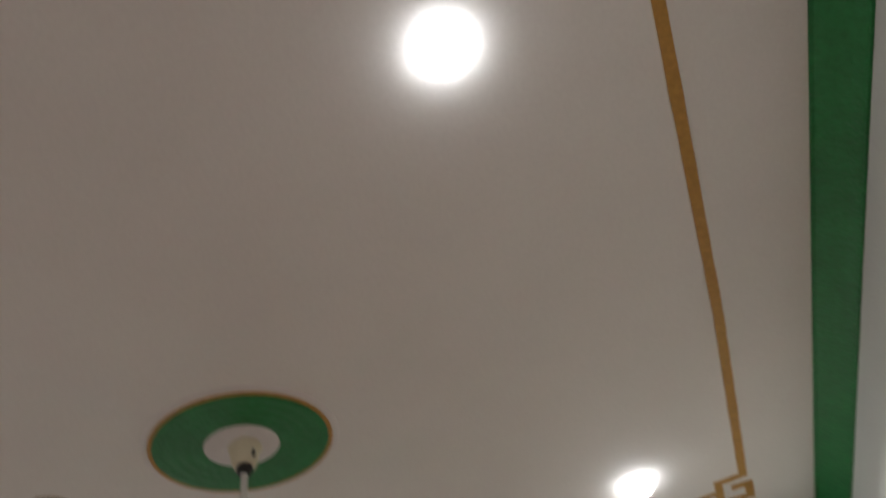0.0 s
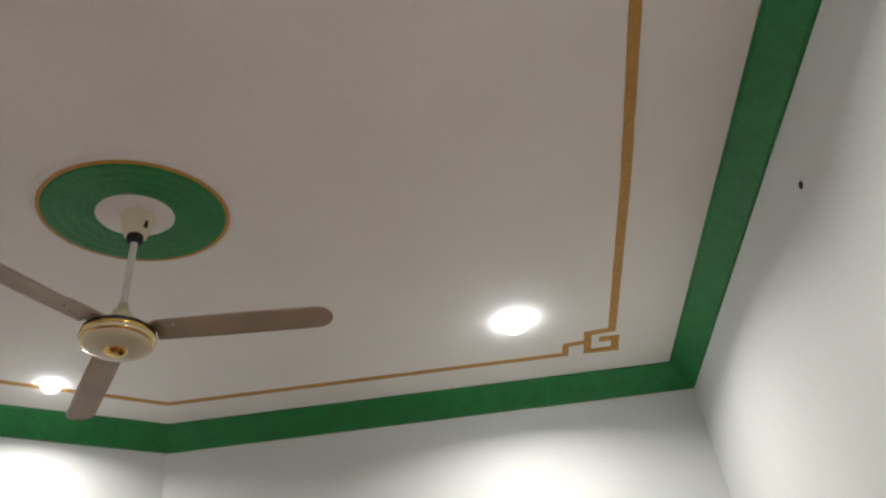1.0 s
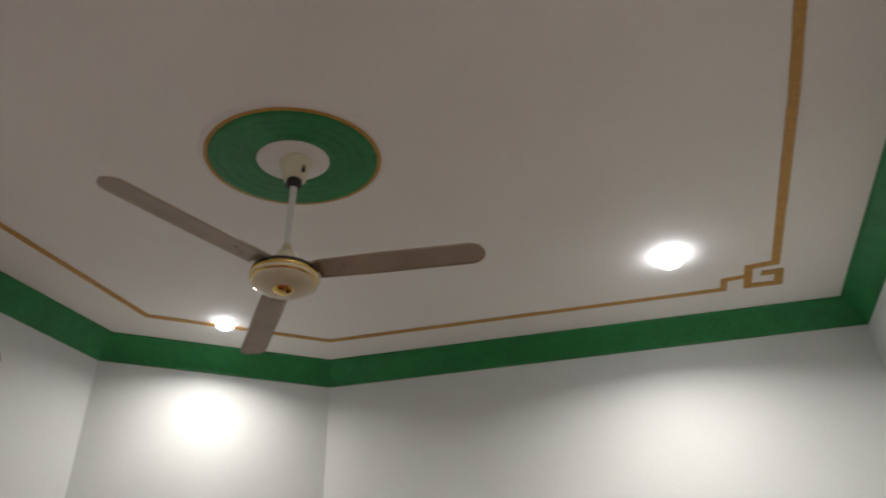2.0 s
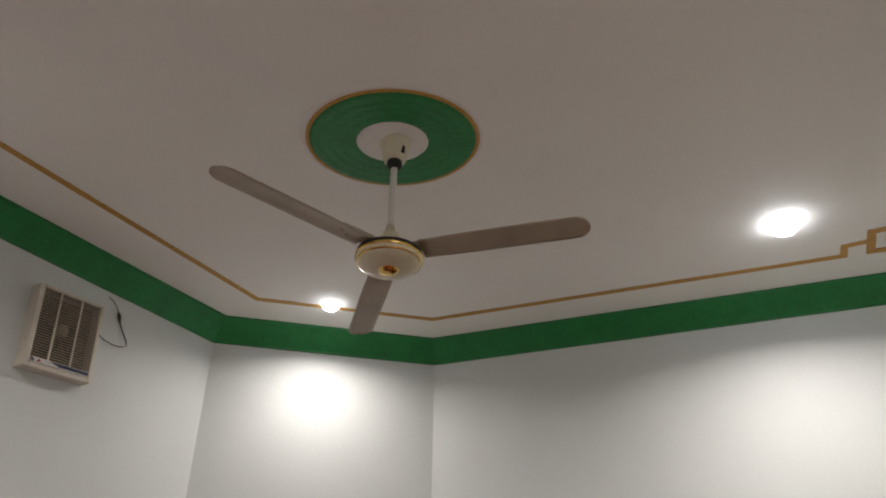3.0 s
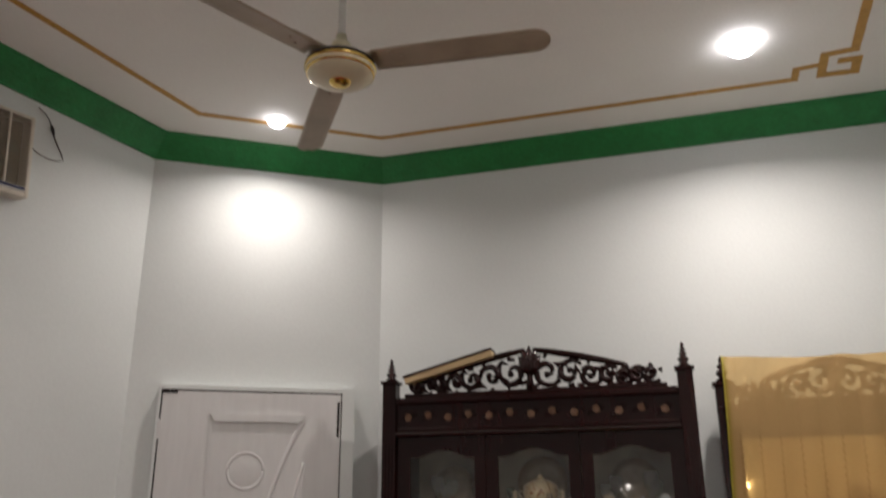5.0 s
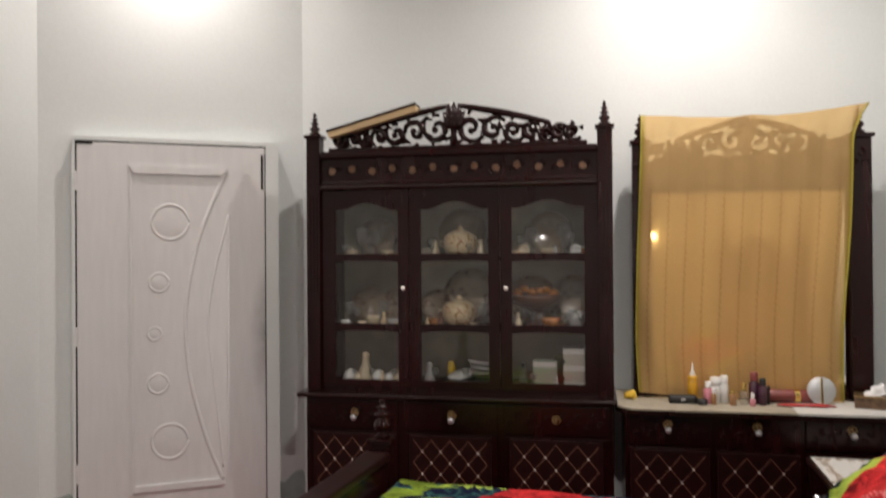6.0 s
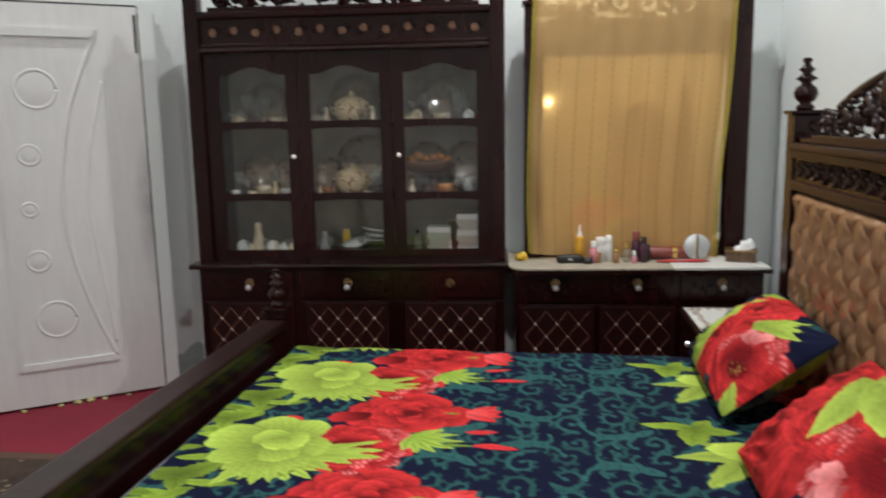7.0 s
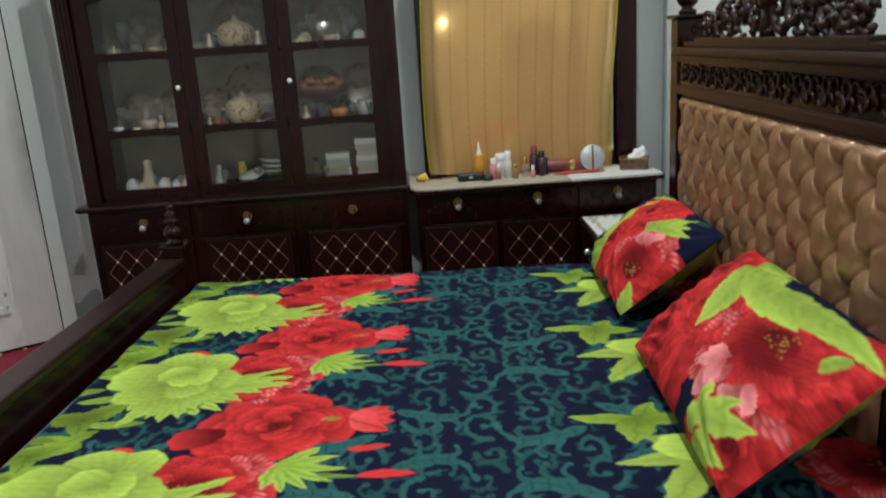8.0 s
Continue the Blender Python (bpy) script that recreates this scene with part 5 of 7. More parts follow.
def cloth_colour(u, v):
    base = np.array([0.86, 0.56, 0.25])
    c = np.tile(base, (len(u), 1))
    rng = np.random.RandomState(4)
    for k in range(11):
        s = 0.055 + k * 0.089
        wob = 0.0025 * np.sin(v * 230 + k)
        near = np.exp(-((u - s - wob) / 0.0045) ** 2) * (0.45 + 0.35 * (np.sin(v * 260 + 3 * k) > -0.2))
        c *= 1 - 0.42 * (near * np.clip((0.735 - v) / 0.01, 0.15, 1))[:, None] * np.array([0.7, 0.9, 1.0])
    edge = np.maximum(np.exp(-(u / 0.018) ** 2), np.exp(-((1 - u) / 0.016) ** 2))[:, None]
    c = c * (1 - edge) + edge * np.array([0.50, 0.38, 0.06])
    c *= (0.93 + 0.07 * np.sin(v * 700 + 4 * np.sin(u * 30)))[:, None]
    return c


cover = thing("mirror_cover", pose(0.65, 4.02, 0.722), "sheer ochre striped cloth hung over the mirror", "cloth")
cl = colour_grid("cloth", 230, 260, lambda u, v: cloth_place(u, v) - np.array([0.65, 4.02, 0.722]), cloth_colour, sheer())
cl.parent = cover
GREEN_EDGE = material("yellow_green_selvedge", (0.36, 0.30, 0.03), 0.7, grain=0.2, scale=60)
for k, u0 in enumerate((0.0, 1.0)):
    v = np.linspace(0.01, 1, 40)
    p = cloth_place(np.full(40, u0), v) - np.array([0.65, 4.022, 0.722])
    part("selvedge", tube(bmesh.new(), [tuple(q) for q in p], 0.0045, 5), GREEN_EDGE, cover, "yellow-green edge", smooth=True)

# runner and lace on the top
o = thing("table_runner", pose(0.45, 3.96, 0.712), "cream patterned runner covering the table top", "runner")
pts = []
for a in np.linspace(math.pi, 1.5 * math.pi, 9):
    pts.append((-0.365 + 0.07 + 0.110 * math.cos(a), -0.185 + 0.06 + 0.112 * math.sin(a)))
part("cloth", prism(bmesh.new(), pts + [(0.42, -0.238), (0.40, 0.27), (-0.40, 0.27)], 0.0, 0.007, "z"), RUNNER, o)
o = thing("lace_mat", pose(1.05, 3.94, 0.712), "white lace mat at the end of the table top", "mat")
part("cloth", prism(bmesh.new(), [(-0.215, -0.222), (-0.10, -0.226), (0.05, -0.222), (0.235, -0.215), (0.238, 0.27), (-0.19, 0.27), (-0.205, 0.0)], 0.0, 0.010, "z"), LACE, o)

TZ = 0.720


def bottle(name, x, y, r, h, mat, cap, label, cap_label="", shoulder=0.72, neck=0.45):
    o = put(name, x, y, TZ, label, "bottle", "bottles on the dressing table")
    part("body", lathe(bmesh.new(), [(0, 0), (r * 0.92, 0), (r, r * 0.1), (r, h * shoulder * 0.92), (r * neck * 1.1, h * shoulder), (r * neck, h * (shoulder + 0.06)), (0, h * (shoulder + 0.06))], 20), mat, o, smooth=True)
    part("cap", lathe(bmesh.new(), [(r * neck * 1.25, h * (shoulder + 0.03)), (r * neck * 1.25, h * 0.97), (r * neck * 1.0, h), (0, h)], 16), cap, o, cap_label, smooth=True)
    return o


YELLOW = material("yellow_gel", (0.65, 0.33, 0.02), 0.3, grain=0.08, coat=0.4)
PINK = material("pink_plastic", (0.55, 0.20, 0.24), 0.35, grain=0.06)
PURPLE = material("dark_purple_gloss", (0.05, 0.012, 0.03), 0.25, grain=0.1, coat=0.4)
MAROON = material("maroon_satin", (0.20, 0.045, 0.04), 0.45, grain=0.2, scale=40)
SILVER = material("grey_satin_metal", (0.55, 0.57, 0.58), 0.42, metal=0.5, grain=0.04)
AMBER = material("amber_perfume", (0.30, 0.15, 0.06), 0.15, grain=0.1, coat=0.5)
o = bottle("nozzle_bottle", 0.412, 3.95, 0.024, 0.125, YELLOW, YELLOW, "yellow squeeze bottle with a white pointed nozzle", "", 0.80, 0.75)
part("nozzle", lathe(bmesh.new(), [(0.014, 0.122), (0.012, 0.135), (0.006, 0.150), (0.003, 0.185), (0, 0.186)], 14), WHITE_ENAMEL, o, "white nozzle", smooth=True)
bottle("pink_bottle", 0.478, 3.90, 0.022, 0.105, PINK, WHITE_ENAMEL, "small pink bottle with a white cap", "white cap", 0.70, 0.55)
bottle("white_jar", 0.520, 3.95, 0.028, 0.118, WHITE_ENAMEL, WHITE_ENAMEL, "white lotion bottle with a wide cap", "", 0.72, 0.8)
bottle("white_jar", 0.555, 3.93, 0.020, 0.130, WHITE_CHINA, WHITE_ENAMEL, "slim white lotion bottle", "", 0.70, 0.7)
bottle("clear_bottle", 0.500, 3.885, 0.013, 0.075, AMBER, WHITE_ENAMEL, "tiny amber bottle with a white cap", "white cap", 0.7, 0.5)
bottle("perfume_bottle", 0.585, 3.88, 0.016, 0.072, AMBER, BRASS, "small amber perfume bottle with a gold cap", "gold cap", 0.7, 0.5)
bottle("perfume_bottle", 0.640, 3.91, 0.019, 0.100, SMOKE, BRASS, "clear perfume bottle with a gold cap", "gold cap", 0.62, 0.4)
bottle("purple_bottle", 0.690, 3.93, 0.024, 0.150, PURPLE, MAROON, "tall dark purple bottle with a red cap", "red cap", 0.70, 0.6)
bottle("purple_bottle", 0.722, 3.90, 0.020, 0.125, PURPLE, BLACK, "dark purple bottle with a black cap", "black cap", 0.72, 0.6)
bottle("nail_bottle", 0.672, 3.87, 0.013, 0.060, PINK, WHITE_ENAMEL, "tiny pink nail polish bottle", "white cap", 0.55, 0.5)
bottle("dark_tube", 0.748, 3.93, 0.013, 0.085, BLACK, BLACK, "slim black cosmetic tube", "", 0.75, 0.8)
o = put("glasses_case", 0.36, 3.90, TZ, "long black glasses case", "case")
bm = bmesh.new()
box(bm, -0.065, 0.065, -0.028, 0.028, 0.0, 0.038, bevel=0.014, seg=3)
part("shell", bm, BLACK, o, smooth=True)
part("clasp", boxes((-0.01, 0.01, -0.030, -0.027, 0.014, 0.024), bevel=0.001), SILVER, o, "silver clasp")
o = put("black_compact", 0.445, 3.87, TZ, "small round black compact", "compact")
part("shell", lathe(bmesh.new(), [(0, 0), (0.024, 0), (0.026, 0.01), (0.022, 0.026), (0, 0.03)], 20), BLACK, o, smooth=True)
o = put("rolled_pouch", 0.86, 3.98, TZ, "maroon rolled cosmetic pouch lying on the table", "pouch")
part("roll", lathe(bmesh.new(), [(0, -0.115), (0.024, -0.112), (0.031, -0.09), (0.032, 0), (0.031, 0.09), (0.024, 0.112), (0, 0.115)], 18), MAROON, o, m=pose(0, 0, 0.032, 0, 90), smooth=True)
part("strap", lathe(bmesh.new(), [(0.0325, -0.012), (0.0345, -0.008), (0.0345, 0.008), (0.0325, 0.012)], 18), BRASS, o, "gilt band", pose(0.03, 0, 0.032, 0, 90))
o = put("red_cloth_strip", 0.92, 3.87, TZ, "thin red cloth lying across the table edge", "cloth")
part("cloth", tube(bmesh.new(), [(-0.14, 0.01, 0.006), (-0.08, 0.0, 0.010), (-0.02, 0.012, 0.007), (0.05, -0.006, 0.012), (0.12, 0.01, 0.006)], [0.008, 0.018, 0.014, 0.020, 0.006], 8, 0.4), RED, o, smooth=True)
o = put("round_compact", 0.995, 3.955, TZ, "round grey compact with a gold line standing upright", "compact")
part("disc", lathe(bmesh.new(), [(0, -0.007), (0.060, -0.007), (0.064, -0.003), (0.064, 0.003), (0.060, 0.007), (0, 0.007)], 40), SILVER, o, m=pose(0, 0, 0.065, 82), smooth=True)
part("centre_line", boxes((-0.005, 0.003, -0.024, -0.016, 0.006, 0.124)), BRASS, o, "gold line", m=pose(0, 0, 0, -8))
PETAL = material("yellow_silk_petal", (0.80, 0.52, 0.05), 0.6, grain=0.15, scale=40)
o = put("yellow_flower", 0.118, 3.97, TZ, "crumpled yellow artificial flower lying on the table", "flower")
random.seed(9)
for k in range(7):
    a = k * 0.9
    part("petal", lump(0.018, 80 + k, 0.6), PETAL, o, m=pose(0.016 * math.cos(a), 0.016 * math.sin(a), 0.008 + 0.003 * k, 20, 15 * k, 50 * k), smooth=True)
TISSUE_BOX = material("brown_gilt_box", (0.14, 0.085, 0.05), 0.35, metal=0.3, grain=0.5, scale=50, bump=0.5, bump_scale=90)
o = put("tissue_box", 1.195, 3.90, TZ + 0.002, "brown ornamental tissue box with a white tissue pulled out", "tissue box")
part("box", boxes((-0.070, 0.070, -0.05, 0.06, 0, 0.055), bevel=0.006), TISSUE_BOX, o, m=pose(0, 0, 0, 0, 0, -18))
part("box_rim", boxes((-0.074, 0.074, -0.054, 0.064, 0.050, 0.058), bevel=0.003), OLD_BRASS, o, m=pose(0, 0, 0, 0, 0, -18))
TISSUE = material("white_tissue", (0.80, 0.80, 0.80), 0.8, grain=0.04)
bm = bmesh.new()
bmesh.ops.create_icosphere(bm, subdivisions=3, radius=0.045)
for v in bm.verts:
    k = 1 + 0.5 * noise.noise(v.co * 38) + 0.25 * noise.noise(v.co * 80)
    v.co = Vector((v.co.x * 1.25 * k, v.co.y * 0.6 * k, max(0.0, v.co.z) * 0.95 * k + 0.01 * v.co.x / 0.045))
part("tissue", bm, TISSUE, o, "white tissue", pose(0.02, 0, 0.056, 0, -12), smooth=True)

# ---- small bedside cabinet in the corner ----
bs = thing("bedside_cabinet", pose(1.10, 3.43, 0, 0, 0, -3), "low dark bedside cabinet with a white lace mat on top", "cabinet")
part("carcass", boxes((-0.235, 0.24, -0.215, 0.215, 0.05, 0.52), bevel=0.005), WOOD, bs)
part("plinth", boxes((-0.24, 0.245, -0.22, 0.22, 0.0, 0.06), bevel=0.006), WOOD, bs)
part("top", boxes((-0.26, 0.25, -0.235, 0.225, 0.52, 0.542), bevel=0.008), WOOD_BROWN, bs)
part("drawer", boxes((-0.247, -0.233, -0.19, 0.19, 0.36, 0.50), bevel=0.003), WOOD, bs)
bm = bmesh.new()
bmesh.ops.create_icosphere(bm, subdivisions=2, radius=0.015)
part("knob", bm, CRYSTAL, bs, "faceted glass knob", pose(-0.262, 0.0, 0.43))
BEADED = material("beige_embroidery", (0.40, 0.33, 0.26), 0.8, grain=0.3, scale=60, bump=0.5)
mat_ = thing("lace_table_mat", pose(1.10, 3.43, 0.542, 0, 0, -3), "white lace mat with beige floral embroidery on the bedside cabinet", "mat")
part("cloth", boxes((-0.245, 0.235, -0.22, 0.21, 0, 0.005), bevel=0.002), LACE, mat_)
bm = bmesh.new()
rnd = random.Random(12)
for k in range(46):
    t = k / 46 * 4
    side, q = int(t), t - int(t)
    e = 0.035 + rnd.uniform(-0.012, 0.012)
    p = [(-0.24 + 0.47 * q, -0.215 + e), (0.23 - e, -0.21 + 0.41 * q), (0.23 - 0.47 * q, 0.205 - e), (-0.24 + e, 0.20 - 0.41 * q)][side]
    scroll_pts = [(p[0] + 0.018 * (1 - i / 7) * math.cos(k + i), p[1] + 0.018 * (1 - i / 7) * math.sin(k + i), 0.006) for i in range(7)]
    tube(bm, scroll_pts, 0.003, 5)
part("embroidery", bm, BEADED, mat_, "beige floral border")

# ---- bulb added on the back wall to make the covered mirror's bright spot ----
o = thing("wall_lamp", pose(0.598, BACK, 1.614), "small round lit bulb in a white holder, added for the mirror's bright spot", "lamp")
part("holder", lathe(bmesh.new(), [(0.04, 0), (0.04, 0.012), (0.022, 0.016), (0.020, 0.04)], 24), WHITE_ENAMEL, o, m=pose(0, 0, 0, -90), smooth=True)
bm = bmesh.new()
bmesh.ops.create_uvsphere(bm, u_segments=20, v_segments=12, radius=0.032)
part("bulb", bm, glow("lit_bulb", (1.0, 0.95, 0.88), 45), o, "glowing bulb", pose(0, 0.062, 0), smooth=True)


# ---- the printed bed linen ----
PERIOD = 0.59
RES = 0.0026
TILE_U, TILE_V = 2.30, PERIOD
NU, NV = int(TILE_U / RES), int(round(TILE_V / RES))
NAVY_DYE = np.array([0.0028, 0.0048, 0.023])
TEAL = np.array([0.026, 0.096, 0.095])
LIME = np.array([0.43, 0.57, 0.085])
LIME_DARK = np.array([0.14, 0.23, 0.022])
OLIVE = np.array([0.20, 0.29, 0.03])
SCARLET = np.array([0.66, 0.034, 0.036])
CRIMSON = np.array([0.105, 0.002, 0.004])
BLUSH = np.array([0.85, 0.30, 0.30])
tile = np.tile(NAVY_DYE, (NU, NV, 1))


def stamp(cu, cv, reach, fn):
    """Blend a motif into the tile, round a centre; the tile wraps along v."""
    i0, i1 = max(0, int((cu - reach) / RES)), min(NU, int((cu + reach) / RES) + 1)
    j0, j1 = int(math.floor((cv - reach) / RES)), int((cv + reach) / RES) + 1
    if i1 <= i0:
        return
    ii, jj = np.arange(i0, i1), np.arange(j0, j1)
    du, dv = np.meshgrid(ii * RES - cu, jj * RES - cv, indexing="ij")
    colour, cover = fn(du, dv)
    k = np.ix_(ii, jj % NV)
    tile[k] = tile[k] * (1 - cover[..., None]) + colour * cover[..., None]


def leaf(cu, cv, ang, length, width, inner, outer, rib=None, point=0.8, wave=0.0):
    """A petal or leaf from its foot at (cu, cv) along ang (degrees), shaded from foot to tip, with a midrib."""
    a = math.radians(ang)

    def fn(du, dv):
        s = (du * math.cos(a) + dv * math.sin(a)) / length
        q = -du * math.sin(a) + dv * math.cos(a)
        sc = np.clip(s, 0, 1)
        half = width / 2 * np.sin(np.pi * sc ** point) ** 0.75 * (1 + wave * np.sin(s * 38))
        inside = np.clip((half - np.abs(q)) / RES + 0.5, 0, 1) * (s > 0) * (s < 1)
        t = np.clip(0.15 + 0.95 * s, 0, 1)[..., None]
        c = inner * (1 - t) + outer * t
        c = c * (0.82 + 0.22 * np.clip(np.abs(q) / (half + 1e-6), 0, 1))[..., None]
        if rib is not None:
            line = np.exp(-(q / 0.0028) ** 2) * (s < 0.9)
            c = c * (1 - 0.6 * line[..., None]) + rib * 0.6 * line[..., None]
        return c, inside

    stamp(cu, cv, length * 1.02, fn)


def round_petal(cu, cv, ru, rv, ang, inner, outer, start=-0.7, tip=None, streaks=0.04, rim=0.10):
    a = math.radians(ang)

    def fn(du, dv):
        p = (du * math.cos(a) + dv * math.sin(a)) / ru
        q = (-du * math.sin(a) + dv * math.cos(a)) / rv
        th = np.arctan2(q, p)
        r = np.hypot(p, q) / (1 + 0.05 * np.sin(3 * th + cu * 90) + 0.03 * np.sin(7 * th + cv * 70))
        inside = np.clip((1 - r) / (RES / min(ru, rv)) + 0.5, 0, 1)
        t = np.clip((p - start) / (0.95 - start), 0, 1)[..., None] ** 1.2
        c = inner * (1 - t) + outer * t
        if tip is not None:
            k = np.clip((p - 0.45) / 0.4, 0, 1)[..., None] * (0.55 + 0.45 * np.sin(q * 16 + 90 * cu)[..., None]) * 0.62
            c = c * (1 - k) + tip * k
        streak = 1 - streaks + streaks * np.sin(q * 19 + 3 * p)
        edge = 1 + rim * np.exp(-((r - 0.86) / 0.08) ** 2) - 2.2 * rim * np.clip((r - 0.93) / 0.07, 0, 1)
        return c * (streak * edge)[..., None], inside

    stamp(cu, cv, max(ru, rv) * 1.12, fn)


def stroke(points, width, colour, tall=1.0):
    """A brush line; tall stretches the brush along v."""
    for (u, v), w in zip(points, width):
        stamp(u, v, w * tall + RES, lambda du, dv, w=w: (colour, np.clip((w - np.hypot(du, dv / tall)) / RES + 0.5, 0, 1)))


TALL = 1.75  # the woven leaf-work is drawn out along v


def curl(u, v, a, length, turn, shade, width):
    """A tendril that coils up into a knob."""
    pts, wid, n = [], [], 20
    for i in range(n):
        q = i / n
        a += turn * (0.015 + 0.42 * q ** 2.5)
        u, v = u + length / n * math.cos(a), v + TALL * length / n * math.sin(a)
        pts.append((u, v))
        wid.append(width * (1 - 0.62 * q))
    stroke(pts, wid, shade, TALL)
    stroke(pts[3:15], [0.0011] * 12, shade * 0.45)
    stroke([pts[-1]], [width * 0.62], shade * 1.1, TALL)


def plume(u, v, ang, length, turn, shade, lobes=6):
    """A baroque leaf: a broad lobed blade that bends and coils, dark-veined, with tendrils on both sides."""
    n, a = 60, math.radians(ang)
    pts, wid, sides = [], [], []
    for i in range(n + 1):
        q = i / n
        a += turn * (0.010 + 0.11 * max(0.0, q - 0.45))
        u, v = u + length / n * math.cos(a), v + TALL * length / n * math.sin(a)
        pts.append((u, v))
        body = math.sin(math.pi * min(1.0, 0.10 + 0.92 * q ** 0.8))
        wid.append(0.0024 + length * 0.060 * max(0.0, body) * (0.55 + 0.45 * abs(math.sin(math.pi * lobes * q))))
        sides.append(a)
    stroke(pts, [w + 0.010 for w in wid], NAVY_DYE, TALL)
    for k in range(1, lobes):
        i = int(n * (0.04 + 0.80 * k / lobes))
        big = length * (0.34 - 0.16 * i / n)
        curl(*pts[i], sides[i] - turn * 0.55, big, -turn, shade * rng.uniform(0.85, 1.05), length * 0.040)
        if k % 2:
            curl(*pts[i], sides[i] + turn * 0.60, big * 0.9, turn, shade * rng.uniform(0.80, 0.95), length * 0.034)
    stroke(pts, wid, shade, TALL)
    stroke([pts[-1]], [length * 0.05], shade * 1.05, TALL)
    for k in range(lobes):  # veins between the lobes
        i = int(n * (0.12 + 0.70 * k / lobes))
        for side in (-1, 1):
            d = sides[i] + side * 0.7
            stroke([(pts[i][0] + wid[i] * r * math.cos(d), pts[i][1] + TALL * wid[i] * r * math.sin(d)) for r in np.linspace(0.15, 1.0, 9)], [0.0014] * 9, shade * 0.35)
    stroke(pts[5:46], [0.0014] * 41, shade * 0.4)


rng = random.Random(21)
# teal baroque leaf-work over the whole cloth: arabesques to and fro
def acanthus(u, v, r, a0, turn, shade):
    """A small scroll: a spiral stem with curled leaflets on its outer side."""
    pts, wid = [], []
    for i in range(46):
        q = i / 45
        rr = r * (1 - 0.8 * q)
        a = a0 + turn * q * 6.5
        pts.append((u + rr * math.cos(a), v + 1.3 * rr * math.sin(a)))
        wid.append(0.0032 + 0.0055 * (1 - q))
        if i % 5 == 2 and q < 0.75:
            leaf(*pts[-1], math.degrees(a) + turn * 40, r * 0.62 * (1 - 0.5 * q), r * 0.30, shade * 0.85, shade * 1.1, NAVY_DYE, 0.7, 0.08)
    stroke(pts, wid, shade, 1.2)
    stroke([pts[-1]], [0.010], shade * 1.1)


for u in np.arange(0.02, 2.28, 0.128):
    for k in range(5):
        v = (k + 0.5 * (int(u / 0.128) % 2)) * PERIOD / 5
        acanthus(u + rng.uniform(-0.025, 0.025), v + rng.uniform(-0.02, 0.02), rng.uniform(0.036, 0.058), rng.uniform(0, 6.28), rng.choice((-1, 1)), TEAL * rng.uniform(0.60, 0.95))
for base in (0.06, 0.56, 1.06, 1.56):
    for dv, f in ((0.0, 1), (PERIOD / 2, -1)):
        v = 0.05 + dv
        plume(base - 0.10, v + 0.03, 24 * f, 0.21, -f, TEAL * 0.95, 4)
        plume(base + 0.36, v + 0.15, 180 - 24 * f, 0.23, f, TEAL * 1.0, 4)


def rose(cu, cv, ru, rv):
    """A full red rose seen from above: rings of broad petals, dark between, round a coiled heart."""
    for n, f, s in ((7, 1.0, 0.48), (6, 0.80, 0.44), (6, 0.62, 0.38), (5, 0.46, 0.32), (4, 0.30, 0.25), (3, 0.16, 0.17)):
        for k in range(n):
            a = k * math.tau / n + f * 5 + rng.uniform(-0.2, 0.2)
            b = rng.uniform(0.75, 1.05)
            round_petal(cu + ru * f * 0.60 * math.cos(a), cv + rv * f * 0.60 * math.sin(a), ru * s * rng.uniform(0.9, 1.1), rv * s * rng.uniform(1.0, 1.25), math.degrees(a), CRIMSON * 0.8 + SCARLET * 0.10, SCARLET * b, -0.15, None, 0.05, 0.16)
    pts = [(cu + ru * 0.13 * (1 - q) * math.cos(q * 13), cv + rv * 0.13 * (1 - q) * math.sin(q * 13)) for q in np.linspace(0, 0.95, 50)]
    stroke(pts, [0.0024] * 50, CRIMSON * 0.7)


def peony(cu, cv, ru, rv, facing):
    """A ragged red peony with pale petal tips on one side and a dark heart on the other."""
    hu, hv = cu - ru * 0.42 * math.cos(math.radians(facing)), cv - rv * 0.42 * math.sin(math.radians(facing))
    for f in (1.0, 0.84, 0.68, 0.52, 0.38):
        n = int(7 + 9 * f)
        for k in range(n):
            a = k * math.tau / n + f * 3 + rng.uniform(-0.1, 0.1)
            lit = max(0.0, math.cos(a - math.radians(facing)))
            pale = BLUSH * rng.uniform(0.7, 1.2) if lit > 0.15 and f > 0.5 and rng.random() < 0.7 else None
            m = 1 - f
            round_petal(cu * (1 - m * 0.5) + hu * m * 0.5 + ru * f * 0.70 * math.cos(a), cv * (1 - m * 0.5) + hv * m * 0.5 + rv * f * 0.70 * math.sin(a), ru * 0.40, rv * 0.26, math.degrees(a) + rng.uniform(-14, 14), CRIMSON * 1.4, SCARLET * rng.uniform(0.55, 1.05), -0.2, pale, 0.10)
    round_petal(hu, hv, ru * 0.25, rv * 0.20, 0, CRIMSON * 0.8, CRIMSON * 1.8)
    for k in range(30):
        r, a = rng.uniform(0, 0.25), rng.uniform(0, 6.28)
        stroke([(hu + ru * r * math.cos(a), hv + rv * r * math.sin(a))], [0.0026], np.array([0.30, 0.17, 0.04]) * rng.uniform(0.5, 1.2))


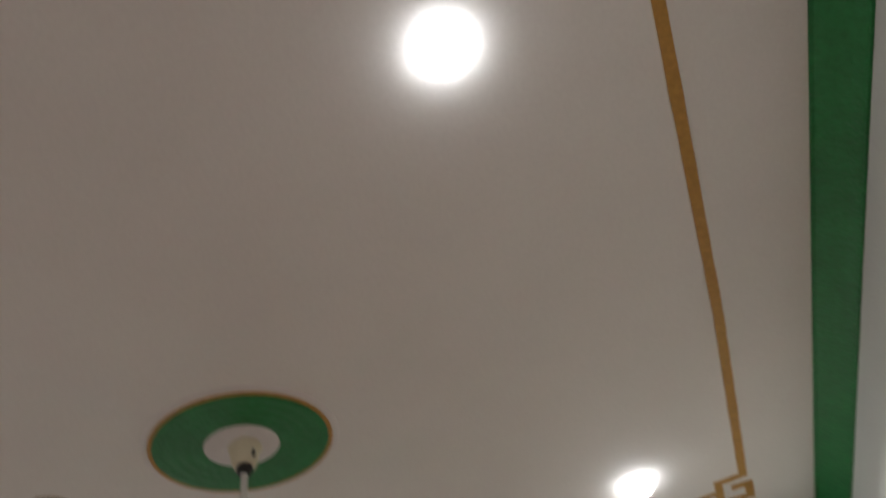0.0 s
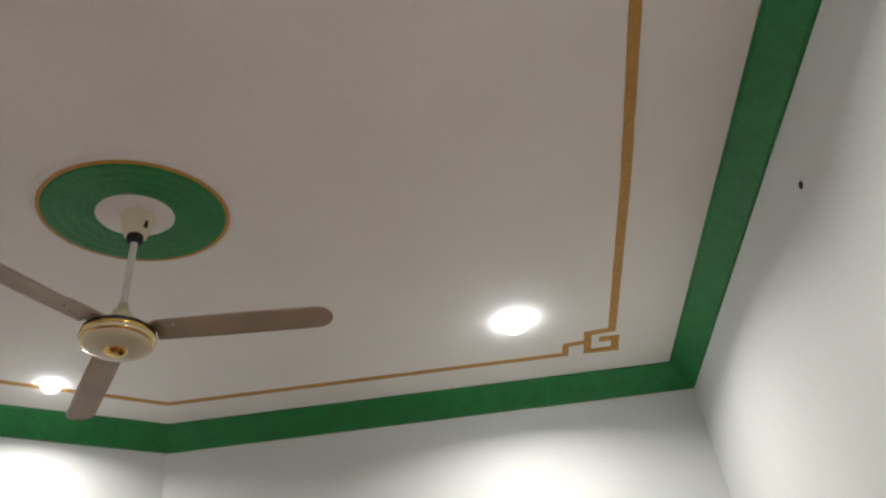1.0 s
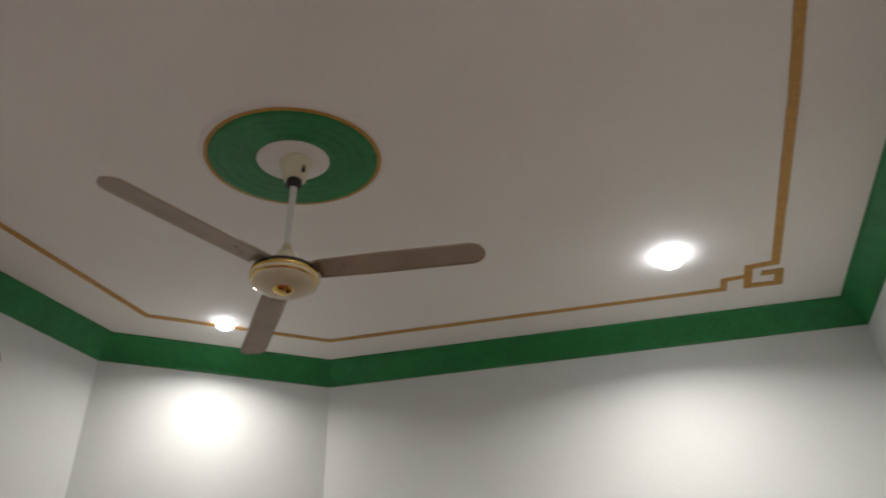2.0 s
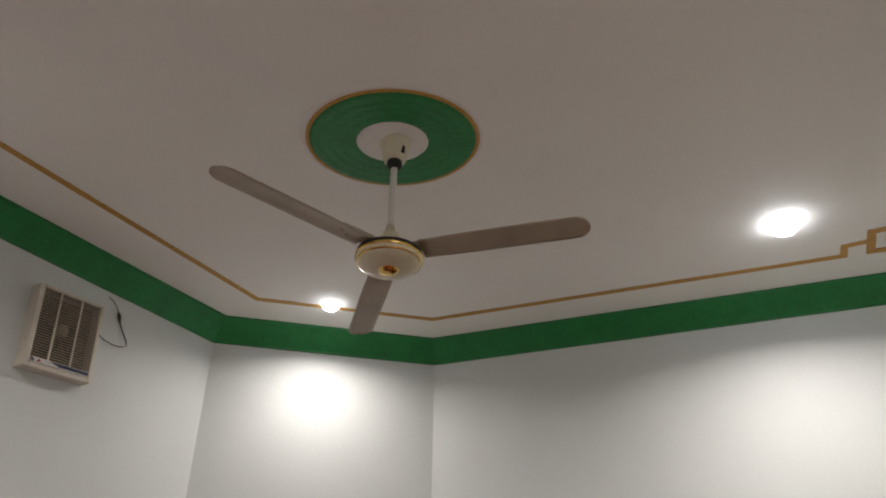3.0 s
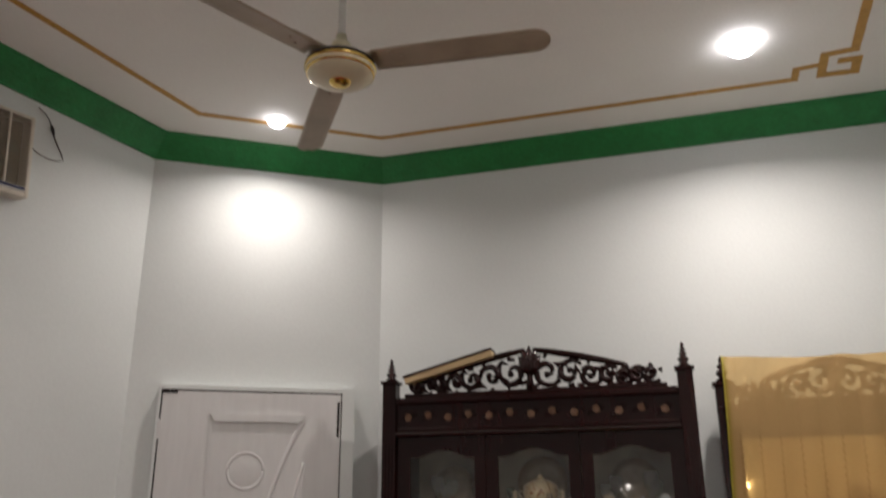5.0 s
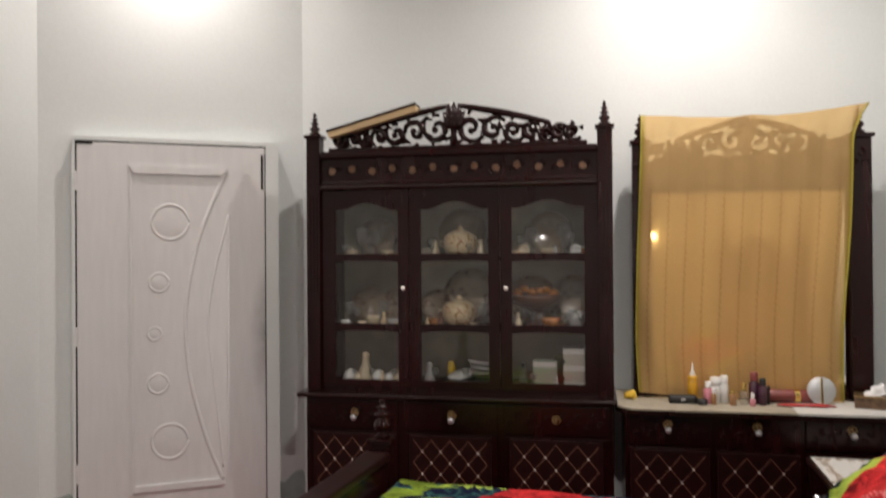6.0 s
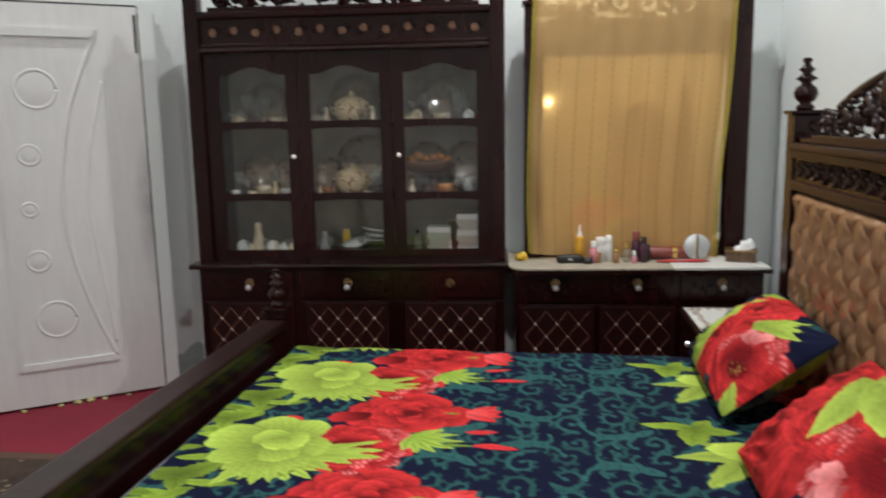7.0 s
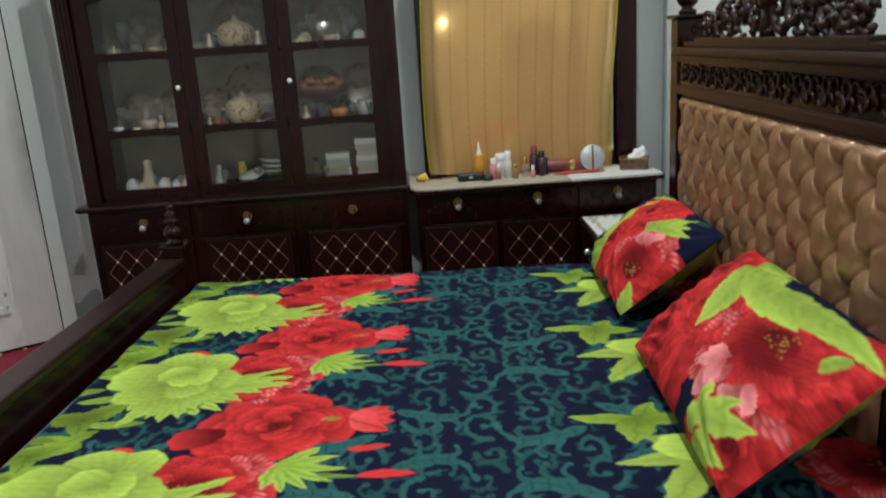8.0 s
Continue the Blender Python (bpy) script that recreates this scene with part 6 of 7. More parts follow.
def green_flower(cu, cv, r):
    """A lime flower: a ragged frill of small petals below, broad smooth overlapping petals above, a cupped heart."""
    for a in (20, 48, 74, 98, 122, 150, 35, 62, 86, 110):
        k = rng.uniform(0.62, 0.95)
        leaf(cu + r * 0.10, cv + r * 0.25, a, r * 1.75 * k, r * 0.46, LIME * 0.50, LIME * rng.uniform(0.75, 0.95), LIME_DARK * 1.5, 0.62, 0.13)
    for a in (-2, 12, 22):
        leaf(cu + r * 0.45, cv + r * 0.55, a - 22, r * 1.65, r * 0.30, LIME * 0.5, LIME * 0.9, LIME_DARK * 1.6, 0.75, 0.07)
    for du, dv, ru, rv, a, b in ((0.62, 0.20, 0.50, 0.42, 10, 0.88), (0.48, 0.72, 0.44, 0.40, 50, 0.80), (-0.10, 0.90, 0.40, 0.44, 95, 0.78), (-0.48, 0.58, 0.50, 0.46, 140, 0.92),
                                 (0.34, -0.52, 0.48, 0.50, -60, 1.0), (-0.22, -0.62, 0.44, 0.46, -105, 0.95), (-0.72, -0.08, 0.62, 0.56, 185, 1.08), (0.22, 0.46, 0.40, 0.38, 70, 0.92)):
        round_petal(cu + r * du, cv + r * dv, r * ru, r * rv, a, LIME * 0.42, LIME * b, -1.0, None, 0.05, 0.05)
    for du, dv, ru, rv, a, b in ((0.26, -0.02, 0.36, 0.38, 20, 1.02), (-0.14, -0.16, 0.34, 0.36, 220, 1.05), (0.06, 0.14, 0.26, 0.26, 90, 1.12)):
        round_petal(cu + r * du, cv + r * dv, r * ru, r * rv, a, LIME * 0.50, LIME * b, -0.95, None, 0.05, 0.05)


def leaf_set(cu, cv, turn, size, tone):
    """A dark-veined trefoil: two broad serrated leaves and a smaller one on a short stalk."""
    for d, k in ((-62, 1.0), (58, 1.05), (178, 0.8)):
        leaf(cu, cv, turn + d, size * k, size * 0.72 * k, tone * 0.45, tone * 1.15, LIME_DARK * 0.45, 0.62, 0.07)
        for e in (-30, 30):
            a = math.radians(turn + d + e)
            stroke([(cu + size * k * q * math.cos(a), cv + size * k * q * math.sin(a)) for q in np.linspace(0.12, 0.42, 10)], [0.0014] * 10, tone * 0.45)


def linen_repeat():
    v0 = 0.13
    for a, l in ((155, 0.16), (178, 0.20), (205, 0.16)):
        leaf(0.19, v0 + 0.06, a, l, 0.050, OLIVE * 0.8, OLIVE * 1.5, LIME_DARK, 0.85)
    leaf(0.18, v0 + 0.16, 168, 0.15, 0.045, OLIVE * 0.8, OLIVE * 1.5, LIME_DARK)
    leaf(0.20, v0 + 0.24, 184, 0.16, 0.045, OLIVE * 0.8, OLIVE * 1.6, LIME_DARK)
    leaf(0.22, v0 + 0.38, 176, 0.17, 0.045, OLIVE * 0.7, OLIVE * 1.4, LIME_DARK)
    leaf(0.16, v0 + 0.30, 60, 0.16, 0.05, OLIVE, LIME * 0.8, LIME_DARK)
    round_petal(0.30, v0 + 0.115, 0.045, 0.050, -90, CRIMSON, SCARLET)
    for a, l in ((20, 0.22), (35, 0.20), (5, 0.24), (52, 0.17), (-12, 0.20)):
        leaf(0.33, v0 + 0.38, a, l, 0.045, LIME * 0.6, LIME, LIME_DARK, 0.8)
    for u, dv, a, l in ((0.10, 0.02, 190, 0.11), (0.12, 0.10, 170, 0.12), (0.10, 0.21, 200, 0.10), (0.10, 0.31, 165, 0.11), (0.20, -0.02, 140, 0.13), (0.22, 0.43, 150, 0.12), (0.30, -0.06, 175, 0.16), (0.44, -0.13, 170, 0.15)):
        leaf(u, v0 + dv, a, l, 0.042, OLIVE * 0.6, OLIVE * rng.uniform(1.0, 1.6), LIME_DARK, 0.85, 0.05)
    leaf_set(0.125, v0 - 0.085, 255, 0.120, OLIVE * 0.85)
    leaf_set(0.085, v0 + 0.105, 265, 0.100, OLIVE * 1.1)
    rose(0.665, v0 + 0.0, 0.195, 0.145)
    round_petal(0.475, v0 + 0.05, 0.07, 0.05, 160, CRIMSON, SCARLET * 0.8)
    peony(0.555, v0 + 0.285, 0.165, 0.160, 10)
    green_flower(0.305, v0 + 0.255, 0.165)
    for a, l in ((-30, 0.12), (-8, 0.15), (12, 0.17), (32, 0.16), (52, 0.13), (75, 0.11), (100, 0.09)):
        leaf(0.70, v0 + 0.20, a - 8, l, 0.032, LIME_DARK * 1.5, LIME * 0.92, LIME_DARK, 0.85)
    for a in (-35, -12, 10, 32):
        leaf(0.845, v0 - 0.015, a, 0.115, 0.062, SCARLET * 0.8 + BLUSH * 0.25, SCARLET, CRIMSON, 0.7)
    leaf(0.82, v0 - 0.02, 175, 0.05, 0.02, LIME_DARK, LIME * 0.5)
    leaf(0.86, v0 + 0.135, -8, 0.10, 0.026, SCARLET, SCARLET * 0.9, None, 0.8)
    leaf(0.80, v0 + 0.235, 5, 0.10, 0.018, LIME_DARK, OLIVE, None, 0.8)
    leaf(0.89, v0 + 0.242, 2, 0.14, 0.036, SCARLET * 0.95, SCARLET, None, 0.8)
    # head end
    leaf(1.545, v0 + 0.035, 186, 0.165, 0.052, OLIVE * 0.8, OLIVE * 1.5, LIME_DARK, 0.7, 0.05)
    leaf(1.545, v0 + 0.035, 12, 0.125, 0.060, OLIVE * 0.7, OLIVE * 1.2, LIME_DARK, 0.8, 0.05)
    leaf(1.545, v0 + 0.030, 102, 0.130, 0.095, OLIVE * 0.5, OLIVE * 1.35, LIME_DARK * 0.6, 0.62, 0.05)
    leaf(1.555, v0 + 0.035, -60, 0.080, 0.060, OLIVE * 0.6, OLIVE * 1.3, LIME_DARK * 0.6, 0.62, 0.04)
    leaf(1.66, v0 + 0.225, 176, 0.205, 0.062, LIME * 0.5, LIME * 0.85, LIME_DARK, 0.75, 0.03)
    leaf(1.65, v0 + 0.250, 128, 0.205, 0.085, LIME * 0.5, LIME * 0.82, LIME_DARK, 0.7, 0.03)
    leaf(1.66, v0 + 0.190, 205, 0.130, 0.050, OLIVE * 0.7, LIME * 0.7, LIME_DARK, 0.75, 0.03)
    round_petal(1.635, v0 + 0.190, 0.082, 0.062, 200, LIME * 0.6, LIME * 1.12, -0.9, None, 0.02)
    round_petal(1.690, v0 + 0.225, 0.060, 0.060, 60, LIME * 0.55, LIME * 1.05, -0.9, None, 0.02)
    rose(1.86, v0 + 0.05, 0.13, 0.12)
    peony(1.95, v0 + 0.30, 0.12, 0.11, 160)


def brushed(img, seed):
    """The painted cloth with wavering outlines and brushy tone: the picture is shifted by smooth waves and mottled."""
    r = np.random.RandomState(seed)
    gu, gv = np.meshgrid(np.arange(NU) * RES, np.arange(NV) * math.tau / NV, indexing="ij")
    du, dv, tone = np.zeros_like(gu), np.zeros_like(gu), np.zeros_like(gu)
    for k in range(14):
        fu, fv, p = r.uniform(-110, 110), r.randint(1, 16), r.uniform(0, 6.28, 3)
        size = 0.0011 * 40 / (40 + abs(fu))
        du += size * np.sin(fu * gu + fv * gv + p[0])
        dv += size * np.sin(fu * gu - fv * gv + p[1])
        tone += np.sin(2.5 * fu * gu + 2 * fv * gv + p[2] + 300 * du)
    i = np.clip((np.arange(NU)[:, None] + du / RES).round().astype(int), 0, NU - 1)
    j = (np.arange(NV)[None, :] + dv / RES).round().astype(int) % NV
    return img[i, j] * (1 + 0.016 * tone)[..., None].clip(0.7, 1.3)


linen_repeat()
sheet_print = brushed(tile, 3)


def pillow_print(which):
    """A panel of the same cloth, 0.70 by 0.45 m, as cut for a pillow's front: a peony amid lime petals and roses."""
    global tile
    tile = np.tile(NAVY_DYE, (NU, NV, 1))
    for k in range(10):
        plume(rng.uniform(0, 0.7), rng.uniform(0, 0.45), rng.uniform(0, 360), 0.14, rng.choice((-1, 1)), TEAL * 0.8, 4)
    def petals(cu, cv, angles, length):
        for a in angles:
            leaf(cu + rng.uniform(-0.03, 0.03), cv + rng.uniform(-0.02, 0.02), a + rng.uniform(-6, 6), length * rng.uniform(0.8, 1.1), 0.045, SCARLET * 0.5, BLUSH * rng.uniform(0.55, 1.1), None, 1.6, 0.05)

    def broad(cu, cv, ang, length, width, k=1.0):
        leaf(cu, cv, ang, length, width, LIME * 0.5, LIME * k, LIME_DARK * 1.6, 0.62, 0.05)

    if which == 0:
        for u, v in ((0.05, 0.10), (0.06, 0.34), (0.20, 0.22), (0.28, 0.06), (0.64, 0.10), (0.68, 0.30)):
            round_petal(u, v, 0.17, 0.15, 40, CRIMSON * 1.6, SCARLET * 0.7, -1.0, None, 0.12)
        rose(0.09, 0.36, 0.17, 0.15)
        rose(0.13, 0.12, 0.21, 0.20)
        rose(0.25, 0.27, 0.13, 0.14)
        rose(0.70, 0.27, 0.15, 0.13)
        rose(0.64, 0.07, 0.16, 0.13)
        round_petal(0.49, 0.075, 0.045, 0.075, 80, NAVY_DYE, NAVY_DYE * 1.3)
        peony(0.52, 0.245, 0.185, 0.155, 250)
        petals(0.50, 0.19, (200, 216, 232, 246, 258, 272, 288), 0.10)
        petals(0.57, 0.19, (240, 258, 278, 300), 0.08)
        for u, v, a, l, w in ((0.17, 0.415, -62, 0.16, 0.085), (0.22, 0.40, -74, 0.20, 0.090), (0.26, 0.385, -80, 0.21, 0.075), (0.20, 0.42, -22, 0.26, 0.100), (0.29, 0.385, -8, 0.26, 0.085),
                              (0.36, 0.395, -2, 0.27, 0.075), (0.46, 0.405, 0, 0.23, 0.060), (0.56, 0.415, -6, 0.14, 0.045), (0.14, 0.43, 8, 0.18, 0.05)):
            broad(u, v, a, l, w, rng.uniform(0.85, 1.05))
        for u, v, a, l in ((0.53, 0.04, 58, 0.13), (0.55, 0.05, 36, 0.14), (0.54, 0.01, 12, 0.12), (0.52, 0.02, 92, 0.11)):
            broad(u, v, a, l, 0.055)
        broad(0.655, 0.385, 255, 0.07, 0.026, 0.9)
    else:
        for u, v in ((0.30, 0.30), (0.30, 0.12), (0.44, 0.22)):
            round_petal(u, v, 0.16, 0.15, 40, CRIMSON * 1.6, SCARLET * 0.7, -1.0, None, 0.12)
        rose(0.33, 0.33, 0.19, 0.15)
        rose(0.30, 0.14, 0.17, 0.17)
        rose(0.46, 0.24, 0.14, 0.14)
        for u, a, l, w in ((0.15, 84, 0.40, 0.10), (0.21, 92, 0.34, 0.10), (0.27, 104, 0.22, 0.08)):
            broad(u, 0.0, a, l, w, 0.95)
        broad(0.10, 0.40, 20, 0.12, 0.05)
        round_petal(0.665, 0.330, 0.075, 0.13, 60, NAVY_DYE, NAVY_DYE * 1.2)
        peony(0.575, 0.175, 0.160, 0.160, 128)
        petals(0.56, 0.235, (165, 148, 132, 116, 98, 80), 0.09)
        for u, v, a, l, w in ((0.46, 0.275, 34, 0.20, 0.060), (0.48, 0.29, 48, 0.17, 0.055), (0.50, 0.30, 60, 0.15, 0.045), (0.52, 0.30, 26, 0.15, 0.040)):
            broad(u, v, a, l, w)
        broad(0.69, 0.0, 110, 0.10, 0.06)
    return tile


PILLOW_PRINTS = [brushed(pillow_print(0), 5), brushed(pillow_print(1), 6)]


def dyed(u, v, tile=sheet_print):
    """The print's colour at metres u, v on the cloth."""
    i = np.clip(u / RES, 0, NU - 1.001)
    j = np.mod(v / RES, NV)
    i0, j0 = i.astype(int), j.astype(int) % NV
    fi, fj = (i - i0)[:, None], (j - np.floor(j))[:, None]
    j1 = (j0 + 1) % NV
    i1 = np.minimum(i0 + 1, NU - 1)
    return (tile[i0, j0] * (1 - fi) + tile[i1, j0] * fi) * (1 - fj) + (tile[i0, j1] * (1 - fi) + tile[i1, j1] * fi) * fj


LINEN = printed("printed_bed_linen", 0.8, 0.0)

# ---- the bed; local x runs to the head, local y to the far side ----
BED = pose(-0.887, 3.20, 0, 0, 0, -5.0)
TOP = 0.50
bed = thing("bed", BED, "dark carved wooden double bed with a tufted bronze headboard", "bed")
BW = 1.70


def sheet_place(u, v):
    U, V = 0.0 + 2.02 * u, -0.015 + (BW + 0.07) * v
    z = TOP - 0.055 * np.clip((0.05 - U) / 0.05, 0, 1) ** 2.0 - 0.10 * np.clip((0.025 - V) / 0.04, 0, 1) ** 2 - 0.20 * np.clip((V - BW + 0.03) / 0.085, 0, 1) ** 2
    z = z + 0.004 * np.sin(U * 5 + 1) * np.sin(V * 4) + 0.0022 * np.sin(U * 21 + V * 13 + 2 * np.sin(V * 7)) + 0.0015 * np.sin(V * 37 - U * 9)
    return np.stack([U, -V, z], 1)


part("mattress", boxes((0.0, 2.0, -BW, -0.01, 0.24, TOP - 0.022), bevel=0.03), material("mattress_ticking", (0.25, 0.25, 0.3), 0.85, grain=0.1), bed)
spread = thing("bed_sheet", BED, "navy bed sheet printed with red roses, lime flowers and teal scrolls", "bed sheet")
sh = colour_grid("sheet", 720, 620, sheet_place, lambda u, v: dyed(2.02 * u, -0.015 + (BW + 0.07) * v), LINEN)
sh.parent = spread

# frame
part("side_rail", boxes((-0.05, 2.02, 0.0, 0.035, 0.18, 0.40), bevel=0.008), WOOD_BROWN, bed)
part("side_rail", boxes((-0.05, 2.02, -BW - 0.04, -BW - 0.005, 0.18, 0.36), bevel=0.008), WOOD_BROWN, bed)
fb = part("footboard", boxes((-0.105, -0.030, -BW, 0.03, 0.16, 0.575), bevel=0.006), WOOD, bed)
part("foot_rail", boxes((-0.122, -0.016, -BW, 0.0, 0.572, 0.606), bevel=0.010), WOOD_BROWN, fb, "polished top rail")


def bed_post(x, y, w, high, finial, name):
    p = part(name, boxes((x - w / 2, x + w / 2, y - w / 2, y + w / 2, 0, high - 0.015), bevel=0.005), WOOD, bed)
    part("cap", boxes((x - w / 2 - 0.014, x + w / 2 + 0.014, y - w / 2 - 0.014, y + w / 2 + 0.014, high - 0.015, high), bevel=0.005), WOOD, p)
    k = finial / 0.195
    prof = [(0.028, 0), (0.036, 0.008), (0.030, 0.018), (0.018, 0.024), (0.036, 0.040), (0.044, 0.062), (0.036, 0.084), (0.020, 0.096), (0.018, 0.104), (0.040, 0.118), (0.026, 0.126), (0.014, 0.136), (0.030, 0.152), (0.018, 0.160), (0.010, 0.172), (0.018, 0.184), (0.014, 0.193), (0, 0.195)]
    part("finial", lathe(bmesh.new(), [(r * (0.55 + 0.45 * k), z * k) for r, z in prof], 22), WOOD, p, "turned finial", pose(x, y, high), smooth=True)
    carved(p, x - w / 2 + 0.01, x + w / 2 - 0.01, high - 0.12, high - 0.03, y - w / 2, 5, 2, 0.02)


HB = 2.0  # headboard's front
bed_post(HB + 0.050, 0.095, 0.10, 1.445, 0.195, "head_post")
bed_post(HB + 0.050, -1.63, 0.10, 1.445, 0.195, "head_post")
bed_post(-0.068, 0.055, 0.085, 0.655, 0.165, "foot_post")
bed_post(-0.068, -BW - 0.03, 0.085, 0.655, 0.165, "foot_post")
hb = part("headboard", boxes((HB + 0.025, HB + 0.075, -1.59, 0.05, 0.16, 1.30)), WOOD, bed)
part("top_rail", boxes((HB - 0.012, HB + 0.085, -1.585, 0.045, 1.272, 1.300), bevel=0.006), WOOD_BROWN, hb, "moulded top rail")
part("top_rail", boxes((HB - 0.026, HB + 0.090, -1.585, 0.045, 1.300, 1.326), bevel=0.009), WOOD_BROWN, hb, "moulded top rail")
part("frieze", boxes((HB + 0.008, HB + 0.028, -1.585, 0.045, 1.185, 1.272)), WOOD, hb)
part("pad_rail", boxes((HB - 0.006, HB + 0.028, -1.585, 0.045, 1.150, 1.186), bevel=0.008), WOOD_BROWN, hb)


TURN = Matrix(((0, 1, 0, 0), (-1, 0, 0, 0), (0, 0, 1, 0), (0, 0, 0, 1)))  # from a y face to one that looks down the bed
carved(hb, 0.0, 1.57, 1.190, 1.267, HB + 0.006, 77, 64, 0.030, WOOD_BROWN, TURN)
crest_root = part("crest_base", boxes((HB + 0.005, HB + 0.075, -1.52, -0.02, 1.326, 1.344), bevel=0.005), WOOD_BROWN, hb)
before = set(bpy.data.objects)
crest(crest_root, 0.77, 1.350, 0.62, 0.215, HB + 0.035, WOOD_BROWN, 6, 0.0155, 0.03)
for ob in [o for o in bpy.data.objects if o not in before]:
    for v in ob.data.vertices:
        v.co = Vector((v.co.y, -v.co.x, v.co.z))
    ob.data.flip_normals()
    ob.data.update()
    ob.parent = hb

# tufted pad
BRONZE = material("bronze_leatherette", (0.30, 0.165, 0.085), 0.33, metal=0.35, grain=0.05, scale=60, blotch=0.06, bump=0.06, bump_scale=220, coat=0.2)
PW, PZ0, PZ1, STEP_Y, STEP_Z = 1.50, 0.42, 1.150, 0.070, 0.086


def pad_place(u, v):
    y, z = 0.025 + PW * u, PZ0 + (PZ1 - PZ0) * v
    a, b = y / STEP_Y + (PZ1 - z) / STEP_Z, y / STEP_Y - (PZ1 - z) / STEP_Z
    near = (a / 2 - np.round(a / 2)) ** 2 + (b / 2 - np.round(b / 2)) ** 2
    seam = (1 - np.exp(-(np.sin(np.pi * a / 2) / 0.16) ** 2)) * (1 - np.exp(-(np.sin(np.pi * b / 2) / 0.16) ** 2))
    edge = np.minimum(np.minimum(u, 1 - u) * PW, np.minimum(v, 1 - v) * (PZ1 - PZ0))
    swell = 1 - np.clip(1 - edge / 0.03, 0, 1) ** 2
    lift = (0.010 + 0.024 * (1 - np.exp(-near / 0.07)) + 0.006 * seam) * swell
    lift = np.where(v > 0.90, np.maximum(lift, 0.030 * swell * np.clip((v - 0.90) / 0.05, 0, 1)), lift)
    return np.stack([HB + 0.022 - lift, -y, z], 1)


pad = colour_grid("tufted_pad", 560, 300, pad_place, lambda u, v: np.ones((len(u), 3)), BRONZE)
pad.parent = hb
pad["label"] = "button-tufted bronze leatherette pad"
knob = None
for r in range(0, 9):
    for c in range(0, 22):
        y, z = (c + 0.5 * 0) * STEP_Y, PZ1 - r * STEP_Z
        if (r + c) % 2:
            continue
        if not (0.06 < y < PW - 0.02 and PZ0 + 0.03 < z < PZ1 - 0.03):
            continue
        m = pose(HB + 0.012, -y, z)
        if knob is None:
            bm = bmesh.new()
            bmesh.ops.create_uvsphere(bm, u_segments=10, v_segments=6, radius=0.008, matrix=Matrix.Diagonal((0.6, 1, 1, 1)))
            knob = part("button", bm, BRONZE, pad, m=m, smooth=True)
        else:
            again(knob, m)


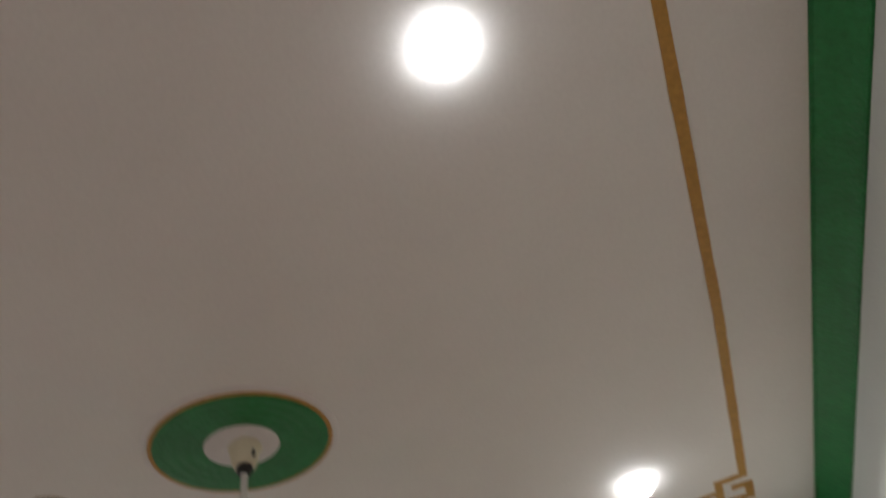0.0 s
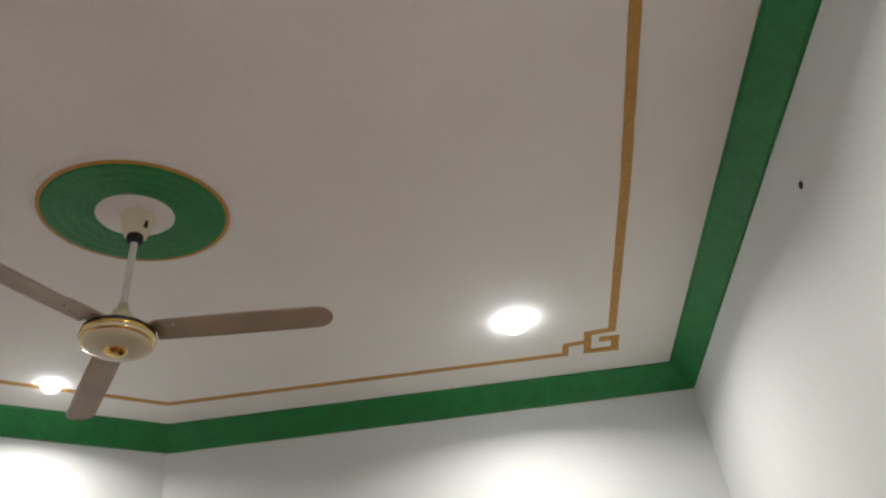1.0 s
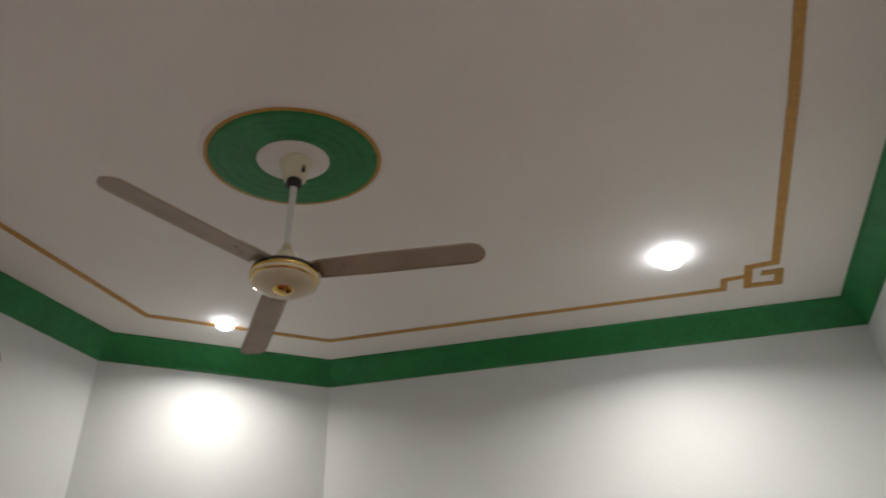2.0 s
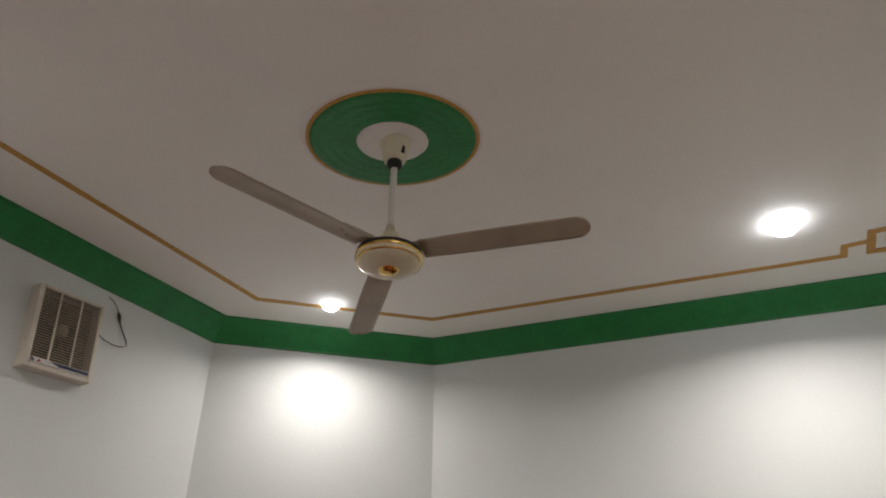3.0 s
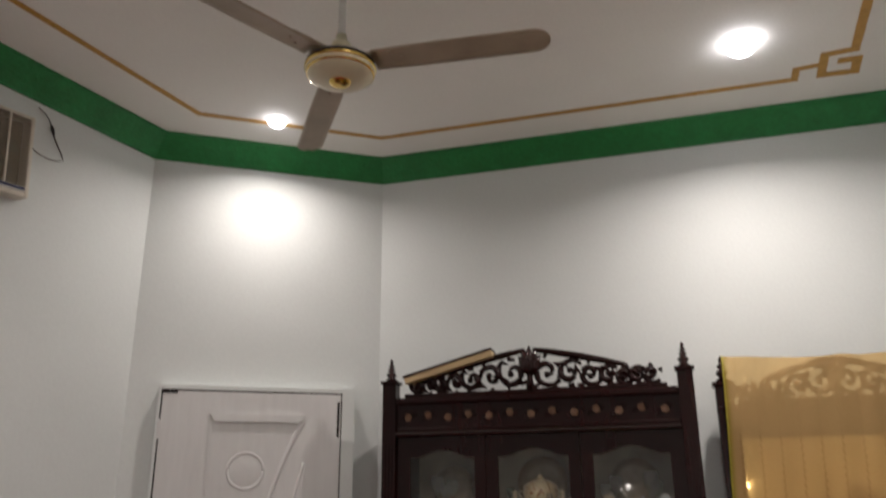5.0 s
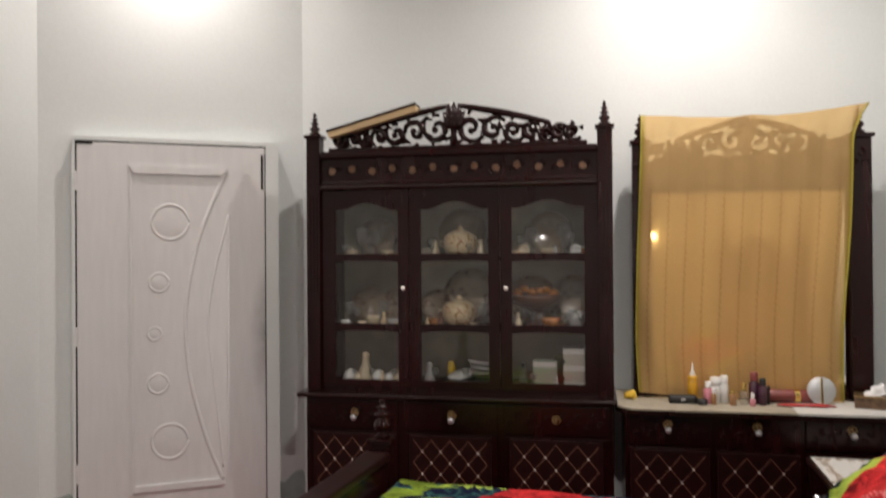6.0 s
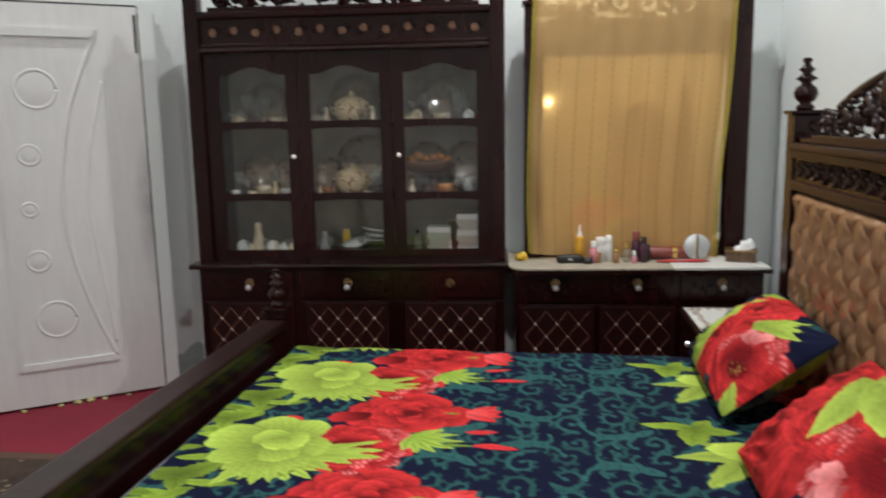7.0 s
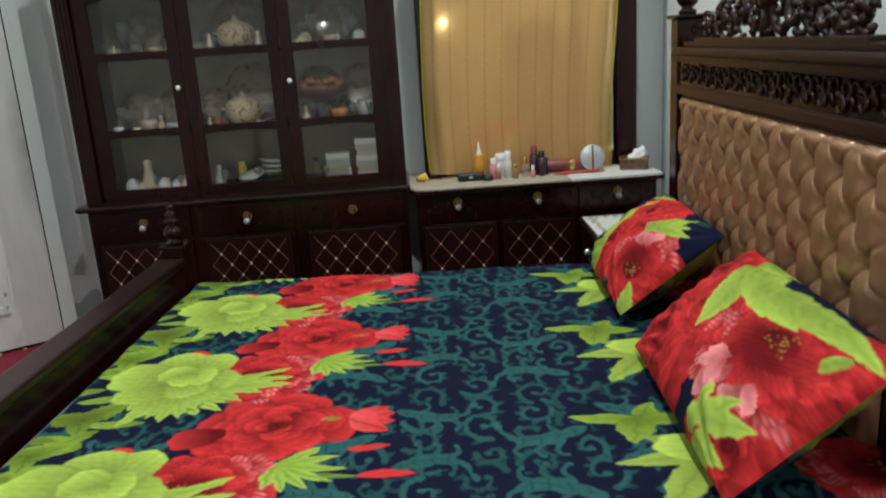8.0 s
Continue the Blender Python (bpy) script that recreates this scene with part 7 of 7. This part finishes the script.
# ---- pillows ----
def pillow(m, w, h, thick, cloth, label, seed):
    """A stuffed case with drawn-out corners; the front carries the print, the back is navy."""
    def shape(s):
        def place(u, v):
            x, y = 2 * u - 1, 2 * v - 1
            bulge = ((1 - np.abs(x) ** 2.6) * (1 - np.abs(y) ** 2.6)).clip(0, 1) ** 0.55
            pull_x, pull_y = 1 - 0.085 * (1 - y * y), 1 - 0.085 * (1 - x * x)
            rim = np.maximum(np.abs(x), np.abs(y)) ** 6
            wrinkle = 0.004 * np.sin(9 * x + 5 * np.sin(3 * y + seed)) * bulge + 0.006 * np.sin(22 * np.arctan2(y, x) + seed) * rim * (1 - rim) * 2
            # soft creases running in from the corners
            for cx, cy, k in ((-1, -1, 1.0), (-1, 1, 0.7), (1, 1, 0.8), (1, -1, 0.9)):
                far, turn = np.hypot(x - cx, y - cy), np.arctan2(y - cy, x - cx)
                wrinkle = wrinkle + 0.0065 * k * np.sin(17 * turn + seed * 3 + 1.5 * far) * np.exp(-((far - 0.45) / 0.32) ** 2) * bulge ** 0.5
            z = s * (thick / 2 * bulge) + wrinkle
            return np.stack([x * w / 2 * pull_y, y * h / 2 * pull_x, z], 1)
        return place
    o = thing("pillow", m, label, "pillow", "bed pillows")
    f = colour_grid("front", 260, 180, shape(1), lambda u, v: dyed(0.70 * u, 0.45 * v, cloth), LINEN)
    b = colour_grid("back", 60, 50, shape(-1), lambda u, v: dyed(1.05 + 0.5 * u, 0.3 * v), LINEN)
    b.data.flip_normals()
    for k in (f, b):
        k.parent = o
    b["label"] = "navy back with teal scrolls"
    return o


def lean(x0, x1, y0, y1, z0, z1, thick, tip=0.0):
    """A pose for a pillow whose lower edge lies at x0, z0 and whose upper edge rests at x1, z1 in the bed's frame."""
    mid = Vector(((x0 + x1) / 2, (y0 + y1) / 2, (z0 + z1) / 2))
    up = Vector((x1 - x0, 0, z1 - z0)).normalized()
    side = Vector((0, -1, 0))
    out = side.cross(up)
    rot = Matrix((side, up, out)).transposed().to_4x4()
    return BED @ Matrix.Translation(mid) @ rot @ pose(0, 0, 0, 0, 0, tip)


pillow(lean(1.635, 1.93, -0.97, -1.76, 0.540, 0.785, 0.16), 0.79, 0.42, 0.19, PILLOW_PRINTS[0], "rose-printed pillow leaning on the tufted headboard", 1.0)
pillow(lean(1.640, 1.93, -0.08, -0.74, 0.545, 0.765, 0.16), 0.66, 0.40, 0.21, PILLOW_PRINTS[1], "rose-printed pillow leaning against the headboard's far end", 2.3)

# printed cloth heap on the floor by the door
heap = thing("cloth_heap", pose(-2.62, 3.10, 0), "small heap of rose-printed cloth on the carpet", "cloth")


def heap_place(u, v):
    a, r = u * math.tau, v
    k = 1 + 0.25 * np.sin(3 * a + 1) + 0.15 * np.sin(5 * a)
    return np.stack([0.17 * r * k * np.cos(a), 0.20 * r * k * np.sin(a), 0.004 + 0.14 * (1 - r ** 1.6) * (1 + 0.25 * np.sin(4 * a + 6 * r))], 1)


hp = colour_grid("cloth", 80, 40, heap_place, lambda u, v: dyed(0.5 + 0.3 * v * np.cos(u * 6.28), 0.2 + 0.3 * v * np.sin(u * 6.28)), LINEN)
hp.parent = heap
